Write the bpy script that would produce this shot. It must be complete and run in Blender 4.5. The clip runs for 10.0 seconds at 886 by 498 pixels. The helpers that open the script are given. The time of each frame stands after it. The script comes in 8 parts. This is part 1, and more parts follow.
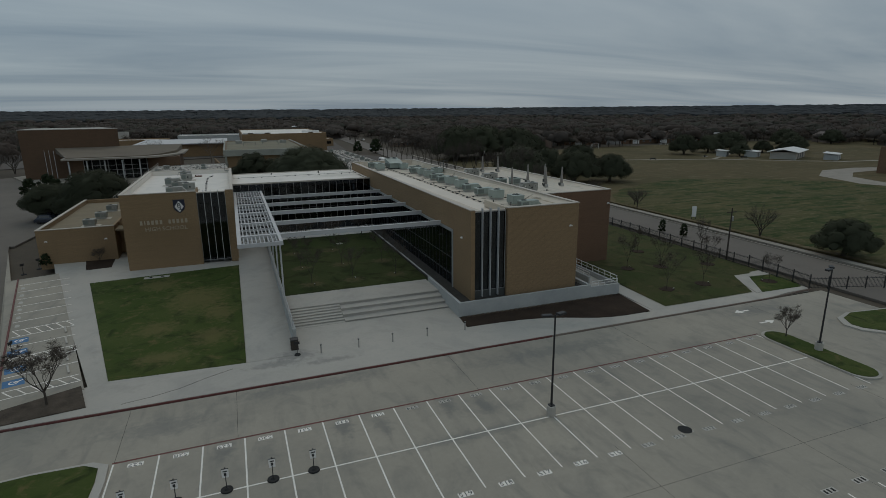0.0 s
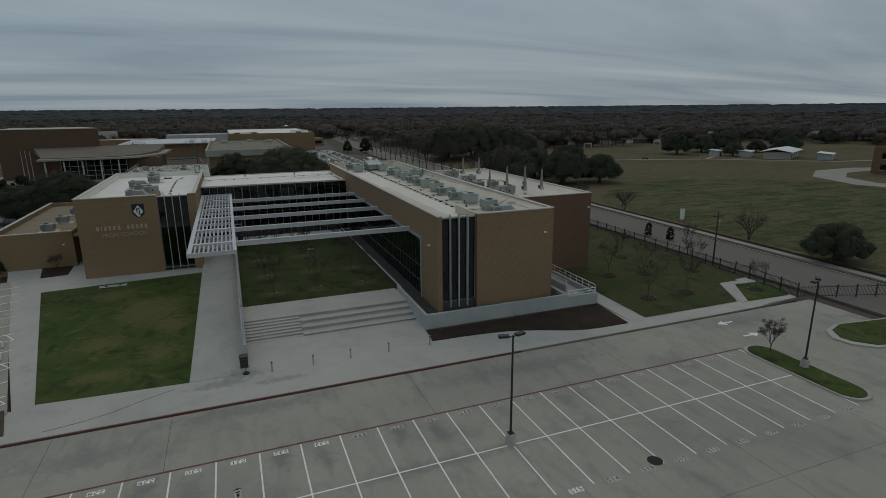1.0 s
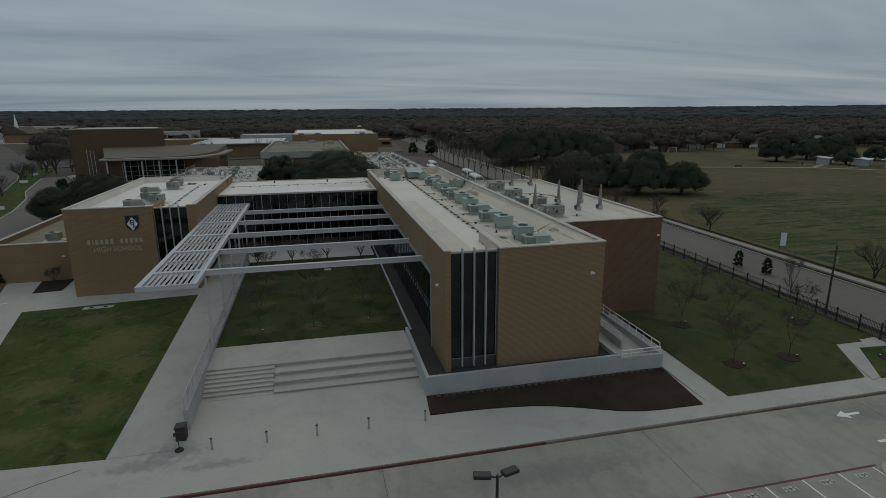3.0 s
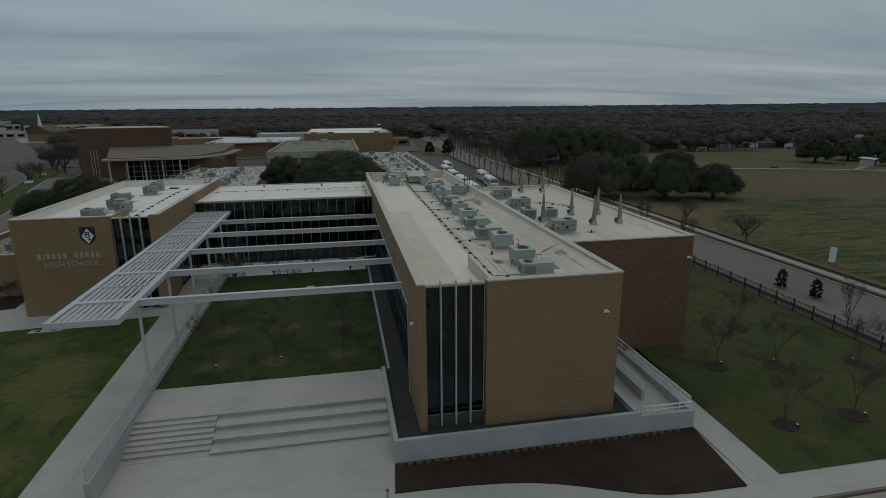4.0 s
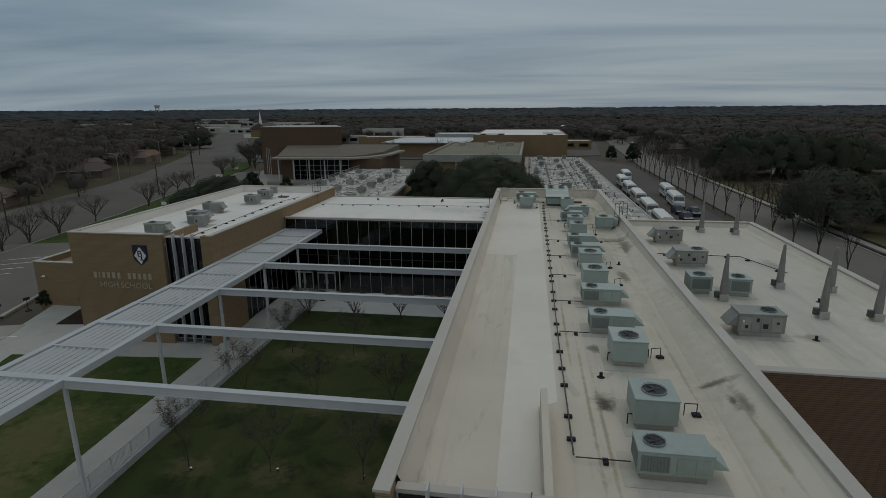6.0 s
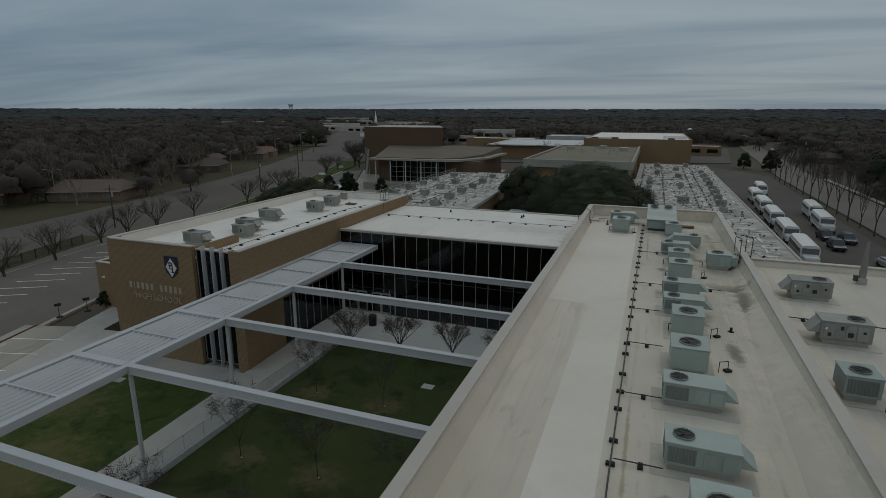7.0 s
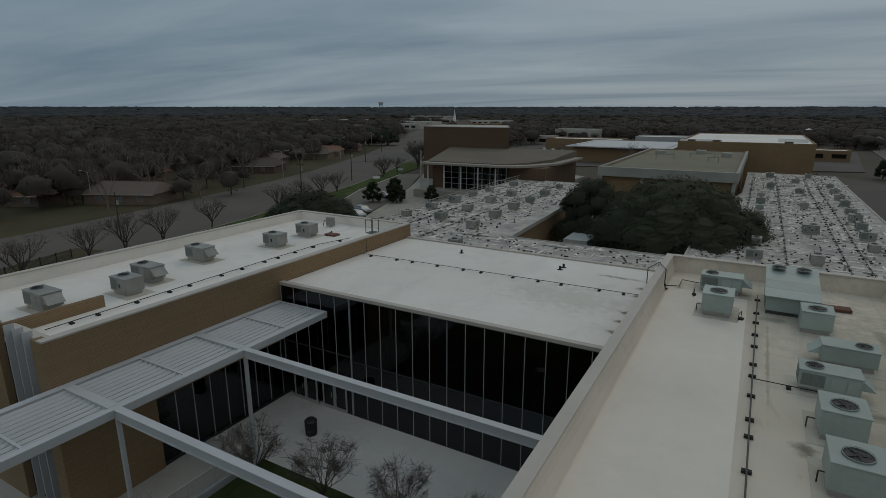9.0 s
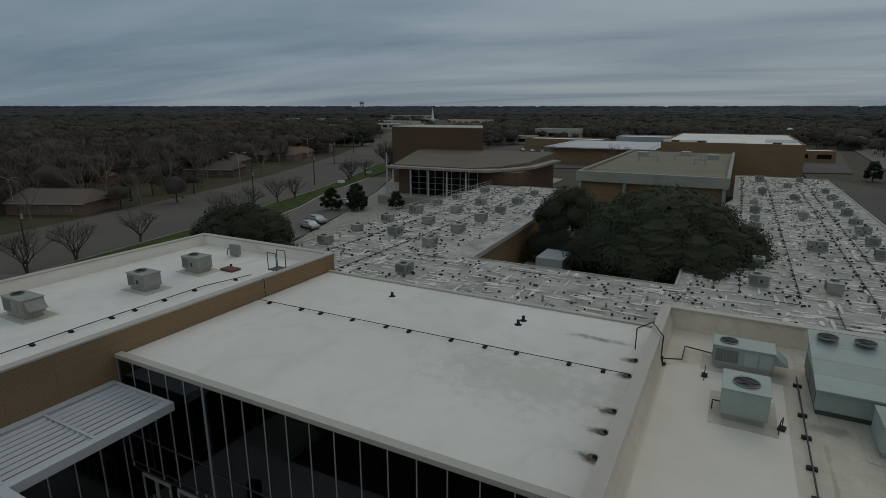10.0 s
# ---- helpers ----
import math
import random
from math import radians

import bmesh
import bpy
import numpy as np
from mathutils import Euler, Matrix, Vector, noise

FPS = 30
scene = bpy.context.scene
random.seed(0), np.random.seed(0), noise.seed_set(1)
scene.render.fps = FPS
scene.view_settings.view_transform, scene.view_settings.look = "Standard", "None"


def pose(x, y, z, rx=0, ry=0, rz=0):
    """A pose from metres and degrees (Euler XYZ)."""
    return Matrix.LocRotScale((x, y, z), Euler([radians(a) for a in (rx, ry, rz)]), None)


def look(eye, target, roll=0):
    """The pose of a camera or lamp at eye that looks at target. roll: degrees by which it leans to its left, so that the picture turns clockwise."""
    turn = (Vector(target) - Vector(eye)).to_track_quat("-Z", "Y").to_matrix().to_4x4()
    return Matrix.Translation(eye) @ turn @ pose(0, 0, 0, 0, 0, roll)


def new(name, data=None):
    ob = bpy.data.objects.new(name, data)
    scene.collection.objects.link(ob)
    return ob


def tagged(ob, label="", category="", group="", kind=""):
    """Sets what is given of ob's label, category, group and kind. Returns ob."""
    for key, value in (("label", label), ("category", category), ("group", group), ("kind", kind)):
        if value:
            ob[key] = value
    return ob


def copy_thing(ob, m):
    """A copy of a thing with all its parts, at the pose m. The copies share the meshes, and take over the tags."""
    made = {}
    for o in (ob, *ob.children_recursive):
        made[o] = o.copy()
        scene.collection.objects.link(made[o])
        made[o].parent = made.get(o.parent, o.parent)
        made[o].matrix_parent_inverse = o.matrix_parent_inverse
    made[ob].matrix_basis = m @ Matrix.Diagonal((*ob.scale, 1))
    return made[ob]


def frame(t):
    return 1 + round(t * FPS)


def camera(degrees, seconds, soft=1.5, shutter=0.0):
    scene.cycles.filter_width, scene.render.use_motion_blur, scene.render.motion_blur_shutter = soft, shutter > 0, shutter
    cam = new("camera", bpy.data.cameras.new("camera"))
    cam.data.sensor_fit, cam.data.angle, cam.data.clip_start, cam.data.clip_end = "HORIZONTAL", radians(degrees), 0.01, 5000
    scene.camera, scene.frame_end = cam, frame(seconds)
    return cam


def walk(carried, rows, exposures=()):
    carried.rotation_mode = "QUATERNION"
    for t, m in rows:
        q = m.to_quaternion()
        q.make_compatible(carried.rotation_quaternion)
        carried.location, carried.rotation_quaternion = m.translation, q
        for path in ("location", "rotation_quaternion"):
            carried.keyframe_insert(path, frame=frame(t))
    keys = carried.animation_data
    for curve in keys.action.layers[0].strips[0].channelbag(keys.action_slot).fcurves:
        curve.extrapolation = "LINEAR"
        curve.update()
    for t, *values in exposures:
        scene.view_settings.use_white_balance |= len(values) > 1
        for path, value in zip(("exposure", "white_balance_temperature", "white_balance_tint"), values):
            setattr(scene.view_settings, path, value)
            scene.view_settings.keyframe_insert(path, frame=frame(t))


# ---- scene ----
cam = camera(77.8, 10.0, soft=0.6)
PATH = [
    (0, (-0.561, -0.811, 21.6), (0.126, 1.002, 21.107), -0.5),
    (0.5, (1.526, 0.109, 21.624), (2.235, 1.912, 21.129), -0.5),
    (1, (3.676, 1.346, 21.657), (4.372, 3.154, 21.161), -0.5),
    (1.5, (5.93, 3.255, 21.659), (6.585, 5.079, 21.163), -0.5),
    (2, (8.276, 5.707, 21.667), (8.843, 7.56, 21.171), -0.5),
    (2.5, (10.679, 8.594, 21.68), (11.152, 10.474, 21.186), -0.4),
    (2.7, (11.646, 9.94, 21.676), (12.1, 11.825, 21.184), -0.4),
    (4, (18.01, 19.958, 21.574), (18.364, 21.862, 21.077), -0.5),
    (4.5, (20.339, 24.228, 21.569), (20.595, 26.149, 21.074), -0.6),
    (5, (22.491, 28.75, 21.555), (22.616, 30.684, 21.061), -0.5),
    (5.5, (24.463, 33.426, 21.557), (24.408, 35.363, 21.064), -0.5),
    (6, (26.116, 38.231, 21.559), (25.819, 40.146, 21.067), -0.4),
    (7.5, (28.593, 53.414, 21.709), (27.784, 55.176, 21.218), 0.2),
    (8, (28.589, 58.668, 21.721), (27.688, 60.384, 21.228), 0.2),
    (8.5, (28.025, 64.115, 21.711), (27.067, 65.8, 21.217), 0.1),
    (9, (27.093, 69.758, 21.66), (26.134, 71.441, 21.163), 0.0),
    (9.5, (25.954, 75.589, 21.6), (25.012, 77.282, 21.102), 0.0),
    (10, (24.732, 81.579, 21.54), (23.826, 83.29, 21.041), -0.0),
]
walk(cam, [(t, look(eye, target, roll)) for t, eye, target, roll in PATH],
     exposures=[(0.0, -1.9), (2.5, -1.87), (5.0, -1.85), (7.5, -1.97), (10.0, -2.0)])


# ---- light: an overcast winter day ----
world = bpy.data.worlds.new("overcast")
scene.world = world
world.use_nodes = True
wn, wl = world.node_tree.nodes, world.node_tree.links
wn.clear()


def node(tree, kind, **values):
    n = tree.nodes.new(kind)
    for key, value in values.items():
        n.inputs[key.replace("_", " ")].default_value = value
    return n


def math_node(tree, op, a=None, b=None, clamp=False):
    n = tree.nodes.new("ShaderNodeMath")
    n.operation, n.use_clamp = op, clamp
    for i, v in enumerate((a, b)):
        if v is None:
            continue
        if isinstance(v, (int, float)):
            n.inputs[i].default_value = v
        else:
            tree.links.new(v, n.inputs[i])
    return n.outputs[0]


def mix_colour(tree, fac, a, b, blend="MIX"):
    n = tree.nodes.new("ShaderNodeMix")
    n.data_type, n.blend_type = "RGBA", blend
    for i, v in ((0, fac), (6, a), (7, b)):
        if isinstance(v, (int, float)):
            n.inputs[i].default_value = v
        elif isinstance(v, tuple):
            n.inputs[i].default_value = (*v, 1) if len(v) == 3 else v
        else:
            tree.links.new(v, n.inputs[i])
    return n.outputs[2]


SUN_UP, SUN_TURN = 42.0, 0.0
wt = world.node_tree
sky = wn.new("ShaderNodeTexSky")
sky.sky_type, sky.sun_disc = "NISHITA", False
sky.sun_elevation, sky.sun_rotation = radians(SUN_UP), radians(SUN_TURN)
tc = wn.new("ShaderNodeTexCoord")
sep = wn.new("ShaderNodeSeparateXYZ")
wl.new(tc.outputs["Generated"], sep.inputs[0])
up = math_node(wt, "MAXIMUM", sep.outputs[2], 0.0)
# cloud sheet: the direction is carried onto a flat layer overhead, so that the streaks close up towards the horizon
height = math_node(wt, "ADD", up, 0.085)
flat = wn.new("ShaderNodeCombineXYZ")
wl.new(math_node(wt, "DIVIDE", sep.outputs[0], height), flat.inputs[0])
wl.new(math_node(wt, "DIVIDE", sep.outputs[1], height), flat.inputs[1])
turn_cloud = wn.new("ShaderNodeMapping")
turn_cloud.inputs["Rotation"].default_value = (0, 0, radians(6))
turn_cloud.inputs["Scale"].default_value = (0.22, 0.66, 1.0)
wl.new(flat.outputs[0], turn_cloud.inputs[0])
cloud = node(wt, "ShaderNodeTexNoise", Scale=0.75, Detail=6.0, Roughness=0.55, Distortion=0.6)
wl.new(turn_cloud.outputs[0], cloud.inputs["Vector"])
cloud_fac = wn.new("ShaderNodeMapRange")
cloud_fac.inputs["From Min"].default_value, cloud_fac.inputs["From Max"].default_value = 0.33, 0.69
wl.new(cloud.outputs["Fac"], cloud_fac.inputs["Value"])
cloud_col = mix_colour(wt, cloud_fac.outputs[0], (0.45, 0.61, 0.76), (0.90, 1.06, 1.15))
# an overcast sky is about three times as bright overhead as low down
grade = math_node(wt, "ADD", math_node(wt, "MULTIPLY", up, 0.95), 1.31)
# the cloud is thinner, brighter and less blue towards the field side
side = wn.new("ShaderNodeCombineXYZ")
for i, gain in enumerate((0.19, 0.12, 0.07)):
    wl.new(math_node(wt, "ADD", math_node(wt, "MULTIPLY", sep.outputs[0], gain), 1.0), side.inputs[i])
over = mix_colour(wt, 1.0, mix_colour(wt, 1.0, cloud_col, grade, "MULTIPLY"), side.outputs[0], "MULTIPLY")
clear = mix_colour(wt, 1.0, sky.outputs[0], (0.1, 0.1, 0.1), "MULTIPLY")
both = mix_colour(wt, 0.9, clear, over)
back = node(wt, "ShaderNodeBackground", Strength=1.0)
wl.new(both, back.inputs["Color"])
wl.new(back.outputs[0], wn.new("ShaderNodeOutputWorld").inputs["Surface"])

sun = new("sun", bpy.data.lights.new("sun", "SUN"))
sun.data.energy, sun.data.angle, sun.data.color = 1.2, radians(35), (1.0, 0.88, 0.7)
sun.matrix_basis = pose(0, 0, 60, SUN_UP - 90, 0, SUN_TURN)


# ---- materials ----
def warmed(c):
    """Shifts a base colour warmer, to offset the blue cast of the sky's light."""
    return (c[0] * 1.07, c[1], c[2] * 0.935)


def surface(name, colour, rough=0.85, metal=0.0, second=None, big=0.12, fine=6.0, var=0.22, bump=0.15, stain=0.0, stain_col=None, spec=0.4, jitter=0.0):
    """A worn surface: large patches and fine grain of two tones, with relief from the grain; stains of a shape of their own."""
    m = bpy.data.materials.new(name)
    m.use_nodes = True
    t = m.node_tree
    bsdf = t.nodes["Principled BSDF"]
    geo = t.nodes.new("ShaderNodeNewGeometry")
    second = second or tuple(c * (1 - var) for c in colour)
    stain_col = stain_col or tuple(c * 0.5 for c in colour)
    colour, second, stain_col = warmed(colour), warmed(second), warmed(stain_col)
    a = node(t, "ShaderNodeTexNoise", Scale=big, Detail=5.0, Roughness=0.6)
    b = node(t, "ShaderNodeTexNoise", Scale=fine, Detail=4.0, Roughness=0.7)
    for n in (a, b):
        t.links.new(geo.outputs["Position"], n.inputs["Vector"])
    spread = t.nodes.new("ShaderNodeMapRange")
    spread.inputs["From Min"].default_value, spread.inputs["From Max"].default_value = 0.32, 0.68
    t.links.new(a.outputs["Fac"], spread.inputs["Value"])
    col = mix_colour(t, spread.outputs[0], tuple(colour), tuple(second))
    grain = math_node(t, "ADD", math_node(t, "MULTIPLY", b.outputs["Fac"], 2 * var), 1 - var)
    col = mix_colour(t, 1.0, col, grain, "MULTIPLY")
    if stain:
        c = node(t, "ShaderNodeTexNoise", Scale=big * 3.1, Detail=6.0, Roughness=0.65, Distortion=0.5)
        t.links.new(geo.outputs["Position"], c.inputs["Vector"])
        r = t.nodes.new("ShaderNodeMapRange")
        r.inputs["From Min"].default_value, r.inputs["From Max"].default_value = 0.55, 0.75
        r.inputs["To Max"].default_value = stain
        t.links.new(c.outputs["Fac"], r.inputs["Value"])
        col = mix_colour(t, r.outputs[0], col, tuple(stain_col))
    if jitter:
        info = t.nodes.new("ShaderNodeObjectInfo")
        j = math_node(t, "ADD", math_node(t, "MULTIPLY", info.outputs["Random"], 2 * jitter), 1 - jitter)
        col = mix_colour(t, 1.0, col, j, "MULTIPLY")
    t.links.new(col, bsdf.inputs["Base Color"])
    bsdf.inputs["Metallic"].default_value = metal
    bsdf.inputs["Specular IOR Level"].default_value = spec
    ro = math_node(t, "ADD", math_node(t, "MULTIPLY", b.outputs["Fac"], 0.2), rough - 0.1, clamp=True)
    t.links.new(ro, bsdf.inputs["Roughness"])
    if bump:
        bu = node(t, "ShaderNodeBump", Strength=bump, Distance=0.03)
        t.links.new(b.outputs["Fac"], bu.inputs["Height"])
        t.links.new(bu.outputs[0], bsdf.inputs["Normal"])
    return m


def streaked(m, tone, along, across, strength, lo=0.52, hi=0.78):
    """Adds long run-off streaks to a roof surface, drawn out along y."""
    t = m.node_tree
    bsdf = t.nodes["Principled BSDF"]
    base = bsdf.inputs["Base Color"].links[0].from_socket
    geo = t.nodes.new("ShaderNodeNewGeometry")
    mp = t.nodes.new("ShaderNodeMapping")
    mp.inputs["Scale"].default_value = (across, along, 1.0)
    t.links.new(geo.outputs["Position"], mp.inputs[0])
    n = node(t, "ShaderNodeTexNoise", Scale=1.0, Detail=5.0, Roughness=0.6, Distortion=0.8)
    t.links.new(mp.outputs[0], n.inputs["Vector"])
    r = t.nodes.new("ShaderNodeMapRange")
    r.inputs["From Min"].default_value, r.inputs["From Max"].default_value, r.inputs["To Max"].default_value = lo, hi, strength
    t.links.new(n.outputs["Fac"], r.inputs["Value"])
    t.links.new(mix_colour(t, r.outputs[0], base, tone), bsdf.inputs["Base Color"])
    return m


def soiled(m, x, y, rx, ry, tone, strength):
    """One soft-edged dirty patch round a point of a roof, with a ragged outline."""
    t = m.node_tree
    bsdf = t.nodes["Principled BSDF"]
    base = bsdf.inputs["Base Color"].links[0].from_socket
    geo = t.nodes.new("ShaderNodeNewGeometry")
    mp = t.nodes.new("ShaderNodeMapping")
    mp.inputs["Location"].default_value = (-x / rx, -y / ry, 0)
    mp.inputs["Scale"].default_value = (1 / rx, 1 / ry, 0)
    t.links.new(geo.outputs["Position"], mp.inputs[0])
    ln = t.nodes.new("ShaderNodeVectorMath")
    ln.operation = "LENGTH"
    t.links.new(mp.outputs[0], ln.inputs[0])
    n = node(t, "ShaderNodeTexNoise", Scale=1.6, Detail=5.0, Roughness=0.65)
    t.links.new(geo.outputs["Position"], n.inputs["Vector"])
    edge_d = math_node(t, "ADD", ln.outputs["Value"], math_node(t, "MULTIPLY", math_node(t, "SUBTRACT", n.outputs["Fac"], 0.5), 2.4))
    r = t.nodes.new("ShaderNodeMapRange")
    r.interpolation_type = "SMOOTHSTEP"
    r.inputs["From Min"].default_value, r.inputs["From Max"].default_value = 1.25, 0.2
    r.inputs["To Max"].default_value = strength
    t.links.new(edge_d, r.inputs["Value"])
    t.links.new(mix_colour(t, r.outputs[0], base, tone), bsdf.inputs["Base Color"])


def brickwork(name, colour, second, mortar, course=0.2, length=0.4, rib=0.0):
    """Coursed masonry on upright walls: bond along x + y, courses up z; rib: how far each course's face leans out."""
    m = surface(name, colour, 0.9, second=second, big=0.09, fine=9.0, var=0.16, bump=0.0)
    t = m.node_tree
    bsdf = t.nodes["Principled BSDF"]
    base = bsdf.inputs["Base Color"].links[0].from_socket
    geo = t.nodes.new("ShaderNodeNewGeometry")
    sp = t.nodes.new("ShaderNodeSeparateXYZ")
    t.links.new(geo.outputs["Position"], sp.inputs[0])
    uv = t.nodes.new("ShaderNodeCombineXYZ")
    t.links.new(math_node(t, "ADD", sp.outputs[0], sp.outputs[1]), uv.inputs[0])
    t.links.new(sp.outputs[2], uv.inputs[1])
    br = node(t, "ShaderNodeTexBrick", Scale=1.0, Mortar_Size=0.014, Mortar_Smooth=0.2, Bias=0.0, Brick_Width=length, Row_Height=course)
    br.inputs["Color1"].default_value = (0.93, 0.93, 0.93, 1)
    br.inputs["Color2"].default_value = (1.04, 1.04, 1.04, 1)
    br.inputs["Mortar"].default_value = (*(mo / co for mo, co in zip(mortar, colour)), 1)
    t.links.new(uv.outputs[0], br.inputs["Vector"])
    t.links.new(mix_colour(t, 1.0, base, br.outputs["Color"], "MULTIPLY"), bsdf.inputs["Base Color"])
    hgt = math_node(t, "SUBTRACT", 1.0, br.outputs["Fac"])
    if rib:
        saw = math_node(t, "FRACT", math_node(t, "DIVIDE", sp.outputs[2], course))
        hgt = math_node(t, "ADD", hgt, math_node(t, "MULTIPLY", saw, rib))
    bu = node(t, "ShaderNodeBump", Strength=0.45, Distance=0.02)
    t.links.new(hgt, bu.inputs["Height"])
    t.links.new(bu.outputs[0], bsdf.inputs["Normal"])
    return m


def glazing(name, tint, rough=0.03, ior=1.5):
    """Tinted window glass: what lies behind shows through the tint, and the surface mirrors by its angle."""
    m = bpy.data.materials.new(name)
    m.use_nodes = True
    t = m.node_tree
    t.nodes.clear()
    tr = t.nodes.new("ShaderNodeBsdfTransparent")
    tr.inputs[0].default_value = (*tint, 1)
    gl = t.nodes.new("ShaderNodeBsdfGlossy")
    gl.inputs["Roughness"].default_value = rough
    gl.inputs["Color"].default_value = (0.85, 0.9, 0.95, 1)
    fr = node(t, "ShaderNodeFresnel", IOR=ior)
    mx = t.nodes.new("ShaderNodeMixShader")
    t.links.new(fr.outputs[0], mx.inputs[0])
    t.links.new(tr.outputs[0], mx.inputs[1])
    t.links.new(gl.outputs[0], mx.inputs[2])
    t.links.new(mx.outputs[0], t.nodes.new("ShaderNodeOutputMaterial").inputs[0])
    return m


CONCRETE = surface("drive concrete", (0.358, 0.332, 0.282), 0.9, second=(0.26, 0.247, 0.215), big=0.06, fine=3.0, var=0.12, stain=0.6, stain_col=(0.165, 0.165, 0.155), bump=0.05)
WALK = surface("pale walk concrete", (0.44, 0.42, 0.385), 0.9, second=(0.37, 0.36, 0.335), big=0.08, fine=4.0, var=0.1, stain=0.5, stain_col=(0.27, 0.26, 0.245), bump=0.05, jitter=0.04)
CAST = surface("cast wall concrete", (0.40, 0.42, 0.42), 0.85, second=(0.33, 0.35, 0.36), big=0.35, fine=5.0, var=0.1, stain=0.4, stain_col=(0.27, 0.29, 0.3), bump=0.06)
STEP = surface("step concrete", (0.44, 0.425, 0.40), 0.9, second=(0.3, 0.31, 0.3), big=0.3, fine=5.0, var=0.1, bump=0.05)
VERGE = surface("dry suburban grass", (0.084, 0.07, 0.043), 0.95, second=(0.048, 0.049, 0.026), big=0.05, fine=2.0, var=0.25, stain=0.5, stain_col=(0.045, 0.04, 0.03), bump=0.2, spec=0.1)
ASPHALT = surface("street asphalt", (0.098, 0.086, 0.077), 0.95, second=(0.08, 0.07, 0.063), big=0.05, fine=8.0, var=0.14, stain=0.4, bump=0.08)
LAWN = surface("winter lawn", (0.04, 0.066, 0.015), 0.95, second=(0.066, 0.084, 0.026), big=0.2, fine=14.0, var=0.3, stain=0.75, stain_col=(0.15, 0.115, 0.055), bump=0.5, spec=0.1)
SIDELAWN = surface("dull side lawn", (0.045, 0.062, 0.02), 0.95, second=(0.066, 0.064, 0.029), big=0.16, fine=12.0, var=0.3, stain=0.7, stain_col=(0.115, 0.088, 0.048), bump=0.5, spec=0.1)
COURT = surface("courtyard lawn", (0.034, 0.052, 0.017), 0.95, second=(0.05, 0.06, 0.022), big=0.2, fine=14.0, var=0.3, stain=0.25, stain_col=(0.09, 0.085, 0.04), bump=0.5, spec=0.1)
GREENFIELD = surface("patchy field", (0.036, 0.054, 0.016), 0.95, second=(0.094, 0.085, 0.038), big=0.055, fine=3.0, var=0.25, stain=0.6, stain_col=(0.16, 0.125, 0.065), bump=0.3, spec=0.1)
FIELD = surface("dormant field", (0.122, 0.097, 0.055), 0.95, second=(0.08, 0.07, 0.036), big=0.03, fine=3.0, var=0.25, stain=0.5, stain_col=(0.185, 0.145, 0.08), bump=0.3, spec=0.1)
EARTH = surface("far ground", (0.098, 0.084, 0.068), 0.95, second=(0.08, 0.071, 0.058), big=0.012, fine=0.4, var=0.25, bump=0.0, spec=0.1)
GRAVEL = surface("dark gravel strip", (0.06, 0.058, 0.055), 0.95, second=(0.045, 0.044, 0.042), big=0.6, fine=18.0, var=0.4, bump=0.6, spec=0.1)
KERBWORN = surface("worn kerb concrete", (0.24, 0.215, 0.185), 0.9, second=(0.17, 0.12, 0.1), big=0.25, fine=3.0, var=0.2, stain=0.4, stain_col=(0.12, 0.07, 0.06), bump=0.06)
BEDSTONE = surface("grey-brown gravel mulch", (0.105, 0.088, 0.072), 0.95, second=(0.06, 0.05, 0.042), big=0.9, fine=11.0, var=0.45, stain=0.4, stain_col=(0.16, 0.14, 0.115), bump=0.9, spec=0.1)
MULCH = surface("bark mulch", (0.034, 0.025, 0.02), 0.95, second=(0.05, 0.036, 0.027), big=0.6, fine=16.0, var=0.4, bump=0.8, spec=0.1)
TANBRICK = brickwork("tan brick", (0.30, 0.21, 0.122), (0.262, 0.183, 0.105), (0.19, 0.132, 0.077), course=0.1, length=4.1, rib=1.6)
TANPLAIN = brickwork("tan brick far", (0.255, 0.17, 0.095), (0.21, 0.142, 0.078), (0.18, 0.125, 0.08), course=0.3, length=0.9, rib=0.4)
REDBRICK = brickwork("red-brown brick", (0.208, 0.126, 0.079), (0.172, 0.104, 0.066), (0.104, 0.063, 0.043), course=0.1, length=4.1, rib=1.6)
MEMBRANE = surface("white roof membrane", (0.625, 0.57, 0.492), 0.75, second=(0.50, 0.452, 0.38), big=0.1, fine=1.6, var=0.07, stain=0.35, stain_col=(0.46, 0.41, 0.32), bump=0.03)
MEMBRANE_NEW = surface("newer roof membrane", (0.73, 0.71, 0.68), 0.75, second=(0.65, 0.63, 0.595), big=0.12, fine=1.6, var=0.06, stain=0.2, stain_col=(0.52, 0.5, 0.45), bump=0.03)
streaked(MEMBRANE, (0.36, 0.33, 0.26), 0.05, 0.9, 0.75)
streaked(MEMBRANE, (0.30, 0.265, 0.19), 0.35, 1.4, 0.5, 0.6, 0.74)
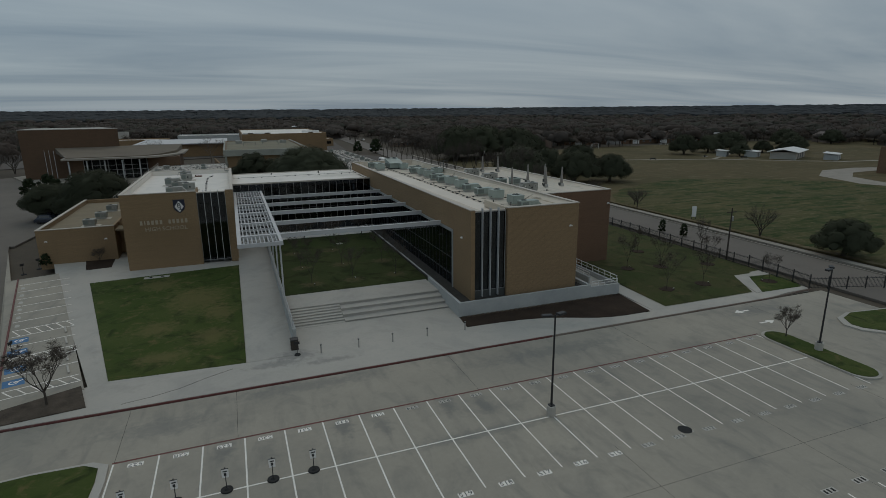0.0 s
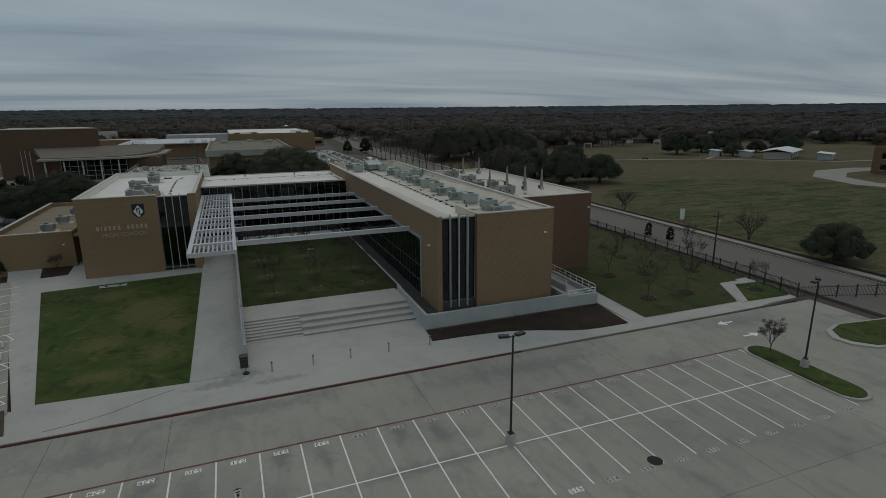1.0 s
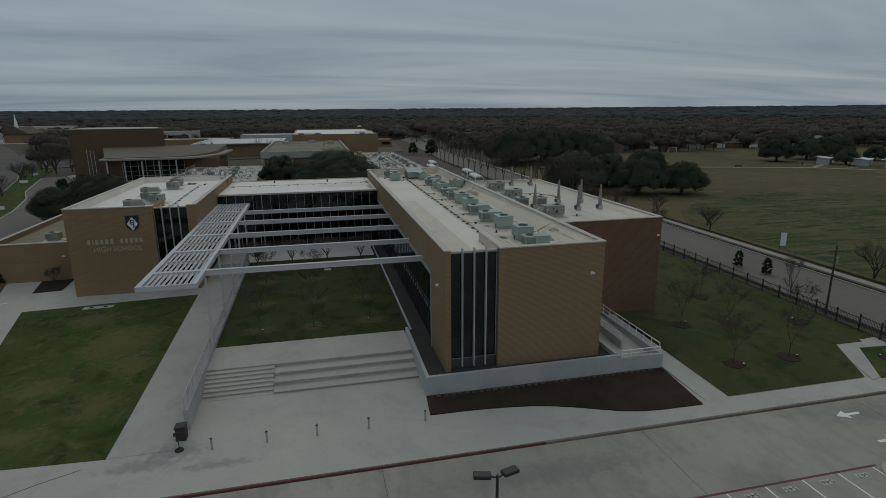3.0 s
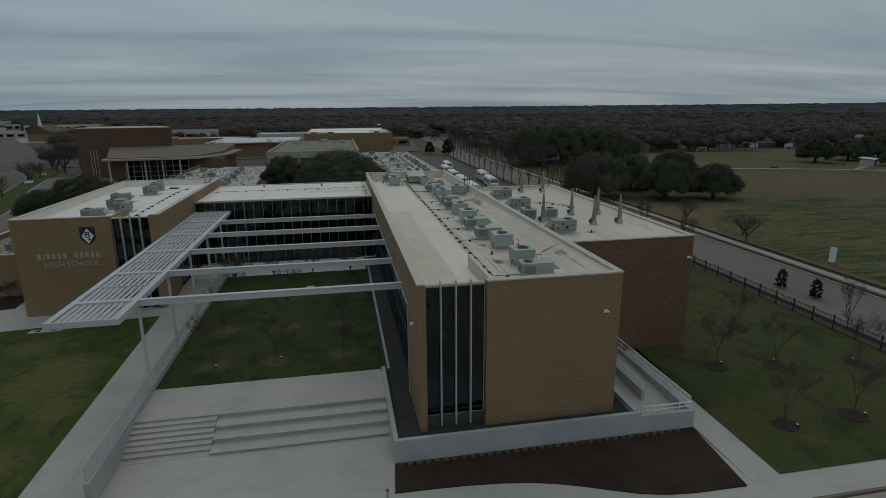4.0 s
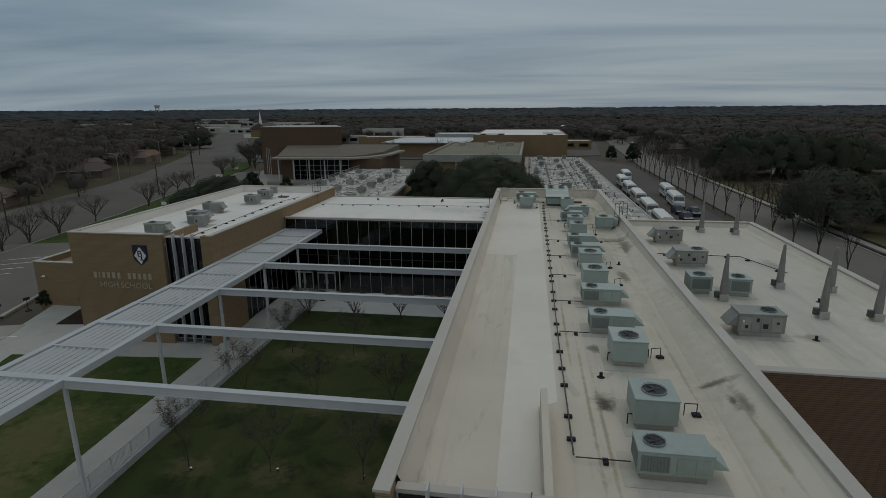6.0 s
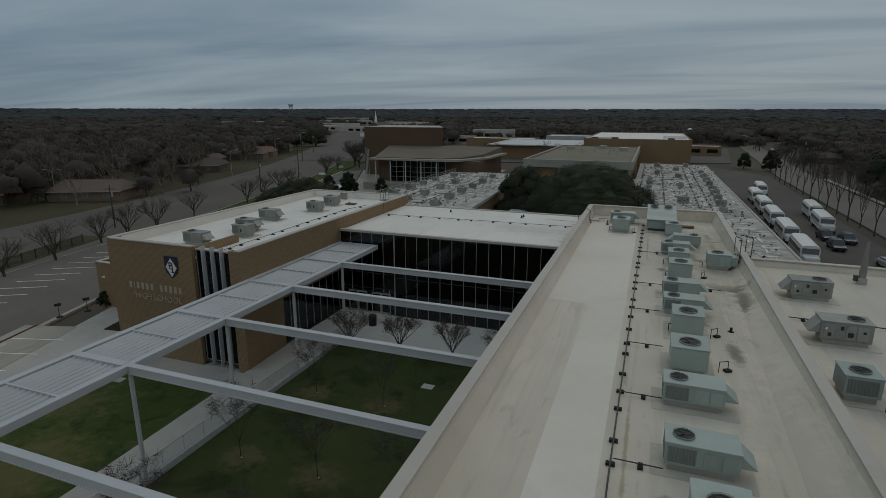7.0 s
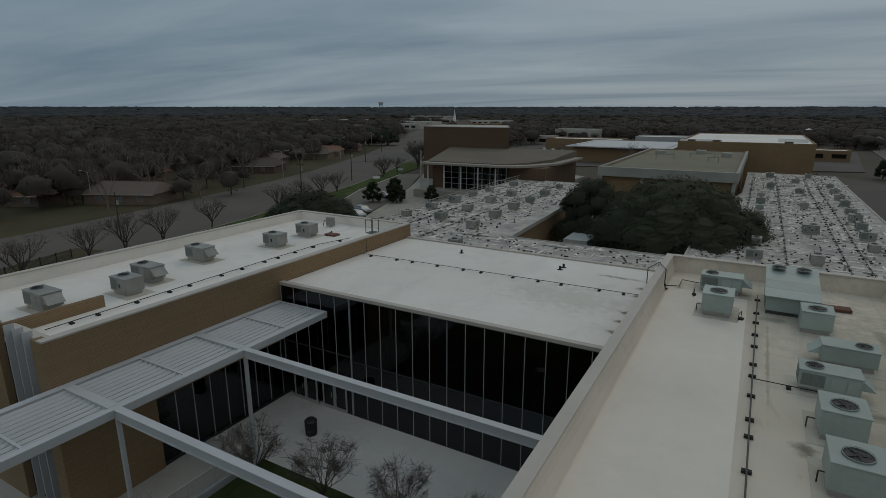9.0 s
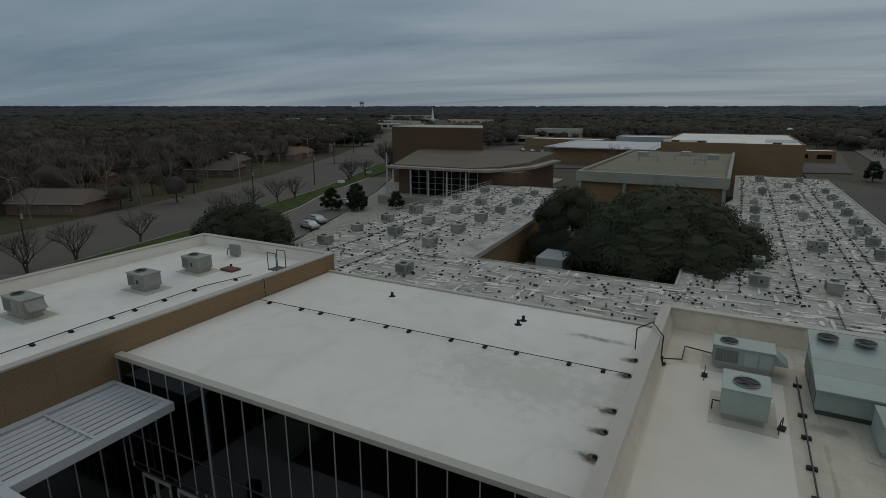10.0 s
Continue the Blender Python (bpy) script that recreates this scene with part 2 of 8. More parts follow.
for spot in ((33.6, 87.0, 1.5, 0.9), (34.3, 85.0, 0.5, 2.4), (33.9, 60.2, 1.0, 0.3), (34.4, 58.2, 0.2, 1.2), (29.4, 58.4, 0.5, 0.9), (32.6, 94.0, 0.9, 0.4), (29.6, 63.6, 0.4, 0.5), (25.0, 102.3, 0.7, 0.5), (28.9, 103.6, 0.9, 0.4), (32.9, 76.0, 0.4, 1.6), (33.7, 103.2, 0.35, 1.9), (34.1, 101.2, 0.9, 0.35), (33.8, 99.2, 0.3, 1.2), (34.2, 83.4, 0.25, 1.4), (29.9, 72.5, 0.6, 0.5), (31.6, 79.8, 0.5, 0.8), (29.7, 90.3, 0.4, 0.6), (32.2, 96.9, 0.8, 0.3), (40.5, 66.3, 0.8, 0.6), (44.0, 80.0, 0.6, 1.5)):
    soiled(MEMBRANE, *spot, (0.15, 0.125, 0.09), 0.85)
streaked(GREENFIELD, (0.17, 0.145, 0.075), 0.5, 0.06, 0.6)
streaked(FIELD, (0.075, 0.075, 0.032), 0.16, 0.03, 0.45)
streaked(GREENFIELD, (0.16, 0.13, 0.075), 1.1, 0.2, 0.7, 0.56, 0.64)
streaked(GREENFIELD, (0.026, 0.046, 0.012), 0.4, 0.09, 0.85, 0.5, 0.6)
streaked(GREENFIELD, (0.115, 0.094, 0.048), 0.12, 0.07, 0.5, 0.5, 0.62)
streaked(GREENFIELD, (0.15, 0.122, 0.068), 0.9, 0.5, 0.6, 0.55, 0.66)
streaked(FIELD, (0.18, 0.145, 0.088), 0.7, 0.14, 0.6, 0.54, 0.66)
streaked(FIELD, (0.06, 0.064, 0.028), 0.6, 0.12, 0.4, 0.55, 0.66)
streaked(LAWN, (0.022, 0.034, 0.01), 0.45, 0.45, 0.75, 0.5, 0.66)
streaked(LAWN, (0.13, 0.115, 0.052), 0.9, 0.9, 0.5, 0.58, 0.7)
streaked(SIDELAWN, (0.026, 0.032, 0.012), 0.3, 0.4, 0.7, 0.5, 0.66)
streaked(COURT, (0.017, 0.023, 0.008), 0.3, 0.35, 0.75, 0.5, 0.66)
streaked(COURT, (0.075, 0.068, 0.03), 0.5, 0.6, 0.4, 0.58, 0.7)
streaked(CONCRETE, (0.165, 0.16, 0.145), 0.3, 0.42, 0.55)
streaked(CONCRETE, (0.15, 0.145, 0.135), 0.16, 0.75, 0.45)
streaked(WALK, (0.26, 0.25, 0.23), 0.22, 0.22, 0.5)
for spot in ((1.6, 45.6, 3.0, 0.7), (6.0, 44.7, 2.5, 0.5), (3.0, 46.8, 2.2, 1.0)):
    soiled(WALK, *spot, (0.19, 0.18, 0.165), 0.55)
for spot in ((-6.0, 66.0, 3.5, 5.0), (-9.5, 58.0, 2.5, 2.0), (-4.0, 54.0, 2.0, 2.5), (-10.5, 73.0, 3.0, 2.5), (-3.4, 60.5, 1.6, 3.0), (-8.4, 50.6, 2.6, 1.4)):
    soiled(LAWN, *spot, (0.145, 0.118, 0.05), 0.62)
for spot in ((7.0, 63.7), (12.0, 63.9), (17.5, 64.0), (6.6, 71.2), (12.0, 71.2), (17.5, 71.0), (6.5, 79.5), (12.0, 79.5)):
    soiled(COURT, *spot, 1.5, 1.3, (0.115, 0.092, 0.048), 0.7)
for k, depth in ((2, 0.5), (3, 0.35), (5, 0.6), (6, 0.45), (8, 0.55), (9, 0.6), (11, 0.4), (13, 0.5)):
    soiled(CONCRETE, -9.42 + 2.621 * (k + 0.5), 32.9 + 0.5 * (k % 3), 0.75, 1.5, (0.15, 0.148, 0.138), depth)
for spot in ((3.0, 40.9, 7.0, 0.9), (26.0, 39.2, 9.0, 1.2), (-7.0, 38.6, 4.0, 1.4), (14.0, 29.6, 7.0, 0.8), (52.0, 40.0, 5.0, 1.5)):
    soiled(CONCRETE, *spot, (0.17, 0.165, 0.15), 0.5)
for x, y, ry in ((28.75, 58.0, 6.0), (29.15, 56.5, 5.0), (28.3, 66.0, 5.0), (33.0, 62.0, 4.5), (34.3, 56.0, 3.6), (28.6, 99.0, 7.0)):
    soiled(MEMBRANE, x, y, 0.09, ry, (0.33, 0.26, 0.16), 0.75)
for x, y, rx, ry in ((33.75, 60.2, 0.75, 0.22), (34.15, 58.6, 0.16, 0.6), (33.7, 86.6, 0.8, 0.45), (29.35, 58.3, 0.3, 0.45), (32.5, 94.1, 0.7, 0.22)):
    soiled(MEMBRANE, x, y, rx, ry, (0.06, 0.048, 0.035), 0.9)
soiled(MEMBRANE, 28.5, 104.5, 5.5, 6.5, (0.40, 0.35, 0.265), 0.55)
soiled(MEMBRANE, 33.3, 97.0, 2.1, 15.0, (0.40, 0.345, 0.25), 0.65)
soiled(MEMBRANE, 41.5, 77.0, 6.0, 18.0, (0.5, 0.45, 0.38), 0.55)
soiled(MEMBRANE, 33.6, 66.0, 1.5, 10.0, (0.44, 0.385, 0.29), 0.5)
soiled(MEMBRANE_NEW, 17.5, 103.0, 5.0, 2.5, (0.5, 0.45, 0.37), 0.5)
soiled(MEMBRANE_NEW, 19.5, 109.0, 1.6, 0.3, (0.22, 0.19, 0.15), 0.8)
streaked(MEMBRANE_NEW, (0.5, 0.48, 0.42), 0.3, 0.4, 0.5)
OLDROOF = surface("worn grey-white roofing", (0.47, 0.455, 0.43), 0.8, second=(0.24, 0.23, 0.22), big=0.35, fine=0.9, var=0.3, stain=0.85, stain_col=(0.15, 0.145, 0.135), bump=0.1)
GRAVELROOF = surface("tan gravel roofing", (0.235, 0.195, 0.13), 0.95, second=(0.19, 0.158, 0.108), big=0.2, fine=10.0, var=0.2, stain=0.3, bump=0.2)
WHITEMETAL = surface("white painted steel", (0.46, 0.475, 0.50), 0.55, second=(0.415, 0.43, 0.45), big=0.5, fine=4.0, var=0.06, bump=0.0)
COPING = surface("pale coping metal", (0.46, 0.425, 0.385), 0.6, second=(0.41, 0.38, 0.34), big=0.4, fine=4.0, var=0.08, bump=0.0)
GREYFRAME = surface("grey window frame", (0.36, 0.38, 0.40), 0.5, metal=0.3, big=0.5, fine=5.0, var=0.08, bump=0.0)
MULLION = surface("pale mullion", (0.40, 0.41, 0.42), 0.5, metal=0.2, big=0.5, fine=5.0, var=0.08, bump=0.0)
GLASS = glazing("dark tinted glass", (0.19, 0.215, 0.26), ior=1.62)
CLEARGLASS = glazing("greenish window glass", (0.35, 0.4, 0.42))
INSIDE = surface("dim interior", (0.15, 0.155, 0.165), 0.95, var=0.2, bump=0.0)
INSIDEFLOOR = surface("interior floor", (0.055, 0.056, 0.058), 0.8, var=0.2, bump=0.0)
BLACK = surface("black painted metal", (0.026, 0.026, 0.028), 0.5, var=0.2, bump=0.0)
RUBBER = surface("black rubber", (0.02, 0.02, 0.02), 0.85, var=0.2, bump=0.05)
ACGREY = surface("grey-green unit casing", (0.315, 0.375, 0.355), 0.5, second=(0.275, 0.33, 0.31), big=0.8, fine=6.0, var=0.1, stain=0.3, stain_col=(0.22, 0.24, 0.22), bump=0.02, jitter=0.1)
ACOLD = surface("weathered unit casing", (0.29, 0.30, 0.28), 0.6, second=(0.23, 0.235, 0.22), big=0.9, fine=6.0, var=0.15, stain=0.5, stain_col=(0.16, 0.15, 0.13), bump=0.03, jitter=0.15)
ACFIN = surface("grey-green coil louvres", (0.20, 0.235, 0.225), 0.6, metal=0.2, fine=12.0, var=0.2, bump=0.05)
ACDARK = surface("dark coil fins", (0.10, 0.11, 0.11), 0.6, metal=0.4, fine=12.0, var=0.25, bump=0.1)
GALV = surface("galvanised steel", (0.42, 0.43, 0.43), 0.45, metal=0.6, big=1.5, fine=7.0, var=0.15, bump=0.02)
RUST = surface("rusted sheet", (0.16, 0.07, 0.05), 0.8, big=1.5, fine=9.0, var=0.3, bump=0.1)
PAINT = surface("white road paint", (0.84, 0.83, 0.79), 0.8, second=(0.72, 0.71, 0.68), big=0.7, fine=7.0, var=0.12, stain=0.4, stain_col=(0.5, 0.49, 0.46), bump=0.0)
REDPAINT = surface("red kerb paint", (0.15, 0.045, 0.042), 0.8, second=(0.125, 0.055, 0.05), big=0.35, fine=6.0, var=0.25, stain=0.7, stain_col=(0.19, 0.15, 0.13), bump=0.0)
FADEDPAINT = surface("faded road paint", (0.5, 0.49, 0.46), 0.85, second=(0.38, 0.37, 0.34), big=1.1, fine=7.0, var=0.2, stain=0.6, stain_col=(0.3, 0.29, 0.26), bump=0.0)
BROWNREVEAL = surface("brown reveal metal", (0.085, 0.06, 0.04), 0.7, big=0.6, fine=5.0, var=0.15, bump=0.0)
BROWNBRICK = brickwork("brown brick", (0.125, 0.077, 0.047), (0.105, 0.066, 0.042), (0.085, 0.055, 0.036), course=0.3, length=0.9, rib=0.4)
DARKFRAME = surface("dark window frame", (0.05, 0.053, 0.06), 0.5, metal=0.3, big=0.5, fine=5.0, var=0.08, bump=0.0)
MEMBRANE_SHEET = surface("newer membrane sheet", (0.69, 0.645, 0.585), 0.75, second=(0.61, 0.565, 0.505), big=0.12, fine=1.6, var=0.06, stain=0.25, stain_col=(0.5, 0.46, 0.38), bump=0.03)
PAD = surface("grimy roof pad", (0.52, 0.49, 0.43), 0.8, second=(0.40, 0.375, 0.32), big=0.5, fine=3.0, var=0.12, stain=0.5, stain_col=(0.25, 0.23, 0.19), bump=0.02)
BOULEVARD = surface("boulevard concrete", (0.114, 0.098, 0.084), 0.95, second=(0.088, 0.076, 0.066), big=0.05, fine=5.0, var=0.14, stain=0.45, bump=0.06)
SIDELOT = surface("side lot concrete", (0.15, 0.134, 0.115), 0.9, second=(0.12, 0.108, 0.094), big=0.08, fine=4.0, var=0.12, stain=0.5, stain_col=(0.09, 0.083, 0.075), bump=0.05)
LIPCONCRETE = surface("weathered lip concrete", (0.31, 0.285, 0.25), 0.9, second=(0.25, 0.23, 0.2), big=0.3, fine=5.0, var=0.1, bump=0.0)
BLUEPAINT = surface("blue road paint", (0.07, 0.19, 0.38), 0.8, big=0.8, fine=7.0, var=0.2, bump=0.0)
BARK = surface("grey bark", (0.085, 0.075, 0.066), 0.95, big=1.5, fine=14.0, var=0.35, bump=0.5, spec=0.1)
PALEBARK = surface("pale bark", (0.22, 0.19, 0.16), 0.95, big=1.5, fine=14.0, var=0.3, bump=0.4, spec=0.1)
TWIG = surface("bare twigs", (0.096, 0.082, 0.072), 0.95, big=0.8, fine=9.0, var=0.3, bump=0.0, spec=0.1, jitter=0.15)
LEAF = surface("live oak leaves", (0.064, 0.071, 0.047), 0.9, second=(0.05, 0.056, 0.036), big=0.35, fine=5.0, var=0.4, bump=0.0, spec=0.1, jitter=0.15)
SHRUB = surface("shrub leaves", (0.033, 0.045, 0.022), 0.9, second=(0.022, 0.032, 0.016), big=0.9, fine=6.0, var=0.4, bump=0.0, spec=0.1, jitter=0.15)
# the blue-grey of distance haze is put into this base colour
FARWOODS = surface("far haze-tinted winter woods", (0.046, 0.051, 0.056), 0.95, second=(0.038, 0.042, 0.045), big=0.012, fine=0.1, var=0.2, bump=0.0, spec=0.1)
WOODS = surface("winter woods", (0.084, 0.069, 0.059), 0.95, second=(0.066, 0.055, 0.048), big=0.035, fine=0.35, var=0.28, bump=0.0, spec=0.1)
SHINGLE = surface("roof shingles", (0.115, 0.082, 0.066), 0.95, second=(0.1, 0.085, 0.075), big=0.5, fine=5.0, var=0.2, bump=0.2, jitter=0.3)
RUSTSHINGLE = surface("rust-brown shingles", (0.19, 0.1, 0.066), 0.95, second=(0.15, 0.085, 0.06), big=0.5, fine=5.0, var=0.2, bump=0.2)
SIDING = surface("house walls", (0.16, 0.12, 0.095), 0.9, second=(0.13, 0.095, 0.075), big=0.5, fine=6.0, var=0.15, bump=0.1, jitter=0.35)
BUSWHITE = surface("white bus paint", (0.66, 0.66, 0.65), 0.35, big=0.6, fine=5.0, var=0.06, bump=0.0)
CARPAINT = surface("dark car paint", (0.03, 0.035, 0.05), 0.25, big=0.6, fine=5.0, var=0.1, bump=0.0, spec=0.6, jitter=0.6)
SILVERPAINT = surface("silver car paint", (0.32, 0.33, 0.34), 0.3, metal=0.4, big=0.6, fine=5.0, var=0.06, bump=0.0, jitter=0.4)
NAVY = surface("navy enamel", (0.02, 0.022, 0.045), 0.4, var=0.1, bump=0.0)
WHITE = surface("white enamel", (0.72, 0.73, 0.74), 0.4, var=0.05, bump=0.0)
LETTER = surface("brass-toned letters", (0.42, 0.365, 0.28), 0.45, metal=0.1, var=0.1, bump=0.0)
LAMPGLASS = surface("lamp lens", (0.6, 0.6, 0.56), 0.3, var=0.05, bump=0.0)


BROWNROOF = surface("brown gravel roofing", (0.155, 0.13, 0.098), 0.95, second=(0.125, 0.105, 0.082), big=0.1, fine=6.0, var=0.2, stain=0.3, bump=0.1)


# ---- mesh helpers ----
class Geo:
    """Vertices and faces for one mesh."""

    def __init__(self):
        self.v, self.f = [], []

    def face(self, pts):
        n = len(self.v)
        self.v += [tuple(p) for p in pts]
        self.f.append(tuple(range(n, n + len(pts))))
        return self

    def box(self, x0, x1, y0, y1, z0, z1, m=None):
        n = len(self.v)
        pts = [Vector((x, y, z)) for z in (z0, z1) for y in (y0, y1) for x in (x0, x1)]
        self.v += [tuple(m @ p if m else p) for p in pts]
        self.f += [tuple(n + i for i in q) for q in ((0, 2, 3, 1), (4, 5, 7, 6), (0, 1, 5, 4), (2, 6, 7, 3), (0, 4, 6, 2), (1, 3, 7, 5))]
        return self

    def prism(self, pts, z0, z1):
        """An upright block over a plan polygon (counter-clockwise); z0, z1: heights or functions of x, y."""
        n, k = len(self.v), len(pts)
        lo = z0 if callable(z0) else (lambda x, y: z0)
        hi = z1 if callable(z1) else (lambda x, y: z1)
        self.v += [(x, y, lo(x, y)) for x, y in pts] + [(x, y, hi(x, y)) for x, y in pts]
        self.f += [tuple(n + k - 1 - i for i in range(k)), tuple(n + k + i for i in range(k))]
        self.f += [(n + i, n + (i + 1) % k, n + k + (i + 1) % k, n + k + i) for i in range(k)]
        return self

    def tube(self, a, b, ra, rb=None, sides=8, caps=True):
        a, b = Vector(a), Vector(b)
        rb = ra if rb is None else rb
        d = (b - a)
        if d.length < 1e-6:
            return self
        q = d.to_track_quat("Z", "Y")
        n = len(self.v)
        for c, r in ((a, ra), (b, rb)):
            for i in range(sides):
                w = 2 * math.pi * i / sides
                self.v.append(tuple(c + q @ Vector((math.cos(w) * r, math.sin(w) * r, 0))))
        self.f += [(n + i, n + (i + 1) % sides, n + sides + (i + 1) % sides, n + sides + i) for i in range(sides)]
        if caps:
            self.f += [tuple(n + sides - 1 - i for i in range(sides)), tuple(n + sides + i for i in range(sides))]
        return self

    def ring(self, c, r0, r1, z0, z1, sides=20):
        n = len(self.v)
        for r, z in ((r0, z0), (r1, z0), (r1, z1), (r0, z1)):
            for i in range(sides):
                w = 2 * math.pi * i / sides
                self.v.append((c[0] + r * math.cos(w), c[1] + r * math.sin(w), z))
        for k in range(4):
            for i in range(sides):
                j, k2 = (i + 1) % sides, (k + 1) % 4
                self.f.append((n + k * sides + i, n + k * sides + j, n + k2 * sides + j, n + k2 * sides + i))
        return self

    def strip(self, pts, width, z0, z1):
        """A band along a plan line."""
        left, right = [], []
        for i, (x, y) in enumerate(pts):
            a, b = pts[max(i - 1, 0)], pts[min(i + 1, len(pts) - 1)]
            d = Vector((b[0] - a[0], b[1] - a[1])).normalized()
            left.append((x - d.y * width / 2, y + d.x * width / 2))
            right.append((x + d.y * width / 2, y - d.x * width / 2))
        for i in range(len(pts) - 1):
            self.prism([right[i], right[i + 1], left[i + 1], left[i]], z0, z1)
        return self


def made(name, geo, material, bevel=0.0, smooth=False):
    me = bpy.data.meshes.new(name)
    me.from_pydata(geo.v, [], geo.f)
    if bevel:
        bm = bmesh.new()
        bm.from_mesh(me)
        bmesh.ops.remove_doubles(bm, verts=bm.verts, dist=1e-5)
        bmesh.ops.bevel(bm, geom=list(bm.edges), offset=bevel, segments=1, affect="EDGES", profile=0.7, clamp_overlap=True)
        bm.to_mesh(me)
        bm.free()
    if smooth:
        for p in me.polygons:
            p.use_smooth = True
    me.materials.append(material)
    return me


def part(name, geo, material, parent=None, label="", bevel=0.0, smooth=False):
    ob = new(name, made(name, geo, material, bevel, smooth))
    ob.parent = parent
    if label:
        tagged(ob, label)
    return ob


def piece(name, mesh, parent, m):
    ob = new(name, mesh)
    ob.parent = parent
    ob.matrix_basis = m
    return ob


def thing(name, m, label, category, group="", kind=""):
    ob = new(name)
    ob.empty_display_size = 0.2
    ob.matrix_basis = m
    return tagged(ob, label, category, group, kind)


def setting(name, geo, material, label, category):
    return tagged(part(name, geo, material), label, category, kind="structure")


def lettering(name, text, size, depth, material, parent, m, align="CENTER"):
    cu = bpy.data.curves.new(name, "FONT")
    cu.body, cu.size, cu.extrude, cu.align_x, cu.align_y, cu.resolution_u = text, size, depth, align, "CENTER", 2
    tmp = bpy.data.objects.new(name, cu)
    scene.collection.objects.link(tmp)
    me = bpy.data.meshes.new_from_object(tmp)
    bpy.data.objects.remove(tmp)
    bpy.data.curves.remove(cu)
    me.materials.append(material)
    ob = new(name, me)
    ob.parent = parent
    ob.matrix_basis = m
    return ob


# ---- ground, drives and lawns ----
def rise(x, y):
    """The forecourt climbs gently from the drive to the buildings."""
    return 0.12 + max(0.0, y - 47.0) * 0.0178


def slanted(u, v, z=0.0):
    """The side car park lies askew: u across its stalls, v along its drive, from the corner by the front drive."""
    return (-18.6 + u * 0.9627 - v * 0.2706, 44.6 + u * 0.2706 + v * 0.9627)


setting("ground", Geo().face([(-4500, -4500, -0.35), (4500, -4500, -0.35), (4500, 4500, -0.35), (-4500, 4500, -0.35)]), EARTH, "dark winter ground reaching to the horizon", "ground")
setting("pavement_car_park", Geo().prism([(-38.8, -40), (64.5, -40), (64.5, 41.95), (-18.2, 41.95), (-29, 83), (-40, 118), (-60.3, 116), (-38.8, 38.9)], -0.3, 0.0), CONCRETE, "stained grey concrete car park and drive", "car park")
setting("pavement_forecourt", Geo().prism([(-18.0, 42.2), (56.5, 42.2), (60, 42.7), (63.6, 42.8), (64.0, 47.0), (-18.4, 47.0)], -0.3, 0.12), WALK, "pale concrete pavement along the drive", "pavement")
setting("pavement_plaza", Geo().prism([(-13.2, 47.0), (41.0, 47.0), (41.0, 60), (22.0, 96), (-15.3, 96), (-27.5, 96), (-22.6, 78)], -0.3, rise), WALK, "pale concrete forecourt before the school", "pavement")
def bay_level(x, y):
    return 0.135 + (y - 45.18) * 0.0172


side_lot = [slanted(0.0, 0.6), slanted(5.6, 0.6), slanted(5.6, 38.5), slanted(0.0, 38.5)]
setting("pavement_side_bay", Geo().prism(side_lot, -0.3, bay_level), CONCRETE, "pale concrete bays beside the forecourt", "car park")
setting("road_side_drive", Geo().prism([slanted(-8.6, 0), slanted(-0.3, 0), slanted(-0.3, 39), slanted(-0.3, 75), slanted(-8.6, 75)], -0.2, 0.006), SIDELOT, "grey drive beside the side bays", "road")
setting("pavement_fence_lot", Geo().prism([slanted(-21.0, 0), slanted(-8.62, 0), slanted(-8.62, 80), slanted(-21.0, 80)], -0.2, 0.003), SIDELOT, "worn parking bays beside the boulevard fence", "car park")
setting("ground_fence_verge", Geo().prism([slanted(-26.0, 5), slanted(-21.02, 5), slanted(-21.02, 80), slanted(-26.5, 80)], -0.2, 0.05), VERGE, "dark grass verge behind the fence", "lawn")
# kerbs, painted red
setting("trim_kerb", Geo().strip([(-17.8, 42.08), (10, 42.08), (27, 42.08)], 0.09, -0.1, 0.115), REDPAINT, "red-painted concrete kerb along the drive", "kerb")
setting("trim_bare_kerb", Geo().strip([(27.02, 42.08), (40, 42.08), (55, 42.08), (58.5, 42.25), (61.5, 42.6), (63.8, 42.7)], 0.1, -0.1, 0.125), KERBWORN, "kerb with the last of its red paint worn off", "kerb")
setting("trim_side_kerb", Geo().strip([slanted(-0.1, 0.4), slanted(0.6, 20), slanted(1.25, 38.6)], 0.16, -0.1, lambda x, y: bay_level(x, y) + 0.09), REDPAINT, "red-painted kerb beside the bays", "kerb")
setting("trim_stall_edge", Geo().box(-9.5, 46.0, 35.02, 35.18, 0.0, 0.006), REDPAINT, "faded red painted line at the stalls' head", "road marking")
crack = Geo().strip([(-10.2, 42.95), (-8.0, 43.4), (-6.2, 44.0), (-4.2, 45.2), (-2.2, 46.1)], 0.05, 0.12, 0.125)
setting("trim_old_joint", crack, GRAVEL, "dark curved joint in the pavement", "joint")
g = Geo()
for x in (-9.4, -2.0, 16.0, 34.0, 52.0):
    g.box(x, x + 0.022, 35.2, 41.95, 0.0, 0.004)
for x in (-4.0, 21.2, 33.0, 44.0):
    g.box(x, x + 0.016, -5.0, 25.0, 0.0, 0.004)
g.box(-10, 60, 20.7, 20.716, 0.0, 0.004)
setting("trim_drive_joints", g, GRAVEL, "thin dark joints across the drive", "joint")
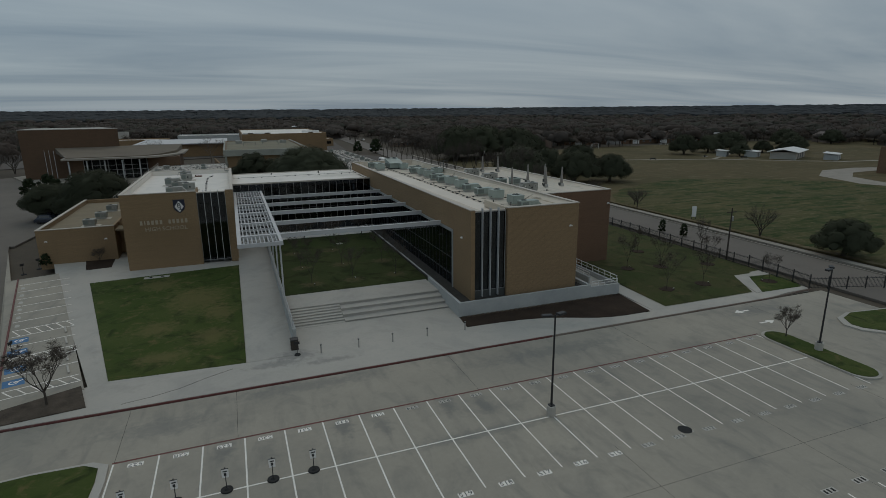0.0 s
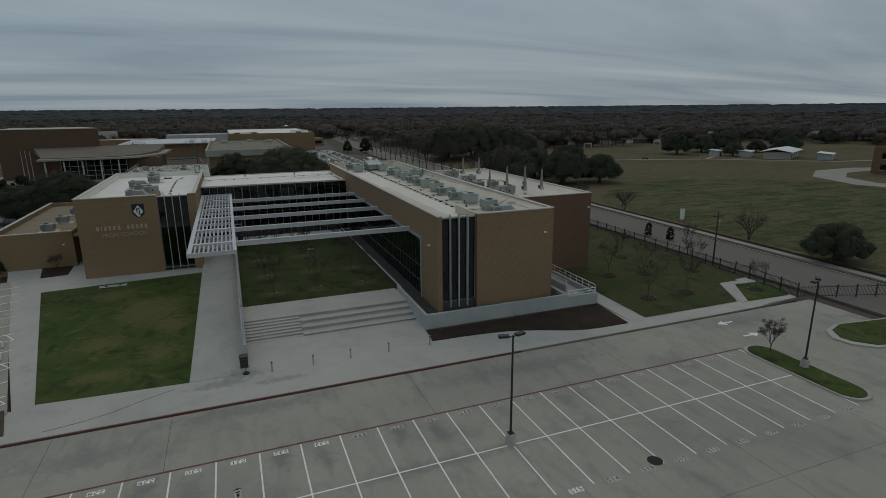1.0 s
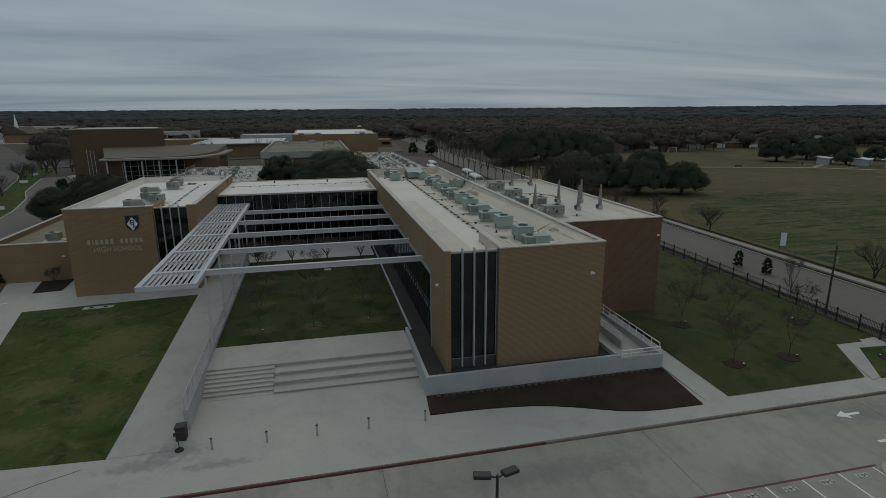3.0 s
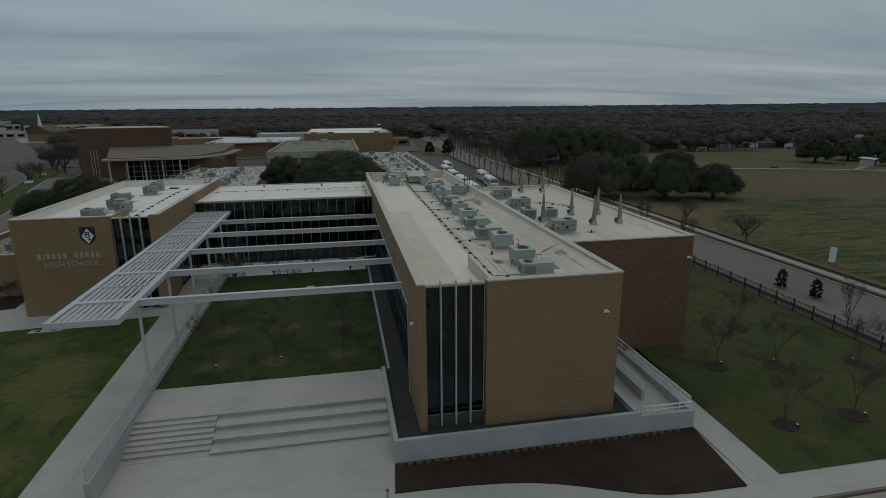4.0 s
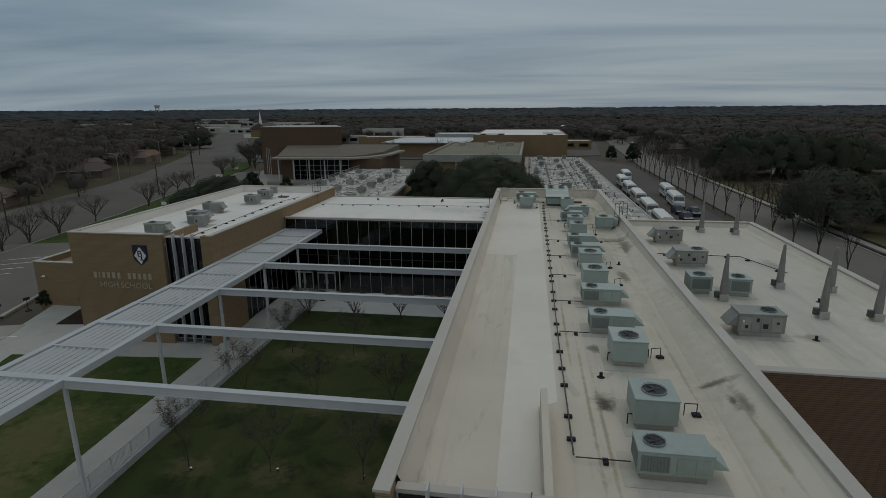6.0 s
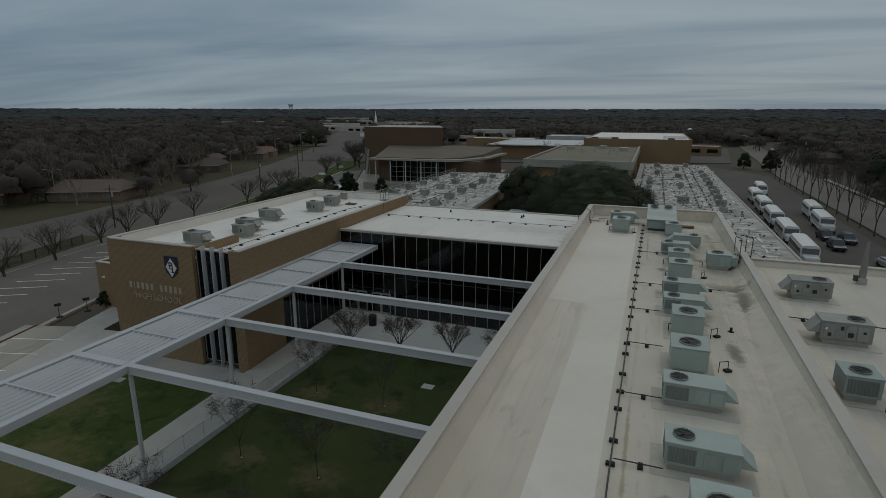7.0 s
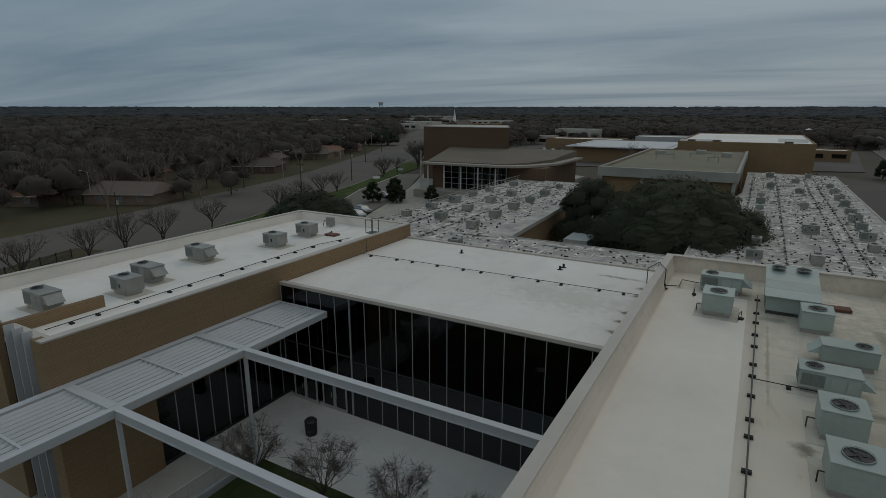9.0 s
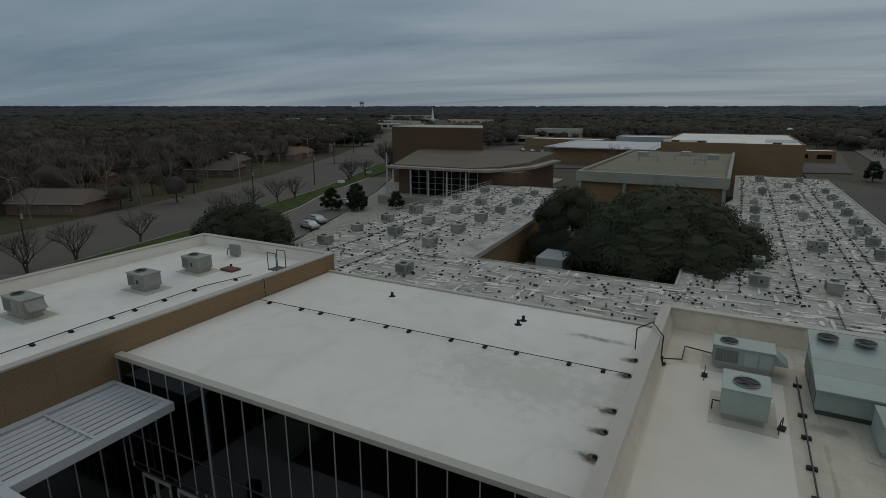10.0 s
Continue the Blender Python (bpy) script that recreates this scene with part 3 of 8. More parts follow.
# lawns
setting("ground_front_lawn", Geo().prism([(-11.85, 47.5), (-1.1, 46.9), (-1.1, 78.6), (-18.85, 77.0)], -0.2, lambda x, y: rise(x, y) + 0.03), LAWN, "patchy green winter lawn", "lawn")
setting("ground_court_lawn", Geo().box(3.55, 20.9, 60.6, 89.4, 0.5, 1.33), COURT, "dark green courtyard lawn", "lawn")


def side_rise(x, y):
    return 0.16 + min(max(0.0, y - 46.0), 18.0) * 0.045 * max(0.0, min(1.0, (64 - x) / 20))


g = Geo()
xs, ys = [42.95, 47, 51, 56, 59.4, 62, 65.0], [44.3, 50, 56, 62, 70, 80, 95, 111]
for i in range(len(xs) - 1):
    for j in range(len(ys) - 1):
        if j == 0 and i > 2:
            continue
        q = [(xs[i], ys[j]), (xs[i + 1], ys[j]), (xs[i + 1], ys[j + 1]), (xs[i], ys[j + 1])]
        g.face([(x, y, side_rise(x, y)) for x, y in q])
g.face([(x, y, side_rise(x, y)) for x, y in [(56, 44.3), (59.4, 50), (56, 50)]])
setting("ground_side_lawn", g, SIDELAWN, "green winter lawn beside the school", "lawn")
setting("ground_corner_lawn", Geo().prism([(57.2, 43.9), (63.4, 43.7), (64.6, 45.5), (64.6, 48.6), (60.9, 48.9)], -0.1, 0.17), LAWN, "small lawn corner by the gate", "lawn")
setting("pavement_ramp_walk", Geo().prism([(40.9, 43.9), (42.95, 43.9), (42.95, 62.0), (40.9, 62.0)], -0.2, lambda x, y: 0.13 + max(0, y - 46) * 0.03), WALK, "concrete walk beside the ramp", "pavement")
setting("pavement_side_walk", Geo().prism([(56.2, 43.8), (57.2, 44.0), (60.9, 49.0), (64.6, 48.7), (64.6, 50.6), (58.9, 50.1)], -0.1, 0.175), WALK, "angled concrete walk to the gate", "pavement")
setting("ground_mulch_bed", Geo().prism([(20.15, 47.1), (22.5, 47.05), (24.5, 46.95), (26.5, 46.75), (28, 46.5), (29.5, 46.1), (31, 45.55), (32.5, 44.9), (34, 44.3), (35.5, 43.95), (37, 43.8), (40.3, 43.75), (40.9, 49.8), (20.4, 49.8)], -0.1, 0.2), MULCH, "dark bark mulch bed under the wall", "planting bed")
setting("ground_entry_bed", Geo().prism([(-20.6, 83.6), (-17.6, 84.0), (-17.9, 89.6), (-21.6, 88.8)], 0.3, lambda x, y: rise(x, y) + 0.04), MULCH, "small bare planting bed by the annexe", "planting bed")
setting("ground_corner_bed", Geo().prism([slanted(-3.2, -1.6), (-12.6, 43.4), (-13.7, 47.3), slanted(0.3, 0.45), slanted(-2.0, 0.2)], -0.1, 0.2), BEDSTONE, "mulched kerb island with one bare tree", "planting bed")
setting("ground_terrace_bed", Geo().prism([(20.68, 50.03), (36.5, 50.03), (36.5, 95), (20.68, 95)], 0.2, 1.45), GRAVEL, "dark gravel strip round the wing", "planting bed")


def island(name, pts, label):
    cx = sum(p[0] for p in pts) / len(pts)
    cy = sum(p[1] for p in pts) / len(pts)
    setting("trim_kerb_" + name, Geo().prism(pts, -0.1, 0.14), WALK, "rounded concrete kerb round an island", "kerb")
    inner = [(cx + (x - cx) * 0.9, cy + (y - cy) * (1 - 0.28 / max(0.3, abs(y - cy)))) for x, y in pts]
    setting("ground_" + name, Geo().prism(inner, -0.1, 0.19), LAWN, label, "lawn")


def capsule(x, y0, y1, r, lean=0.0):
    pts = [(x + r * math.cos(a) + lean * 0, y0 + r * math.sin(a)) for a in [math.pi + math.pi * i / 8 for i in range(9)]]
    return pts + [(x + lean + r * math.cos(a), y1 + r * math.sin(a)) for a in [math.pi * i / 8 for i in range(9)]]


island("island_lamp", capsule(46.95, 26.0, 33.75, 1.4), "grass island with a lamp post")
island("island_gate", [(55.8, 33.4), (56.0, 31.8), (57.4, 30.4), (62, 29.4), (70, 28.5), (75, 34.0), (70, 34.6), (65, 34.9), (59.3, 35.6), (57.0, 34.9)], "kerbed grass island by the gate")
island("island_corner", [(-22, 29.4), (-9.75, 28.6), (-9.55, 33.1), (-9.65, 34.9), (-10.6, 35.5), (-13.8, 35.6), (-16, 35.4), (-20.0, 34.0), (-23, 32.0)], "kerbed grass island at the stalls' end")
# streets
setting("road_side_street", Geo().prism([(66.4, -60), (77.5, -60), (79.5, 260), (95, 520), (83, 520), (68.6, 260)], -0.3, 0.0), surface("street concrete", (0.16, 0.142, 0.125), 0.92, second=(0.13, 0.117, 0.104), big=0.07, fine=5.0, var=0.12, stain=0.35, bump=0.05), "pale worn side street", "road")
setting("trim_street_kerb", Geo().strip([(77.6, -60), (78.1, 100), (79.6, 260)], 0.25, -0.2, 0.14), LIPCONCRETE, "concrete kerb of the side street", "kerb")
setting("pavement_street", Geo().strip([(79.9, -60), (80.4, 100), (81.8, 260)], 1.4, -0.2, 0.06), LIPCONCRETE, "narrow concrete pavement along the street", "pavement")
setting("road_boulevard", Geo().strip([(-30, -80), (-46, 20), (-66, 90), (-76, 145), (-89, 195), (-98, 222), (-126, 290), (-168, 375), (-228, 485), (-290, 610), (-420, 870)], 28.0, -0.3, -0.06), BOULEVARD, "wide worn grey boulevard", "road")
setting("ground_house_lawns", Geo().prism([(-56, 20), (-78, 90), (-90, 145), (-104, 195), (-113, 222), (-141, 290), (-168, 345), (-330, 345), (-330, 20)], -0.34, -0.1), VERGE, "dry grass round the houses", "lawn")
setting("trim_boulevard_kerb", Geo().strip([(-52.2, 90), (-61.8, 145), (-74.6, 195), (-83.6, 222), (-111.6, 290)], 0.2, -0.3, 0.05), LIPCONCRETE, "concrete kerb of the boulevard", "kerb")
setting("ground_verge", Geo().prism([(-52, 90), (-61.6, 145), (-74.4, 195), (-83.4, 222), (-100, 262), (-88, 262), (-78.2, 225), (-67.2, 189), (-60.3, 173.5), (-54.2, 153), (-52, 141), (-46.4, 112), (-44, 100)], -0.3, -0.02), LAWN, "green grass verge between the boulevard and the drive", "lawn")
west_edge = [(-46.2, 112), (-51.8, 141), (-54, 153), (-60.1, 173.5), (-67, 189), (-77.6, 225)]
setting("trim_west_drive_kerb", Geo().strip(west_edge, 0.28, -0.3, 0.1), WALK, "pale concrete kerb of the drive before the auditorium", "kerb")
setting("road_west_drive", Geo().prism([*west_edge, (-72, 229), (-58, 200), (-47, 172), (-40, 150), (-34, 128), (-36, 108)], -0.3, 0.004), SIDELOT, "grey drive and bays before the auditorium", "road")
setting("pavement_shop_lot", Geo().prism([(-206, 470), (-182, 470), (-176, 540), (-190, 700), (-330, 740), (-440, 760), (-300, 640)], -0.3, -0.05), CONCRETE, "pale car park before the far shops", "car park")
rngf = random.Random(8)
edge = [(84, -20), (150, -10), (184, 30), (164, 75), (168, 108), (150, 124), (128, 134), (106, 126), (92, 117), (84, 106)]
ragged = []
for (x0, y0), (x1, y1) in zip(edge, edge[1:] + edge[:1]):
    for k in range(5):
        ragged.append((x0 + (x1 - x0) * k / 5 + rngf.uniform(-1, 1) * (x0 > 90), y0 + (y1 - y0) * k / 5 + rngf.uniform(-1, 1) * (x0 > 90)))
setting("ground_green_field", Geo().prism(ragged, -0.3, -0.03), GREENFIELD, "patchy green part of the field", "field")
setting("pavement_field_path", Geo().strip([(96, 211), (141, 197.5), (166, 190), (192, 180), (212, 163), (228, 150), (300, 138)], 1.8, -0.2, -0.02), LIPCONCRETE, "pale concrete path across the field", "pavement")
setting("pavement_field_path_two", Geo().strip([(192, 180), (215, 194), (239, 210), (262, 224)], 1.6, -0.2, -0.02), LIPCONCRETE, "pale branch path across the field", "pavement")
setting("road_loop", Geo().strip([(196, 70), (176, 88), (171.5, 103), (178, 118), (192, 127), (208, 128), (240, 118)], 9.0, -0.2, -0.02), LIPCONCRETE, "pale looped drive beside the field", "road")
setting("ground_field", Geo().prism([(82.6, -60), (420, -60), (420, 240), (300, 268), (180, 262), (82.8, 232)], -0.3, -0.05), FIELD, "wide dormant grass field with green patches", "field")
setting("pavement_bus_yard", Geo().prism([(45.0, 112), (64.0, 100), (66, 260), (45, 300)], -0.3, 0.05), ASPHALT, "bus yard beside the old school", "car park")
setting("pavement_west_yard", Geo().prism([(-39, 150), (-33.8, 128), (-23, 118), (-22, 250), (-60, 260), (-71.8, 230), (-57.8, 200), (-46.8, 172)], -0.3, 0.0), CONCRETE, "paved yard before the auditorium", "pavement")
setting("pavement_far_lot", Geo().prism([(-120, 255), (60, 310), (70, 420), (-150, 420)], -0.3, 0.0), ASPHALT, "far dark paved school yards", "car park")


# ---- steps and retaining walls ----
flight = thing("steps", Matrix(), "broad concrete steps with low seating tiers", "steps", kind="structure")
for i in range(8):
    step = part("step", Geo().box(3.52, 8.84, 52.9 + i * 0.46, 56.15, 0.1 + i * 0.147, 0.205 + i * 0.147), STEP, flight)
    part("tread", Geo().box(3.52, 8.84, 52.86 + i * 0.46, 56.15, 0.205 + i * 0.147, 0.255 + i * 0.147), WALK, step, bevel=0.01)
for i in range(4):
    tier = part("tier", Geo().box(8.86, 20.4, 52.92 + i * 1.07, 56.15, 0.1 + i * 0.295, 0.34 + i * 0.295), STEP, flight)
    part("tread", Geo().box(8.86, 20.4, 52.84 + i * 1.07, 56.15, 0.34 + i * 0.295, 0.4 + i * 0.295), WALK, tier, bevel=0.012)
setting("pavement_landing", Geo().box(3.52, 20.4, 56.155, 60.6, 0.1, 1.29), WALK, "pale concrete landing above the steps", "pavement")
setting("pavement_court", Geo().box(-0.95, 22.5, 89.4, 96.4, 0.1, 1.31), surface("court concrete", (0.62, 0.60, 0.57), 0.9, second=(0.55, 0.53, 0.5), big=0.15, fine=5.0, var=0.08, stain=0.3, bump=0.04), "concrete court before the entrance doors", "pavement")
setting("pavement_long_walk", Geo().prism([(-1.05, 46.9), (3.2, 46.9), (3.2, 89.4), (-1.05, 89.4)], -0.1, lambda x, y: 0.14 + max(0, y - 49) * 0.0288), WALK, "long pale concrete walk beneath the trellis", "pavement")
setting("wall_walk", Geo().prism([(3.2, 49.2), (3.52, 49.2), (3.52, 89.6), (3.2, 89.6)], -0.1, lambda x, y: 1.72), CAST, "low cast concrete wall beside the walk", "wall")
setting("wall_terrace_side", Geo().prism([(20.4, 50.05), (20.68, 50.05), (20.68, 59.85), (20.4, 59.85)], -0.1, lambda x, y: 1.76 + (y - 50) * 0.012), CAST, "low cast concrete wall beside the steps", "wall")
setting("wall_terrace_court", Geo().box(20.9, 21.1, 60.2, 95.8, 0.9, 1.5), CAST, "low concrete edging beside the court lawn", "wall")
setting("wall_terrace_front", Geo().box(20.4, 36.9, 49.75, 50.03, -0.1, 1.76), CAST, "cast concrete retaining wall under the wing", "wall")
setting("wall_ramp_front", Geo().box(36.9, 40.9, 49.75, 50.03, -0.1, 1.48), CAST, "cast concrete wall at the ramp's foot", "wall")
setting("wall_ramp_side", Geo().prism([(40.6, 50.03), (40.9, 50.03), (40.9, 61.0), (40.6, 61.0)], -0.1, 1.52), CAST, "low concrete wall beside the ramp", "wall")
setting("wall_ramp_middle", Geo().box(38.6, 38.82, 52.6, 61.0, 0.2, 1.7), CAST, "concrete wall between the ramp's runs", "wall")
setting("wall_ramp_inner", Geo().box(36.5, 36.78, 50.03, 61.2, 0.2, 1.86), CAST, "concrete wall on the ramp's inner side", "wall")
setting("pavement_ramp", Geo().prism([(36.78, 50.03), (40.6, 50.03), (40.6, 61.4), (36.78, 61.4)], 0.1, lambda x, y: 0.75 + (y - 50) * 0.05), WALK, "concrete access ramp", "ramp")


# ---- the buildings ----
def hollow(g, x0, x1, y0, y1, z0, z1, t=0.35):
    """Four walls round a plan, of thickness t, butted at the corners."""
    g.box(x0, x1, y0, y0 + t, z0, z1).box(x0, x1, y1 - t, y1, z0, z1)
    g.box(x0, x0 + t, y0 + t, y1 - t, z0, z1).box(x1 - t, x1, y0 + t, y1 - t, z0, z1)
    return g


def coping(name, runs, z, material, label, w=0.5, h=0.09):
    g = Geo()
    for x0, y0, x1, y1 in runs:
        g.box(min(x0, x1) - (w / 2 if y0 != y1 else 0), max(x0, x1) + (w / 2 if y0 != y1 else 0), min(y0, y1) - (w / 2 if x0 != x1 else 0), max(y0, y1) + (w / 2 if x0 != x1 else 0), z, z + h)
    return setting(name, g, material, label, "coping")


def glazed(name, m, width, bays, rows, z_total, label, fin=0.0, material=None, frame_w=0.07, fin_low=0.0, fin_high=0.0, bar=None):
    """A glazed wall in its own x-z plane: sill, heads, mullions and one pane for each bay and row. rows: heights of the transoms."""
    w = thing(name, m, label, "window", kind="structure")
    material = material or GLASS
    levels = [0.0, *rows, z_total]
    step = width / bays
    for i in range(len(levels) - 1):
        h = levels[i + 1] - levels[i]
        me = made("pane", Geo().box(-step / 2 + 0.02, step / 2 - 0.02, -0.012, 0.012, 0.03, h - 0.03), material)
        for k in range(bays):
            pc = piece("pane", me, w, pose(step * (k + 0.5), 0, levels[i]))
            pc.visible_shadow = False
    for z in levels:
        part("transom", Geo().box(0, width, -0.05, 0.06, z - 0.03, z + 0.03), GREYFRAME if fin else DARKFRAME, w)
    mm = made("mullion", Geo().box(-frame_w / 2, frame_w / 2, -0.045 - fin, 0.03, -fin_low, z_total + fin_high), WHITEMETAL if fin else bar or MULLION)
    jamb = made("mullion", Geo().box(-frame_w / 2, frame_w / 2, -0.05, 0.03, 0, z_total), bar or MULLION)
    for k in range(bays + 1):
        piece("mullion", jamb if k in (0, bays) else mm, w, pose(min(max(step * k, frame_w / 2), width - frame_w / 2), 0, 0))
    return w


def roof_at(y):
    """The wing's roof falls a little towards its far end."""
    return 10.34 - (y - 51.0) * 0.0015


# east wing
WX0, WX1, WY0, WY1, WZ = 22.2, 35.45, 50.86, 111.6, 11.3
t = 0.35
g = Geo()
g.box(WX0, 22.66, WY0, WY0 + 0.5, 1.2, WZ)                       # narrow pier at the corner
g.box(26.5, WX1, WY0, WY0 + t, 1.2, WZ)
setting("wall_east_wing_front", g, TANBRICK, "tan ribbed brick front wall of the wing", "wall")
g = Geo()
g.box(WX0, WX0 + t, WY0 + 0.5, 56.3, 1.2, WZ)
g.box(WX0, WX0 + t, 56.3, WY1, 8.35, WZ)
setting("wall_east_wing_court", g, TANBRICK, "tan ribbed brick wall above the courtyard glazing", "wall")
setting("wall_east_wing_side", Geo().box(WX1 - t, WX1, WY0 + t, WY1, 0.6, WZ), TANBRICK, "tan ribbed brick outer wall", "wall")
setting("wall_east_wing_back", Geo().box(WX0 + t, WX1 - t, WY1 - t, WY1, 0.6, WZ), TANBRICK, "tan brick rear wall", "wall")
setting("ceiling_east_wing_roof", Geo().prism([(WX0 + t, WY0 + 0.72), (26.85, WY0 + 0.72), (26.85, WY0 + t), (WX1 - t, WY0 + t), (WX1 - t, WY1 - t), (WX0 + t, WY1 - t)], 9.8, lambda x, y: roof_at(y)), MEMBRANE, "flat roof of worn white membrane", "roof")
setting("ceiling_east_wing_sheet", Geo().prism([(25.45, WY0 + 0.8), (26.8, WY0 + 0.8), (26.8, 57.7), (27.55, 58.2), (27.55, 107.0), (23.0, 107.0), (23.0, 80.9), (25.45, 80.7)], 10.0, lambda x, y: roof_at(y) + 0.008), MEMBRANE_SHEET, "newer strip of white roof membrane", "roof")
coping("trim_east_wing_coping", [(WX0 + t / 2, WY0, WX0 + t / 2, WY1), (WX1 - t / 2, WY0, WX1 - t / 2, WY1), (26.5, WY0 + t / 2, WX1 - 0.43, WY0 + t / 2), (WX0 + 0.43, WY1 - t / 2, WX1 - 0.43, WY1 - t / 2)], WZ, COPING, "pale metal coping of the wing")
setting("wall_roof_upstand", Geo().prism([(26.85, WY0 + 0.36), (27.1, WY0 + 0.36), (27.1, 57.6), (26.85, 57.6)], 10.4, 11.22), MEMBRANE, "low white upstand on the roof", "wall")
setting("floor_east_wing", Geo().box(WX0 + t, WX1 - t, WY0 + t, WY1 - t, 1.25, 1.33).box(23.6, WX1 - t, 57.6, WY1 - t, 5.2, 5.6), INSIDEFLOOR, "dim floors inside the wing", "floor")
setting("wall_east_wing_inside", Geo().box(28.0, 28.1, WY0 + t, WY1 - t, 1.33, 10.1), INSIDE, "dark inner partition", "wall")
setting("trim_court_frame", Geo().box(WX0 - 0.06, WX0 + 0.3, 55.95, 56.3, 1.3, 8.34).box(WX0 - 0.06, WX0 + 0.3, 56.3, 95.9, 8.0, 8.34), GREYFRAME, "pale metal surround of the courtyard glazing", "trim")
glazed("window_1", pose(WX0 + 0.28, 95.9, 1.4, 0, 0, -90), 39.5, 33, [3.3], 6.6, "tall dark courtyard glazing with slim dark mullions", frame_w=0.05, bar=DARKFRAME)
setting("trim_east_slot_edge", Geo().box(22.67, 26.48, WY0 + 0.42, WY0 + 0.74, 11.04, 11.16), COPING, "pale metal edge above the slot window", "coping")
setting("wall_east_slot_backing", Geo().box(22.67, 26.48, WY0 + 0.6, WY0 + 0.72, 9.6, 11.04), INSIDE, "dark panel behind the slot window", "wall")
setting("wall_east_slot_sill", Geo().box(22.67, 26.48, WY0 + 0.44, WY0 + 0.6, 1.2, 2.3), ACDARK, "dark metal apron under the slot window", "sill")
setting("wall_east_slot_side", Geo().box(26.48, 26.52, WY0 + t, WY0 + 0.75, 1.2, 11.2), BROWNREVEAL, "dark brown side of the slot window", "wall")
glazed("window_2", pose(22.68, WY0 + 0.5, 2.3), 3.8, 4, [], 8.72, "tall dark slot window with projecting fins", fin=0.36, frame_w=0.06, fin_low=0.62, fin_high=0.42)


def cants(name, x0, x1, y0, y1, roof, top, west, east, front, back, label, slot=None):
    """Membrane rising from the roof to the coping along each edge; each width is a pair, at its two ends. slot: where the front strip starts."""
    g = Geo()
    z = roof if callable(roof) else (lambda y: roof)
    sw, se = (x0 + west[0], y0 + front), (x1 - east[0], y0 + front)
    nw, ne = (x0 + west[1], y1 - back), (x1 - east[1], y1 - back)
    g.face([(x1, y0, top), (x1, y1, top), (*ne, z(ne[1]) + 0.004), (*se, z(se[1]) + 0.004)])
    g.face([(x0, y1, top), (x1, y1, top), (*ne, z(ne[1]) + 0.004), (*nw, z(nw[1]) + 0.004)][::-1])
    if slot:
        g.face([(x0, y0 + 0.62, top), (sw[0], y0 + 0.62, z(y0) + 0.004), (*nw, z(nw[1]) + 0.004), (x0, y1, top)])
        g.face([(slot, y0, top), (x1, y0, top), (*se, z(se[1]) + 0.004), (slot, se[1], z(se[1]) + 0.004)])
    else:
        g.face([(x0, y0, top), (*sw, z(sw[1]) + 0.004), (*nw, z(nw[1]) + 0.004), (x0, y1, top)])
        g.face([(x0, y0, top), (x1, y0, top), (*se, z(se[1]) + 0.004), (*sw, z(sw[1]) + 0.004)])
    return setting(name, g, MEMBRANE, label, "parapet")


cants("wall_east_wing_lining", WX0 + t + 0.002, WX1 - t - 0.002, WY0 + t + 0.002, WY1 - t - 0.002, roof_at, WZ - 0.01, (0.5, 0.3), (1.75, 0.4), 1.3, 0.12, "white membrane turned up to the wing's coping", 27.1)
# red-brown block beside the wing
BX0, BX1, BY0, BY1, BZ, RED_ROOF = 35.47, 47.7, 61.2, 94.3, 10.75, 10.35
setting("wall_red_block", hollow(Geo(), BX0, BX1, BY0, BY1, 0.2, BZ), REDBRICK, "red-brown ribbed brick walls of the side block", "wall")
setting("ceiling_red_block_roof", Geo().box(BX0 + t, BX1 - t, BY0 + t, BY1 - t, 9.9, RED_ROOF), MEMBRANE, "flat white membrane roof of the side block", "roof")
coping("trim_red_block_coping", [(BX1 - t / 2, BY0, BX1 - t / 2, BY1), (BX0 + 0.24, BY0 + t / 2, BX1 - 0.43, BY0 + t / 2), (BX0 + 0.24, BY1 - t / 2, BX1 - 0.43, BY1 - t / 2)], BZ, COPING, "pale metal coping of the side block")
cants("wall_red_block_lining", BX0 + t + 0.002, BX1 - t - 0.002, BY0 + t + 0.002, BY1 - t - 0.002, RED_ROOF, BZ - 0.01, (0.15, 0.15), (0.8, 0.5), 0.9, 0.3, "white membrane turned up to the side block's coping")
# link with the entrance
LX0, LX1, LY0, LY1, LZ = -0.9, 22.18, 95.9, 111.9, 9.95
setting("ceiling_link_roof", Geo().box(LX0, LX1, LY0 + 0.32, LY1, 9.45, 9.78), MEMBRANE_NEW, "flat white membrane roof of the link", "roof")
setting("trim_link_fascia", Geo().box(LX0, LX1, LY0 - 0.1, LY0 + 0.3, 9.74, LZ), COPING, "pale metal roof edge of the link", "coping")
setting("trim_link_back", Geo().box(LX0, LX1, LY1, LY1 + 0.3, 9.3, 9.9), COPING, "pale metal rear roof edge of the link", "coping")
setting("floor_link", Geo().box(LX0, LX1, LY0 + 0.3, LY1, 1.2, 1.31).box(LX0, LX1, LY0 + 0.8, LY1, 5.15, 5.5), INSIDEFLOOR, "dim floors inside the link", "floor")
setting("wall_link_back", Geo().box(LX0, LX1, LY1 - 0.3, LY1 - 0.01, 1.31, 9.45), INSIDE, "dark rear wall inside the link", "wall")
glazed("window_3", pose(5.2, LY0, 1.33), 16.98, 14, [4.0], 8.38, "tall dark curtain wall with pale mullions", frame_w=0.034)
glazed("window_4", pose(LX0 + 0.02, LY0, 4.0), 6.05, 5, [1.6], 5.71, "dark curtain wall above the entrance doors", frame_w=0.034)
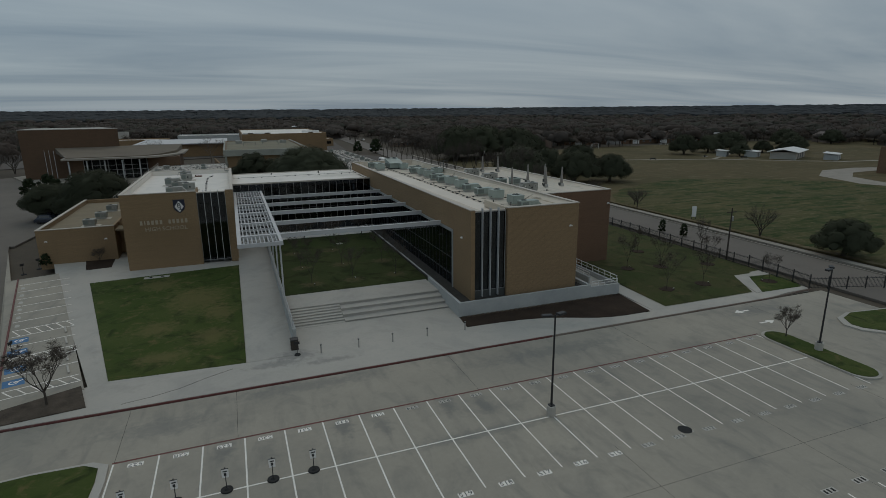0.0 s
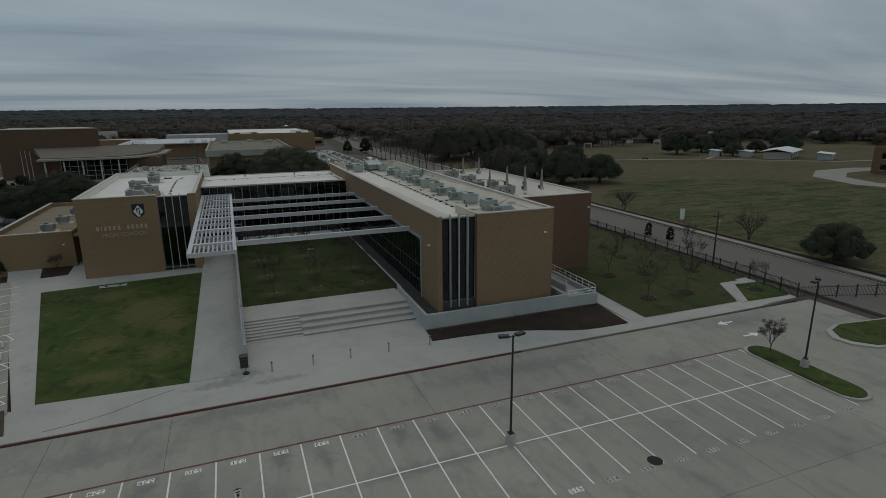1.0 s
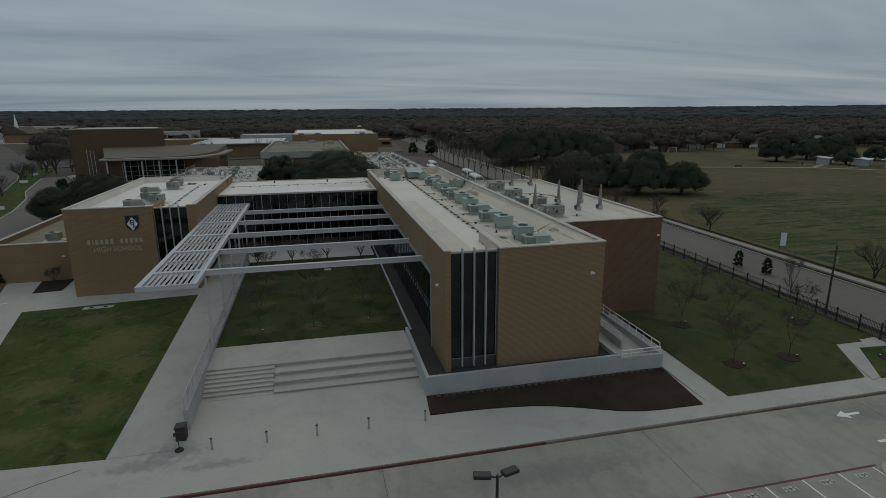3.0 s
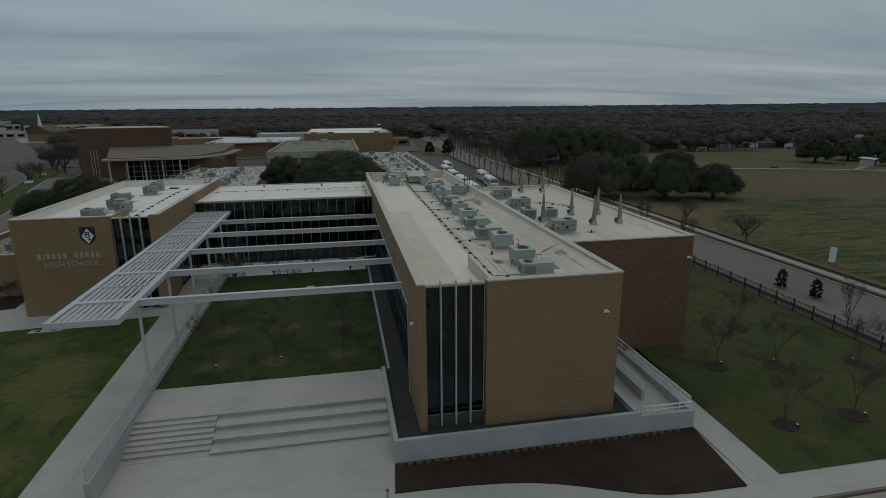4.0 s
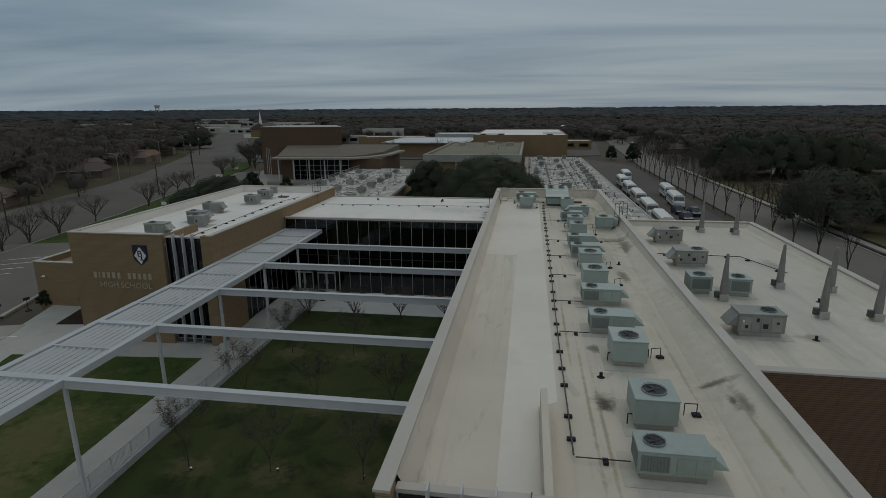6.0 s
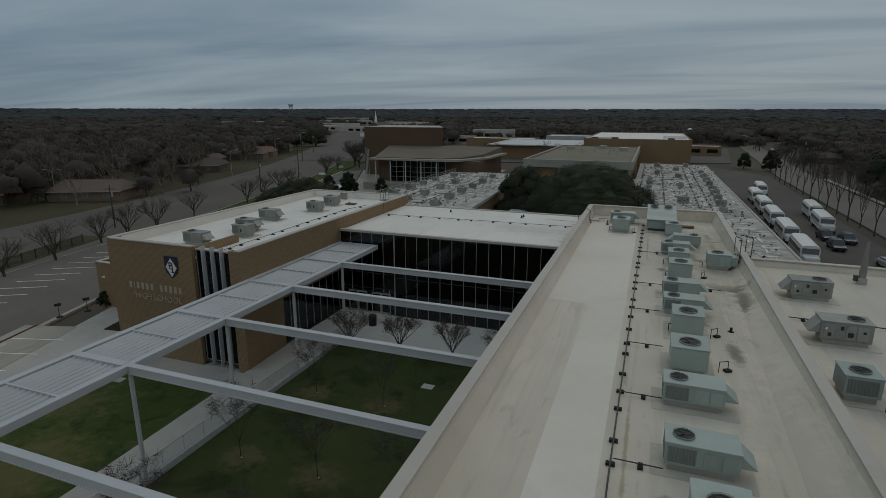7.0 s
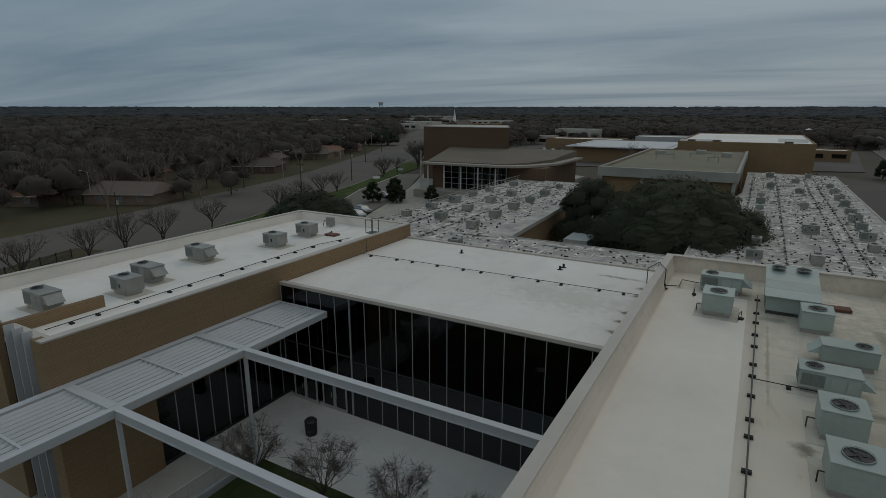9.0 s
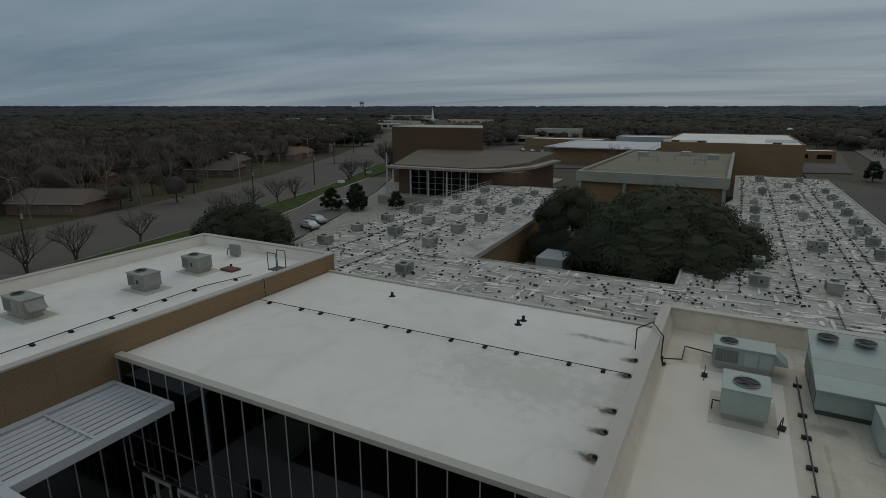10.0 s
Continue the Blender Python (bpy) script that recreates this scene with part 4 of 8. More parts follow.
# west block
KX0, KX1, KY0, KY1, KZ = -14.95, -0.95, 81.05, 112.7, 11.0
g = Geo()
g.box(KX0, -5.66, KY0, KY0 + t, 0.2, KZ)
g.box(-1.95, KX1, KY0, KY0 + 0.5, 0.2, KZ)
setting("wall_west_block_front", g, TANBRICK, "tan ribbed brick front wall with the school sign", "wall")
g = Geo()
g.box(KX1 - t, KX1, KY0 + 0.5, 86.1, 0.2, KZ)
g.box(KX1 - t, KX1, 86.1, KY1, 5.6, KZ)
setting("wall_west_block_court", g, TANBRICK, "tan ribbed brick wall above the walk", "wall")
setting("wall_west_block_side", Geo().box(KX0, KX0 + t, KY0 + t, KY1, 0.2, KZ), TANBRICK, "tan ribbed brick outer wall of the west block", "wall")
setting("wall_west_block_back", Geo().box(KX0 + t, KX1 - t, KY1 - t, KY1, 0.2, KZ), TANBRICK, "tan brick rear wall of the west block", "wall")
setting("ceiling_west_block_roof", Geo().prism([(KX0 + t, KY0 + t), (-5.7, KY0 + t), (-5.7, KY0 + 0.76), (KX1 - t, KY0 + 0.76), (KX1 - t, KY1 - t), (KX0 + t, KY1 - t)], 9.9, 10.2), MEMBRANE_NEW, "flat white membrane roof of the west block", "roof")
coping("trim_west_block_coping", [(KX0 + t / 2, KY0, KX0 + t / 2, KY1), (KX1 - t / 2, KY0, KX1 - t / 2, KY1), (KX0 + 0.43, KY0 + t / 2, -5.66, KY0 + t / 2), (KX0 + 0.43, KY1 - t / 2, KX1 - 0.43, KY1 - t / 2)], KZ, COPING, "pale metal coping of the west block")
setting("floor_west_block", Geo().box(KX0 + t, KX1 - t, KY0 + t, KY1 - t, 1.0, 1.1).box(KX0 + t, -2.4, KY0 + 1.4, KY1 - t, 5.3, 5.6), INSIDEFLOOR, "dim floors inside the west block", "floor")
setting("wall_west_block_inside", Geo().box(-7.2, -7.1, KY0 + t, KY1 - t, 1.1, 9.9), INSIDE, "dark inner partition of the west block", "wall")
setting("trim_west_slot_edge", Geo().box(-5.66, -1.95, KY0 + 0.42, KY0 + 0.95, 10.7, 10.8), COPING, "pale metal edge above the west slot window", "coping")
setting("wall_west_slot_backing", Geo().box(-5.66, -1.95, KY0 + 0.62, KY0 + 0.76, 9.3, 10.7), INSIDE, "dark panel behind the west slot window", "wall")
glazed("window_5", pose(-5.66, KY0 + 0.5, 1.15), 3.7, 4, [], 9.55, "tall dark slot window with projecting fins", fin=0.38, frame_w=0.06, fin_low=0.3, fin_high=0.4)
glazed("window_6", pose(KX1 - 0.3, 95.8, 1.3, 0, 0, -90), 9.6, 8, [], 4.25, "dark glazing beneath the brick wall", frame_w=0.05)
setting("wall_roof_ledge", Geo().box(-5.9, -5.65, KY0 + t, 86.6, 10.2, 10.9), TANBRICK, "low tan brick upstand on the west roof", "wall")
g = Geo().box(KX0 + t + 0.002, KX0 + t + 0.03, KY0 + 1.15, KY1 - t - 0.002, 10.0, KZ - 0.01).box(KX1 - t - 0.03, KX1 - t - 0.002, KY0 + t + 0.002, KY1 - t - 0.002, 10.0, KZ - 0.01)
g.box(KX0 + t + 0.03, KX1 - t - 0.03, KY1 - t - 0.03, KY1 - t - 0.002, 10.0, KZ - 0.01)
g.face([(KX0 + t, KY0 + t, KZ - 0.01), (-5.92, KY0 + t, KZ - 0.01), (-5.92, KY0 + t + 0.8, 10.204), (KX0 + t, KY0 + t + 0.8, 10.204)])
setting("wall_west_block_lining", g, MEMBRANE_NEW, "white membrane on the west parapets", "parapet")
# low annexe west of it
setting("wall_annexe", hollow(Geo(), -27.0, -17.4, 88.5, 118.0, 0.2, 5.75), TANBRICK, "tan brick walls of the low annexe", "wall")
setting("wall_annexe_link", Geo().box(-17.4, -15.3, 92.0, 92.35, 0.2, 5.75), TANBRICK, "recessed tan brick wall of the annexe", "wall")
setting("ceiling_annexe_roof", Geo().box(-26.6, -15.32, 88.9, 117.6, 4.9, 5.15), GRAVELROOF, "tan gravel roof of the annexe", "roof")
coping("trim_annexe_coping", [(-26.82, 88.5, -26.82, 118.0), (-26.57, 88.67, -17.4, 88.67)], 5.75, COPING, "pale coping of the annexe", w=0.45)

# the old single-storey school behind
OZ = 5.0
g = Geo()
g.prism([(-22.6, 112.9), (45.2, 112.0), (45.2, 136.2), (-22.6, 136.2)], OZ - 0.3, OZ)
g.prism([(-22.6, 136.2), (-0.6, 136.2), (-3.0, 194), (-22.6, 194)], OZ - 0.3, OZ)
g.prism([(21.0, 136.2), (45.2, 136.2), (44.0, 238.0), (25.0, 238.0), (25.0, 196), (21.0, 176)], OZ - 0.3, OZ)
setting("ceiling_old_school_roof", g, OLDROOF, "patched grey-white roof of the old school", "roof")
g = Geo()
for (x0, y0), (x1, y1) in (((-22.4, 113.2), (-22.4, 193.8)), ((-22.4, 193.8), (-3.2, 193.8)), ((-0.8, 136.4), (-3.1, 193.8)), ((-0.8, 136.4), (21.2, 136.4)), ((21.2, 136.4), (21.2, 176)), ((45.0, 112.2), (43.9, 237.8)), ((25, 237.8), (43.9, 237.8))):
    g.strip([(x0, y0), (x1, y1)], 0.3, -0.2, OZ - 0.3)
setting("wall_old_school", g, TANPLAIN, "tan brick walls of the old school", "wall")
setting("trim_old_school_edge", Geo().strip([(-22.6, 113), (-22.6, 194.1), (-2.9, 194.1), (-0.5, 136.2), (21, 136.1), (21.0, 176)], 0.3, OZ - 0.45, OZ + 0.12), WALK, "pale roof edge of the old school", "coping")
setting("trim_old_school_edge_east", Geo().strip([(45.3, 112), (44.1, 238.1), (25, 238.1)], 0.3, OZ - 0.45, OZ + 0.12), WALK, "pale eastern roof edge of the old school", "coping")
setting("ground_old_court", Geo().box(-2.8, 25.0, 136.6, 206, -0.2, 0.02), LAWN, "shaded grass court of the old school", "lawn")
setting("pavement_old_court", Geo().prism([(0.5, 136.6), (3.4, 136.6), (0.8, 200), (-2.0, 200)], -0.1, 0.1), WALK, "concrete walk in the old court", "pavement")
setting("floor_old_court_hut", Geo().box(3.5, 7.0, 147, 152, 0.0, 3.0), CAST, "low flat-roofed shelter in the court", "shelter")


# ---- trellis over the walk ----
trellis = thing("trellis", Matrix(), "long white steel trellis over the walk", "trellis")
TX0, TX1, TY0, TY1, TZ = -0.9, 3.55, 56.25, 95.6, 8.66
part("edge_beam", Geo().box(TX1 - 0.35, TX1, TY0, TY1, TZ - 0.42, TZ), WHITEMETAL, trellis, bevel=0.012)
part("edge_beam", Geo().box(TX0, TX0 + 0.42, TY0, TY1, TZ - 0.42, TZ), WHITEMETAL, trellis, bevel=0.012)
part("end_beam", Geo().box(TX0 + 0.42, TX1 - 0.35, TY0, TY0 + 0.16, TZ - 0.42, TZ), WHITEMETAL, trellis, bevel=0.012)
part("end_beam", Geo().box(TX0 + 0.42, TX1 - 0.35, TY1 - 0.16, TY1, TZ - 0.42, TZ), WHITEMETAL, trellis, bevel=0.012)
BEAMS = [60.08 + 7.2 * k for k in range(5)]
for y in BEAMS:
    part("cross_beam", Geo().box(TX0 + 0.42, TX1 - 0.35, y - 0.24, y + 0.24, TZ - 0.4, TZ + 0.02), WHITEMETAL, trellis, bevel=0.01)
    web = part("long_beam", Geo().box(TX1, WX0, y - 0.15, y + 0.15, TZ - 0.42, TZ - 0.05), WHITEMETAL, trellis)
    part("flange", Geo().box(TX1, WX0, y - 0.19, y + 0.19, TZ - 0.05, TZ), WHITEMETAL, web)
    part("flange", Geo().box(TX1, WX0, y - 0.19, y + 0.19, TZ - 0.47, TZ - 0.42), WHITEMETAL, web)
    part("post", Geo().box(TX1 - 0.2, TX1 - 0.02, y - 0.09, y + 0.09, 1.6, TZ - 0.42), WHITEMETAL, trellis, bevel=0.01)
edges = [TY0 + 0.16] + [v for y in BEAMS for v in (y - 0.24, y + 0.24)] + [TY1 - 0.16]
for a, b in zip(edges[::2], edges[1::2]):
    m0 = (a + b) / 2
    halves = [(a, m0 - 0.06), (m0 + 0.06, b)] if b - a > 5 else [(a, b)]
    if len(halves) == 2:
        part("purlin", Geo().box(TX0 + 0.42, TX1 - 0.35, m0 - 0.06, m0 + 0.06, TZ - 0.3, TZ - 0.02), WHITEMETAL, trellis)
    for h0, h1 in halves:
        me = made("slat", Geo().box(-0.093, 0.093, 0, h1 - h0, -0.008, 0.008), WHITEMETAL)
        for k in range(9):
            piece("slat", me, trellis, pose(TX0 + 0.45 + (k + 0.5) * (TX1 - TX0 - 0.8) / 9, h0, TZ - 0.12, 0, 40, 0))

# guard rail on the walk's wall
guard = thing("guard_rail", Matrix(), "pale metal guard rail with mesh panels on the low wall", "railing")
part("handrail", Geo().tube((3.28, 49.4, 2.68), (3.28, 89.4, 2.68), 0.035), WHITEMETAL, guard)
part("bottom_rail", Geo().box(3.26, 3.30, 49.4, 89.4, 1.76, 1.80), WHITEMETAL, guard)
me_post = made("post", Geo().box(-0.025, 0.025, -0.025, 0.025, 1.72, 2.66), WHITEMETAL)
gp = Geo()
for k in range(13):
    gp.box(-0.006, 0.006, 0.05, 1.55, 1.84 + k * 0.063, 1.854 + k * 0.063)
me_panel = made("mesh_panel", gp, GALV)
for k in range(26):
    piece("post", me_post, guard, pose(3.28, 49.4 + k * 1.6, 0))
    if k < 25:
        piece("mesh_panel", me_panel, guard, pose(3.28, 49.4 + k * 1.6, 0))


# ---- rooftop units ----
def fan(parent, x, y, z, r):
    part("fan_ring", Geo().ring((x, y), r * 0.9, r, z, z + 0.05, 18), ACFIN, parent)
    part("fan_well", Geo().ring((x, y), 0.001, r * 0.9, z - 0.0, z + 0.012, 18), BLACK, parent)
    star = []
    for k in range(4):
        a = math.pi / 2 * k + 0.4
        star += [(x + q * r * math.cos(a + da), y + q * r * math.sin(a + da), z + h) for q, da, h in ((0.2, -0.6, 0.04), (0.8, -0.28, 0.02), (0.82, 0.26, 0.05), (0.2, 0.5, 0.05))]
    blades = Geo().face(star)
    part("impeller", blades, BLACK, parent)
    n, rings = 16, 4
    spokes = range(0, n, 4)
    g2 = Geo()
    for q in range(rings + 1):
        rr = r * (0.14 + 0.2 * q)
        g2.ring((x, y), rr, rr + 0.008, z + 0.08, z + 0.086, n)
    for i in spokes:
        w = 2 * math.pi * i / n
        d = Vector((math.cos(w), math.sin(w), 0)) * r * 0.95
        g2.tube(Vector((x, y, z + 0.083)), Vector((x, y, z + 0.083)) + d, 0.0045, sides=4)
    part("fan_guard", g2, BLACK, parent)


def cased_unit(w, d, h, label, casing, hood=True, group="rooftop units", old=False, plain=False):
    """A packaged rooftop unit: casing with seams, coil fins at one end, fan on top, intake hood, curb below. w along x."""
    u = thing("rooftop_unit", Matrix(), label, "air conditioner", group)
    part("pad", Geo().box(-w / 2 - 0.4, w / 2 + 0.55, -d / 2 - 0.35, d / 2 + 0.35, 0.009, 0.016), PAD, u)
    part("curb", Geo().box(-w / 2 + 0.12, w / 2 - 0.12, -d / 2 + 0.1, d / 2 - 0.1, 0, 0.26), GALV, u)
    part("casing", Geo().box(-w / 2, w / 2, -d / 2, d / 2, 0.26, h), casing, u, bevel=0.02)
    part("lid", Geo().box(-w / 2 - 0.03, w / 2 + 0.03, -d / 2 - 0.03, d / 2 + 0.03, h, h + 0.05), casing, u, bevel=0.012)
    comb = []
    for k in range(9):
        comb += [(-w / 2 + 0.08 + (k + f) * (w * 0.4) / 9, -d / 2 - q) for f, q in ((0, 0.004), (0.12, 0.022), (0.55, 0.022), (0.67, 0.004))]
    fins = Geo().prism(comb + [(comb[-1][0], -d / 2), (comb[0][0], -d / 2)], 0.38, h - 0.1)
    comb = []
    for k in range(9):
        comb += [(-w / 2 - q, d / 2 - 0.1 - (k + f) * (d - 0.2) / 9) for f, q in ((0, 0.004), (0.12, 0.022), (0.55, 0.022), (0.67, 0.004))]
    if not plain:
        part("coil", Geo().prism(comb + [(-w / 2, comb[-1][1]), (-w / 2, comb[0][1])], 0.38, h - 0.1), ACFIN, u)
    if plain:
        fins = Geo().box(w / 2, w / 2 + 0.35, -d * 0.4, d * 0.4, 0.4, h - 0.15)
    part("cover" if plain else "coil", fins, casing if plain else ACFIN, u)
    part("access_panel", Geo().box(w * 0.02, w * 0.24, -d / 2 - 0.02, -d / 2 - 0.001, 0.36, h - 0.12).box(w * 0.27, w * 0.46, -d / 2 - 0.02, -d / 2 - 0.001, 0.36, h - 0.12), casing, u)
    if old:
        part("access_opening", Geo().box(w * 0.05, w * 0.16, -d / 2 - 0.026, -d / 2 - 0.02, 0.5, h * 0.7), BLACK, u)
        for x0, x1, z0, z1 in ((-0.42, -0.2, 0.36, h - 0.12), (-0.17, 0.02, 0.36, h - 0.12), (0.05, 0.22, 0.36, h * 0.66), (0.25, 0.44, 0.36, h - 0.12)):
            part("rear_panel", Geo().box(w * x0, w * x1, d / 2 + 0.001, d / 2 + 0.02, z0, z1), casing, u)
        for x0, x1, z0, z1 in ((-0.13, -0.02, 0.5, h * 0.62), (0.07, 0.13, h * 0.7, h * 0.86), (0.29, 0.36, 0.48, h * 0.55), (-0.36, -0.3, h * 0.62, h * 0.72)):
            part("access_opening", Geo().box(w * x0, w * x1, d / 2 + 0.021, d / 2 + 0.027, z0, z1), BLACK, u)
        part("data_plate", Geo().box(w * 0.38, w * 0.42, d / 2 + 0.021, d / 2 + 0.025, h * 0.66, h * 0.76), WHITE, u)
    fan(u, -w / 2 + min(w, d) * 0.48, 0, h + 0.05, min(w, d) * 0.3)
    if hood:
        g = Geo()
        y0, y1, x0, x1 = -d * 0.42, d * 0.42, w / 2, w / 2 + 0.5
        pts = [(x0, y0, h - 0.05), (x0, y1, h - 0.05), (x1, y1, 0.55), (x1, y0, 0.55), (x0, y0, 0.55), (x0, y1, 0.55)]
        g.face([pts[0], pts[3], pts[2], pts[1]]).face([pts[0], pts[4], pts[3]]).face([pts[1], pts[2], pts[5]]).face([pts[4], pts[5], pts[2], pts[3]])
        part("hood", g, casing, u)
    return u


def place(proto, spots):
    for i, (x, y, z, turn, s) in enumerate(spots):
        m = pose(x, y, z, 0, 0, turn) @ Matrix.Diagonal((s, s, s, 1))
        if i == 0:
            proto.matrix_basis = m
        else:
            c = copy_thing(proto, Matrix())
            c.matrix_basis = m


def on_wing(spots):
    return [(x, y, roof_at(y), turn, k) for x, y, turn, k in spots]


place(cased_unit(2.2, 1.15, 1.02, "long grey-green rooftop unit with a fan and sloped hood", ACGREY),
      on_wing([(30.85, 54.3, 0, 1.0), (30.6, 65.9, 0, 1.0), (30.6, 70.2, 0, 1.0), (30.7, 81.1, 0, 0.97), (30.7, 84.4, 0, 0.97), (30.7, 95.5, 0, 0.97), (31.7, 98.8, 180, 0.97), (26.0, 107.7, 0, 1.08)]))
place(cased_unit(1.65, 1.5, 1.22, "squat grey-green rooftop unit with a fan", ACGREY, hood=False, plain=True),
      on_wing([(30.9, 57.4, 90, 1.0), (30.85, 62.5, 90, 1.0), (30.6, 73.6, 90, 1.02), (30.75, 78.0, 90, 1.0), (30.8, 88.6, 90, 0.97), (30.8, 92.0, 90, 0.95), (26.05, 103.4, 90, 1.04), (33.55, 92.2, 0, 0.95), (30.75, 103.1, 90, 0.95)]))
# big air handler with a stepped, sloping lid
handler = thing("air_handler", pose(29.7, 106.6, roof_at(106.6)), "large grey-green air handler with a stepped sloping lid", "air handler")
part("base", Geo().box(-1.2, 1.2, -1.9, 1.9, 0, 0.22), ACDARK, handler)
part("casing", Geo().box(-1.25, 1.25, -2.0, 2.0, 0.22, 1.02), ACGREY, handler, bevel=0.02)
part("upper_casing", Geo().prism([(-1.25, -1.6), (1.25, -1.6), (1.25, 2.0), (-1.25, 2.0)], 1.02, lambda x, y: 1.2 + (y + 1.6) * 0.16), ACGREY, handler)
for k in range(4):
    y0 = -2.25 + k * 1.08
    part("lid_panel", Geo().prism([(-1.36, y0), (1.36, y0), (1.36, y0 + 1.2), (-1.36, y0 + 1.2)], lambda x, y, y0=y0, k=k: 1.1 + 0.19 * k + (y - y0) * 0.17, lambda x, y, y0=y0, k=k: 1.15 + 0.19 * k + (y - y0) * 0.17), ACGREY, handler)
part("side_panel", Geo().box(-1.28, -1.252, -1.7, 0.1, 0.3, 0.95), ACFIN, handler)
part("side_panel", Geo().box(-1.28, -1.252, 0.2, 1.9, 0.3, 0.95), ACFIN, handler)
for fx in (-0.7, 0.6):
    fan(handler, fx, 1.45, 1.93, 0.4)
# units on the west block
place(cased_unit(2.1, 1.15, 1.1, "grey rooftop unit with sloped hood on the west block", ACOLD, group="west roof units"),
      [(-8.55, 84.7, 10.2, 0, 1.0), (-8.35, 91.1, 10.2, 0, 1.0), (-9.75, 96.3, 10.2, 0, 1.0)])
place(cased_unit(1.7, 1.2, 1.1, "boxy grey rooftop unit with open panels", ACOLD, hood=False, group="west roof units", old=True),
      [(-6.95, 88.8, 10.2, 0, 1.0), (-8.05, 102.4, 10.2, 0, 1.0), (-8.45, 106.7, 10.2, 0, 1.0)])
# units on the side block
place(cased_unit(2.2, 1.3, 1.2, "dusty grey rooftop unit with open panels", ACOLD, group="side roof units", old=True),
      [(37.9, 66.6, RED_ROOF, 180, 1.0), (38.0, 79.4, RED_ROOF, 180, 1.0), (38.1, 86.6, RED_ROOF, 180, 1.0)])
place(cased_unit(1.4, 1.3, 1.1, "square grey rooftop unit", ACGREY, hood=False, group="side roof units"), [(36.9, 73.2, RED_ROOF, 90, 1.0), (39.1, 73.0, RED_ROOF, 90, 1.0)])


STACK = surface("weathered stack steel", (0.27, 0.26, 0.245), 0.55, metal=0.3, big=1.2, fine=6.0, var=0.2, bump=0.02)


def exhaust_cone(label):
    c = thing("exhaust_stack", Matrix(), label, "exhaust stack", "exhaust stacks")
    part("flue", Geo().tube((0, 0, 0.5), (0, 0, 1.0), 0.25, 0.25, 14).tube((0, 0, 1.0), (0, 0, 3.0), 0.25, 0.12, 14).tube((0, 0, 3.0), (0, 0, 3.35), 0.12, 0.09, 14), STACK, c, smooth=False)
    part("base", Geo().box(-0.3, 0.3, -0.3, 0.3, 0, 0.5), GALV, c, bevel=0.02)
    part("motor", Geo().box(-0.56, -0.29, -0.14, 0.14, 0.2, 0.66), ACDARK, c, bevel=0.02)
    return c


place(exhaust_cone("tall tapered galvanised exhaust stack on the roof"), [(37.9, 71.6, RED_ROOF, 0, 0.86), (42.2, 74.5, RED_ROOF, 0, 0.86), (42.3, 69.3, RED_ROOF, 0, 0.86), (45.0, 74.1, RED_ROOF, 30, 0.86), (45.0, 69.3, RED_ROOF, 0, 0.86), (42.2, 91.2, RED_ROOF, 0, 0.86), (45.0, 90.6, RED_ROOF, 0, 0.86)])


# ---- pipes on roof blocks ----
def bent_pipe(pts, r, label):
    p = thing("bent_pipe", Matrix(), label, "pipe", "roof pipes")
    for a, b in zip(pts, pts[1:]):
        part("pipe", Geo().tube(a, b, r, sides=6), BLACK, p)
    return p


def pipe_run(pts, z, every, label, r=0.03):
    p = thing("gas_pipe", Matrix(), label, "pipe", "roof pipes")
    for (x0, y0), (x1, y1) in zip(pts, pts[1:]):
        za, zb = (z(y0), z(y1)) if callable(z) else (z, z)
        part("pipe", Geo().tube((x0, y0, za + 0.14), (x1, y1, zb + 0.14), r, sides=6), BLACK, p)
        n = max(1, int(math.hypot(x1 - x0, y1 - y0) / every))
        for k in range(n):
            f = (k + 0.5 + 0.16 * math.sin(k * 2.3 + x0)) / n
            b = piece("support_block", BLOCK, p, pose(x0 + (x1 - x0) * f, y0 + (y1 - y0) * f, za + (zb - za) * f, 0, 0, math.degrees(math.atan2(y1 - y0, x1 - x0))))
    return p


BLOCK = made("support_block", Geo().box(-0.085, 0.085, -0.15, 0.15, 0, 0.1), RUBBER)
pipe_run([(27.9, 54.6), (27.87, 64), (27.95, 80.0), (28.04, 101.5), (28.08, 107.5)], roof_at, 1.75, "black gas pipe on rubber blocks along the roof")
for y, x1 in ((54.5, 29.7), (65.2, 29.5), (70.0, 29.5), (75.4, 29.6), (80.6, 29.5), (86.0, 33.2), (95.0, 30.5)):
    pipe_run([(27.95, y), (x1, y)], roof_at, 1.4, "short branch pipe to a rooftop unit", 0.022)
pipe_run([(-0.6, 104.9), (21.6, 105.4)], 9.78, 1.9, "thin black conduit across the link roof", 0.02)
pipe_run([(-4.5, 82.8), (-4.85, 97), (-4.85, 104.2), (-4.0, 107.5)], 10.2, 1.8, "black conduit along the west roof", 0.025)
pipe_run([(36.2, 82.0), (42.4, 81.8), (44.0, 77.6)], RED_ROOF, 2.0, "black pipe across the side roof", 0.03)
bent_pipe([(21.35, 108.6, 9.78), (21.35, 108.6, 10.9), (22.1, 108.1, 11.55), (22.75, 106.7, 11.5), (22.75, 106.6, 10.45), (23.6, 107.0, 10.42), (23.6, 108.6, 10.42), (25.0, 108.3, 10.42)], 0.03, "thin black pipe bent over the parapet")
